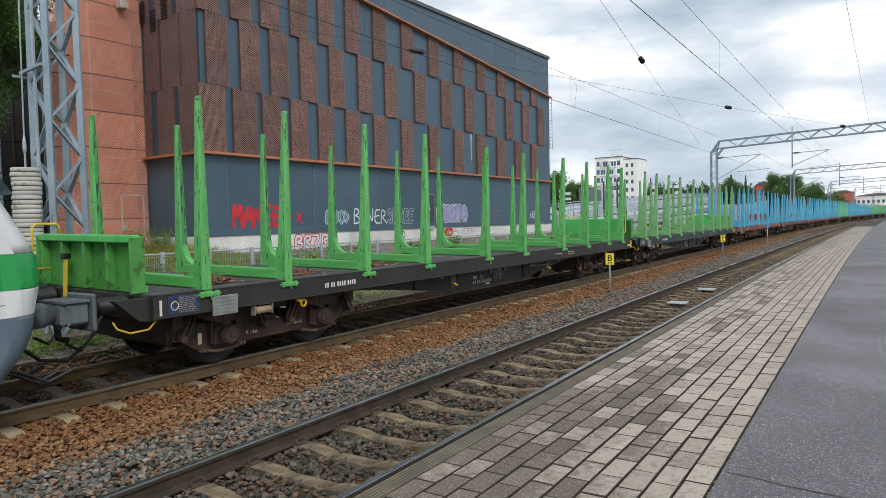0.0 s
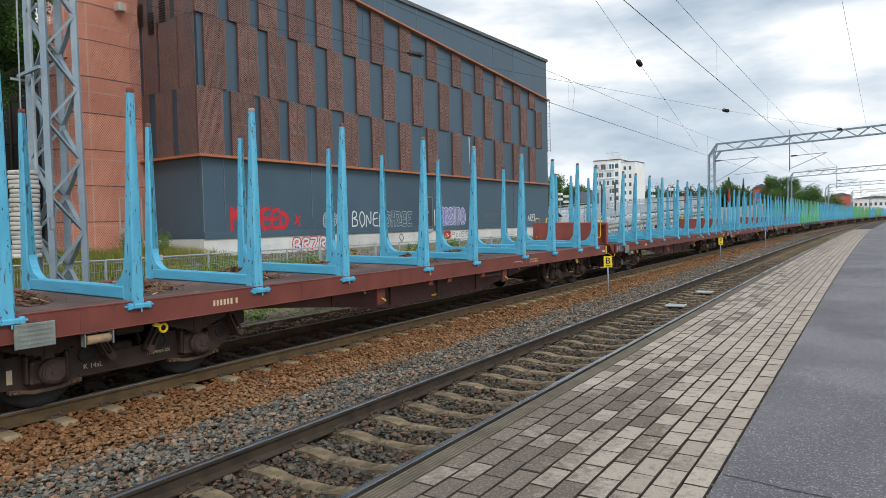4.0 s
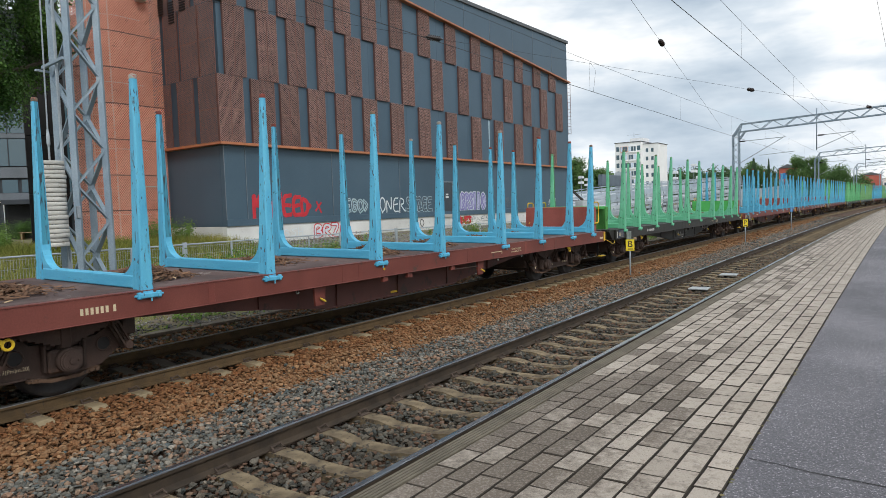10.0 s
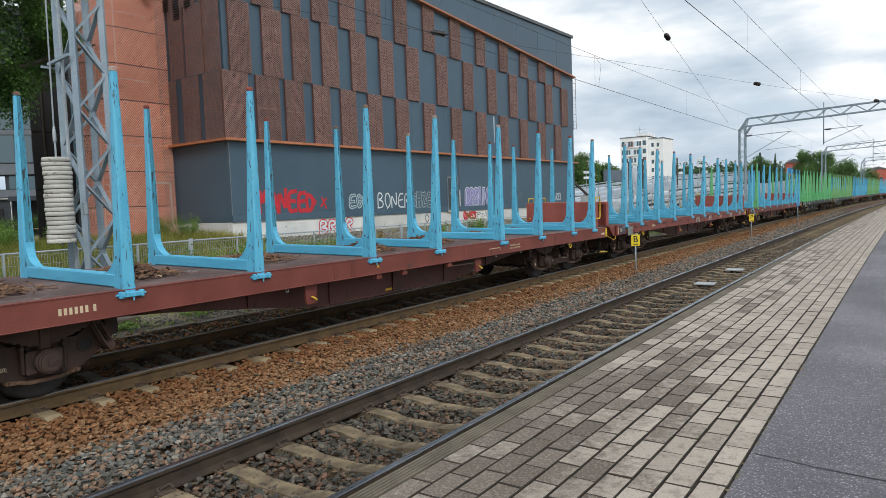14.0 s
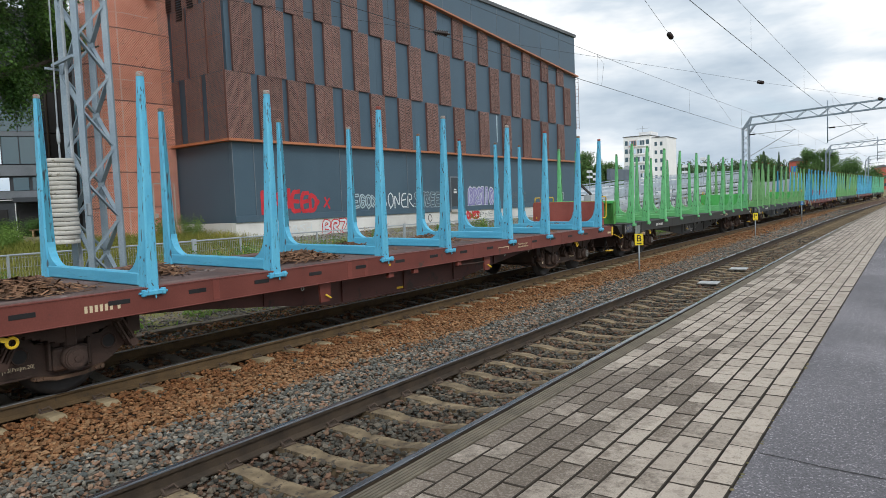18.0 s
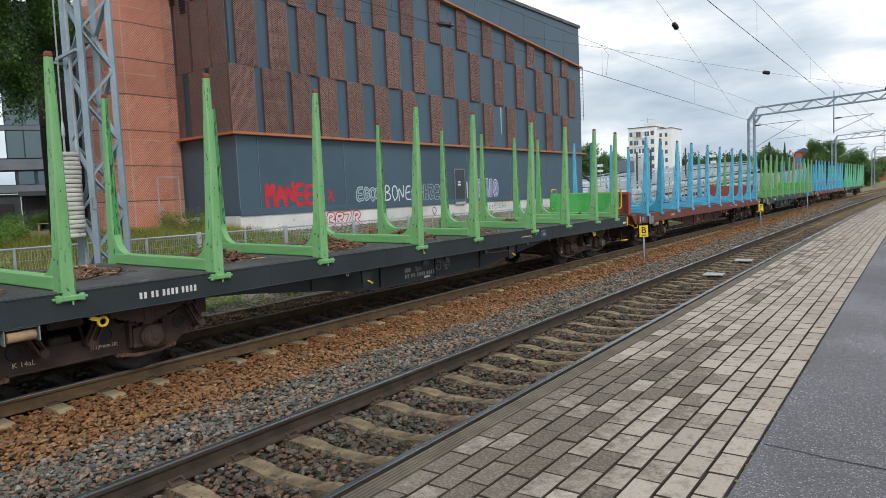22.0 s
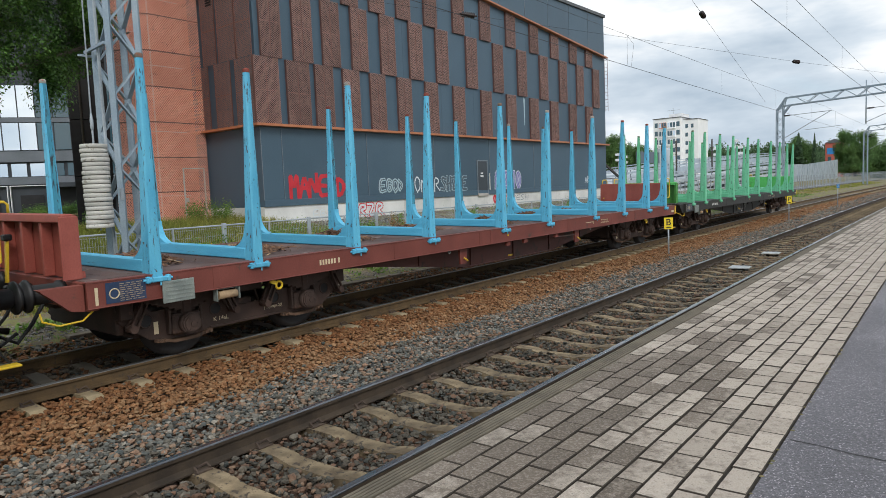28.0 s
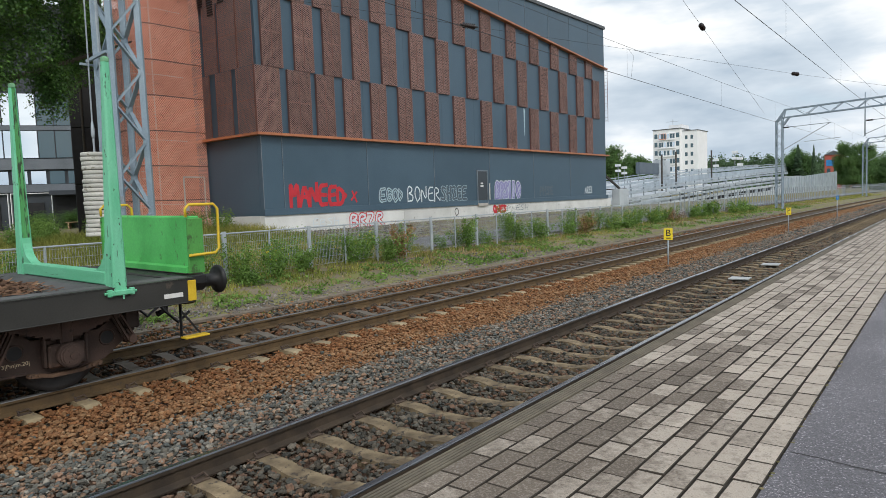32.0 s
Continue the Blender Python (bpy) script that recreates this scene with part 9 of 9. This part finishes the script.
def free_end(wagon, out, tail):
    """An end wall and wider hand rail set out past the sill; the tail of the train also has relaxed buffers."""
    for o in wagon.children:
        kind = o.name.split(".")[0]
        middle = sum((v.co.y for v in o.data.vertices), 0.0) / len(o.data.vertices) if o.type == "MESH" else 0.0
        if middle < 8:
            continue
        if kind == "end_wall":
            o.location.y += out
        elif kind == "hand_rail":
            x = o.data.vertices[0].co.x
            y = SILL - 0.10 + out
            o.data = Geo().tube([(x, y - 0.05, DECK + 0.75), (x, y - 0.05, DECK + 0.86), (x, y, DECK + 0.91), (x, y + 0.36, DECK + 0.91), (x, y + 0.42, DECK + 0.85), (x, y + 0.42, DECK + 0.32), (x, y + 0.36, DECK + 0.26), (x, y - 0.02, DECK + 0.25)], 0.019, 8).mesh("hand_rail", M_YELLOW)
        elif kind == "head_beam" and tail:
            for b in o.children:
                if b.name.startswith("buffer"):
                    x = 0.9 if sum(v.co.x for v in b.data.vertices) > 0 else -0.9
                    m = Matrix.Translation((x, SILL, DECK - 0.14)) @ Matrix.Rotation(radians(-90), 4, "X")
                    b.data = Geo().lathe([(0.15, 0.0), (0.15, 0.07), (0.125, 0.08), (0.125, 0.46), (0.09, 0.47), (0.09, 0.66), (0.165, 0.69), (0.20, 0.72), (0.195, 0.74), (0.09, 0.755)], 20, m).mesh("buffer", M_BLACK)
    part("end_shelf", Geo().cbox(-1.3, 1.3, SILL + 0.002, SILL + out + 0.06, DECK - 0.12, DECK - 0.004, 0.01), M_BLACK, wagon, "dark shelf carrying the end wall")


TRAIN = make_train()


def make_locomotive():
    """The rear of the locomotive: white and green body over a blue-grey skirt."""
    loco = thing("locomotive", "white and green electric locomotive at the head", "locomotive")
    white = paint("white_body_paint", (0.70, 0.71, 0.71), (0.78, 0.79, 0.79), (0.55, 0.55, 0.54), 0.3, 0.72)
    green = paint("bright_green_band_paint", (0.02, 0.33, 0.08), (0.03, 0.38, 0.10), (0.03, 0.26, 0.08), 0.3, 0.72)
    grey = paint("blue_grey_skirt_paint", (0.10, 0.14, 0.18), (0.13, 0.17, 0.21), (0.07, 0.08, 0.09), 0.5, 0.66)
    # nose line, seen from the side: forward is away from the camera side end
    nose = ((0.35, 8.55), (0.56, 8.76), (0.88, 8.97), (1.13, 8.99), (1.42, 9.06), (1.60, 9.07), (1.80, 9.02), (2.13, 8.84), (2.30, 8.74), (3.0, 8.3), (3.9, 7.7), (4.3, 7.1))

    def at(z):
        return float(sum(np.interp(z + d, [q[0] for q in nose], [q[1] for q in nose]) for d in (-0.12, -0.06, 0, 0.06, 0.12)) / 5)

    for name, z0, z1, mat in (("skirt", 0.35, 1.128, grey), ("lower_body", 1.132, 1.418, white), ("green_band", 1.422, 1.798, green), ("upper_body", 1.802, 4.3, white)):
        zs = [z0] + [q[0] for q in nose if z0 < q[0] < z1] + [z1]
        g = Geo()
        ring = [(1.52 * math.sin(a), 0.55 * (1 - math.cos(a))) for a in [math.pi / 2 * (k / 9 - 1) for k in range(19)]]
        rows = [zs[0] + (zs[-1] - zs[0]) * k / 24 for k in range(25)]
        n = len(ring) + 2
        for z in rows:
            w = 1 if z < 3 else 1 - (z - 3) * 0.1
            g.v += [(x * w, at(z) - b, z) for x, b in ring] + [(1.52 * w, -9.0, z), (-1.52 * w, -9.0, z)]
        for j in range(len(rows) - 1):
            for i in range(n):
                g.f.append((j * n + (i + 1) % n, j * n + i, j * n + n + i, j * n + n + (i + 1) % n))
                g.smooth.append(i < len(ring) - 1)
        g.f += [tuple(range(n)), tuple(range(len(g.v) - 1, len(g.v) - 1 - n, -1))]
        g.smooth += [False, False]
        part(name, g, mat, loco)
    part("roof", Geo().cbox(-1.2, 1.2, -8.8, 6.9, 4.29, 4.42, 0.03), grey, loco)
    part("windscreen", Geo().add([(-1.1, at(2.45) + 0.02, 2.45), (1.1, at(2.45) + 0.02, 2.45), (1.0, at(3.4) + 0.02, 3.4), (-1.0, at(3.4) + 0.02, 3.4)], [(0, 1, 2, 3)]), M_PANE, loco, "dark windscreen")
    steel = paint("grey_buffer_paint", (0.085, 0.105, 0.115), (0.13, 0.155, 0.165), (0.05, 0.055, 0.058), 0.55, 0.60)
    for x in (-0.9, 0.9):
        m = Matrix.Translation((x, 8.85, 1.04)) @ Matrix.Rotation(radians(-90), 4, "X")
        buffer = part("buffer", Geo().lathe([(0.15, 0.0), (0.15, 0.16), (0.128, 0.18), (0.128, 0.40)], 20, m), steel, loco, "grey steel buffer")
        part("buffer_box", Geo().cbox(x - 0.24, x + 0.24, 9.10, 9.44, 0.90, 1.17, 0.03).box(x - 0.28, x + 0.28, 9.10, 9.42, 1.171, 1.20), steel, buffer)
        part("buffer_plate", Geo().cbox(x - 0.31, x + 0.31, 9.445, 9.495, 0.80, 1.26, 0.02), steel, buffer)
        for z in (0.93, 1.13):
            part("bolt", Geo().tube([(x + 0.24, 9.17, z), (x + 0.262, 9.17, z)], 0.022, 6), steel, buffer)
    part("brake_hose", Geo().tube([(0.35, 8.9, 0.7), (0.38, 9.2, 0.42), (0.42, 9.5, 0.36), (0.42, 9.7, 0.5)], 0.025, 6), M_BLACK, loco)
    for k, (x, z0) in enumerate(((0.55, 0.52), (0.8, 0.46), (1.05, 0.5))):
        part("jumper_hose", Geo().tube([(x, 8.45, z0 + 0.05), (x, 8.75, z0 - 0.1), (x + 0.02, 8.95, z0 - 0.22), (x + 0.05, 9.12 + 0.05 * k, z0 - 0.12)], 0.024, 6), M_BLACK, loco)
    part("body_seam", Geo().tube([(1.525, -8.9, 1.27), (1.525, 8.35, 1.27)], 0.004, 4), steel, loco)
    for y in (-5.5, 5.2):
        for k in (-1.4, 1.4):
            part("wheelset", MESH["wheelset"], M_WHEEL, loco, "", pose(0, y + k, 0.475))
    return loco


LOCOMOTIVE = make_locomotive()


# the track leans a little towards the platform, in degrees
CANT = 1.0
# slack in the couplings, wagon by wagon, in metres
SLACK = (0.0, 0.13, 0.14, 0.17, 0.08, 0.06, 0.07, 0.13, 0.04, 0.09, 0.13, 0.12, 0.20, 0.10, 0.0, 0.10)


def run(t):
    """Where the front end of the first wagon is along the track, in metres."""
    return 5.041 - 10.99746 * t + 0.0384738 * t ** 2 - 0.00061264 * t ** 3 + 0.0000064655 * t ** 4


def motions():
    steps = [k * 0.5 for k in range(65)]
    for i, wagon in enumerate(TRAIN):
        rows = []
        for t in steps:
            y = run(t) + i * PITCH + SLACK[i] + MIDDLE
            rows.append((t, pose(TRACK_B + bend(y), y, 0.012, 0, CANT, -math.degrees(swing(y)))))
        walk(wagon, rows)
    rows = []
    for t in steps:
        y = run(t) - 10.12
        rows.append((t, pose(TRACK_B + bend(y), y, 0, 0, 0, -math.degrees(swing(y)))))
    walk(LOCOMOTIVE, rows)
    # wheels roll; rows lie close enough for less than a quarter turn each
    fine = [k / 15 for k in range(481)]
    for wagon in TRAIN:
        for bogie in (o for o in wagon.children if o.name.startswith("bogie")):
            way = 1 if bogie.matrix_basis.to_euler().z < 1 else -1
            for wheels in (o for o in bogie.children if o.name.startswith("wheelset")):
                at = wheels.matrix_basis.translation.copy()
                walk(wheels, [(t, Matrix.Translation(at) @ Matrix.Rotation(way * (5.041 - run(t)) / 0.475, 4, "X")) for t in fine])


motions()
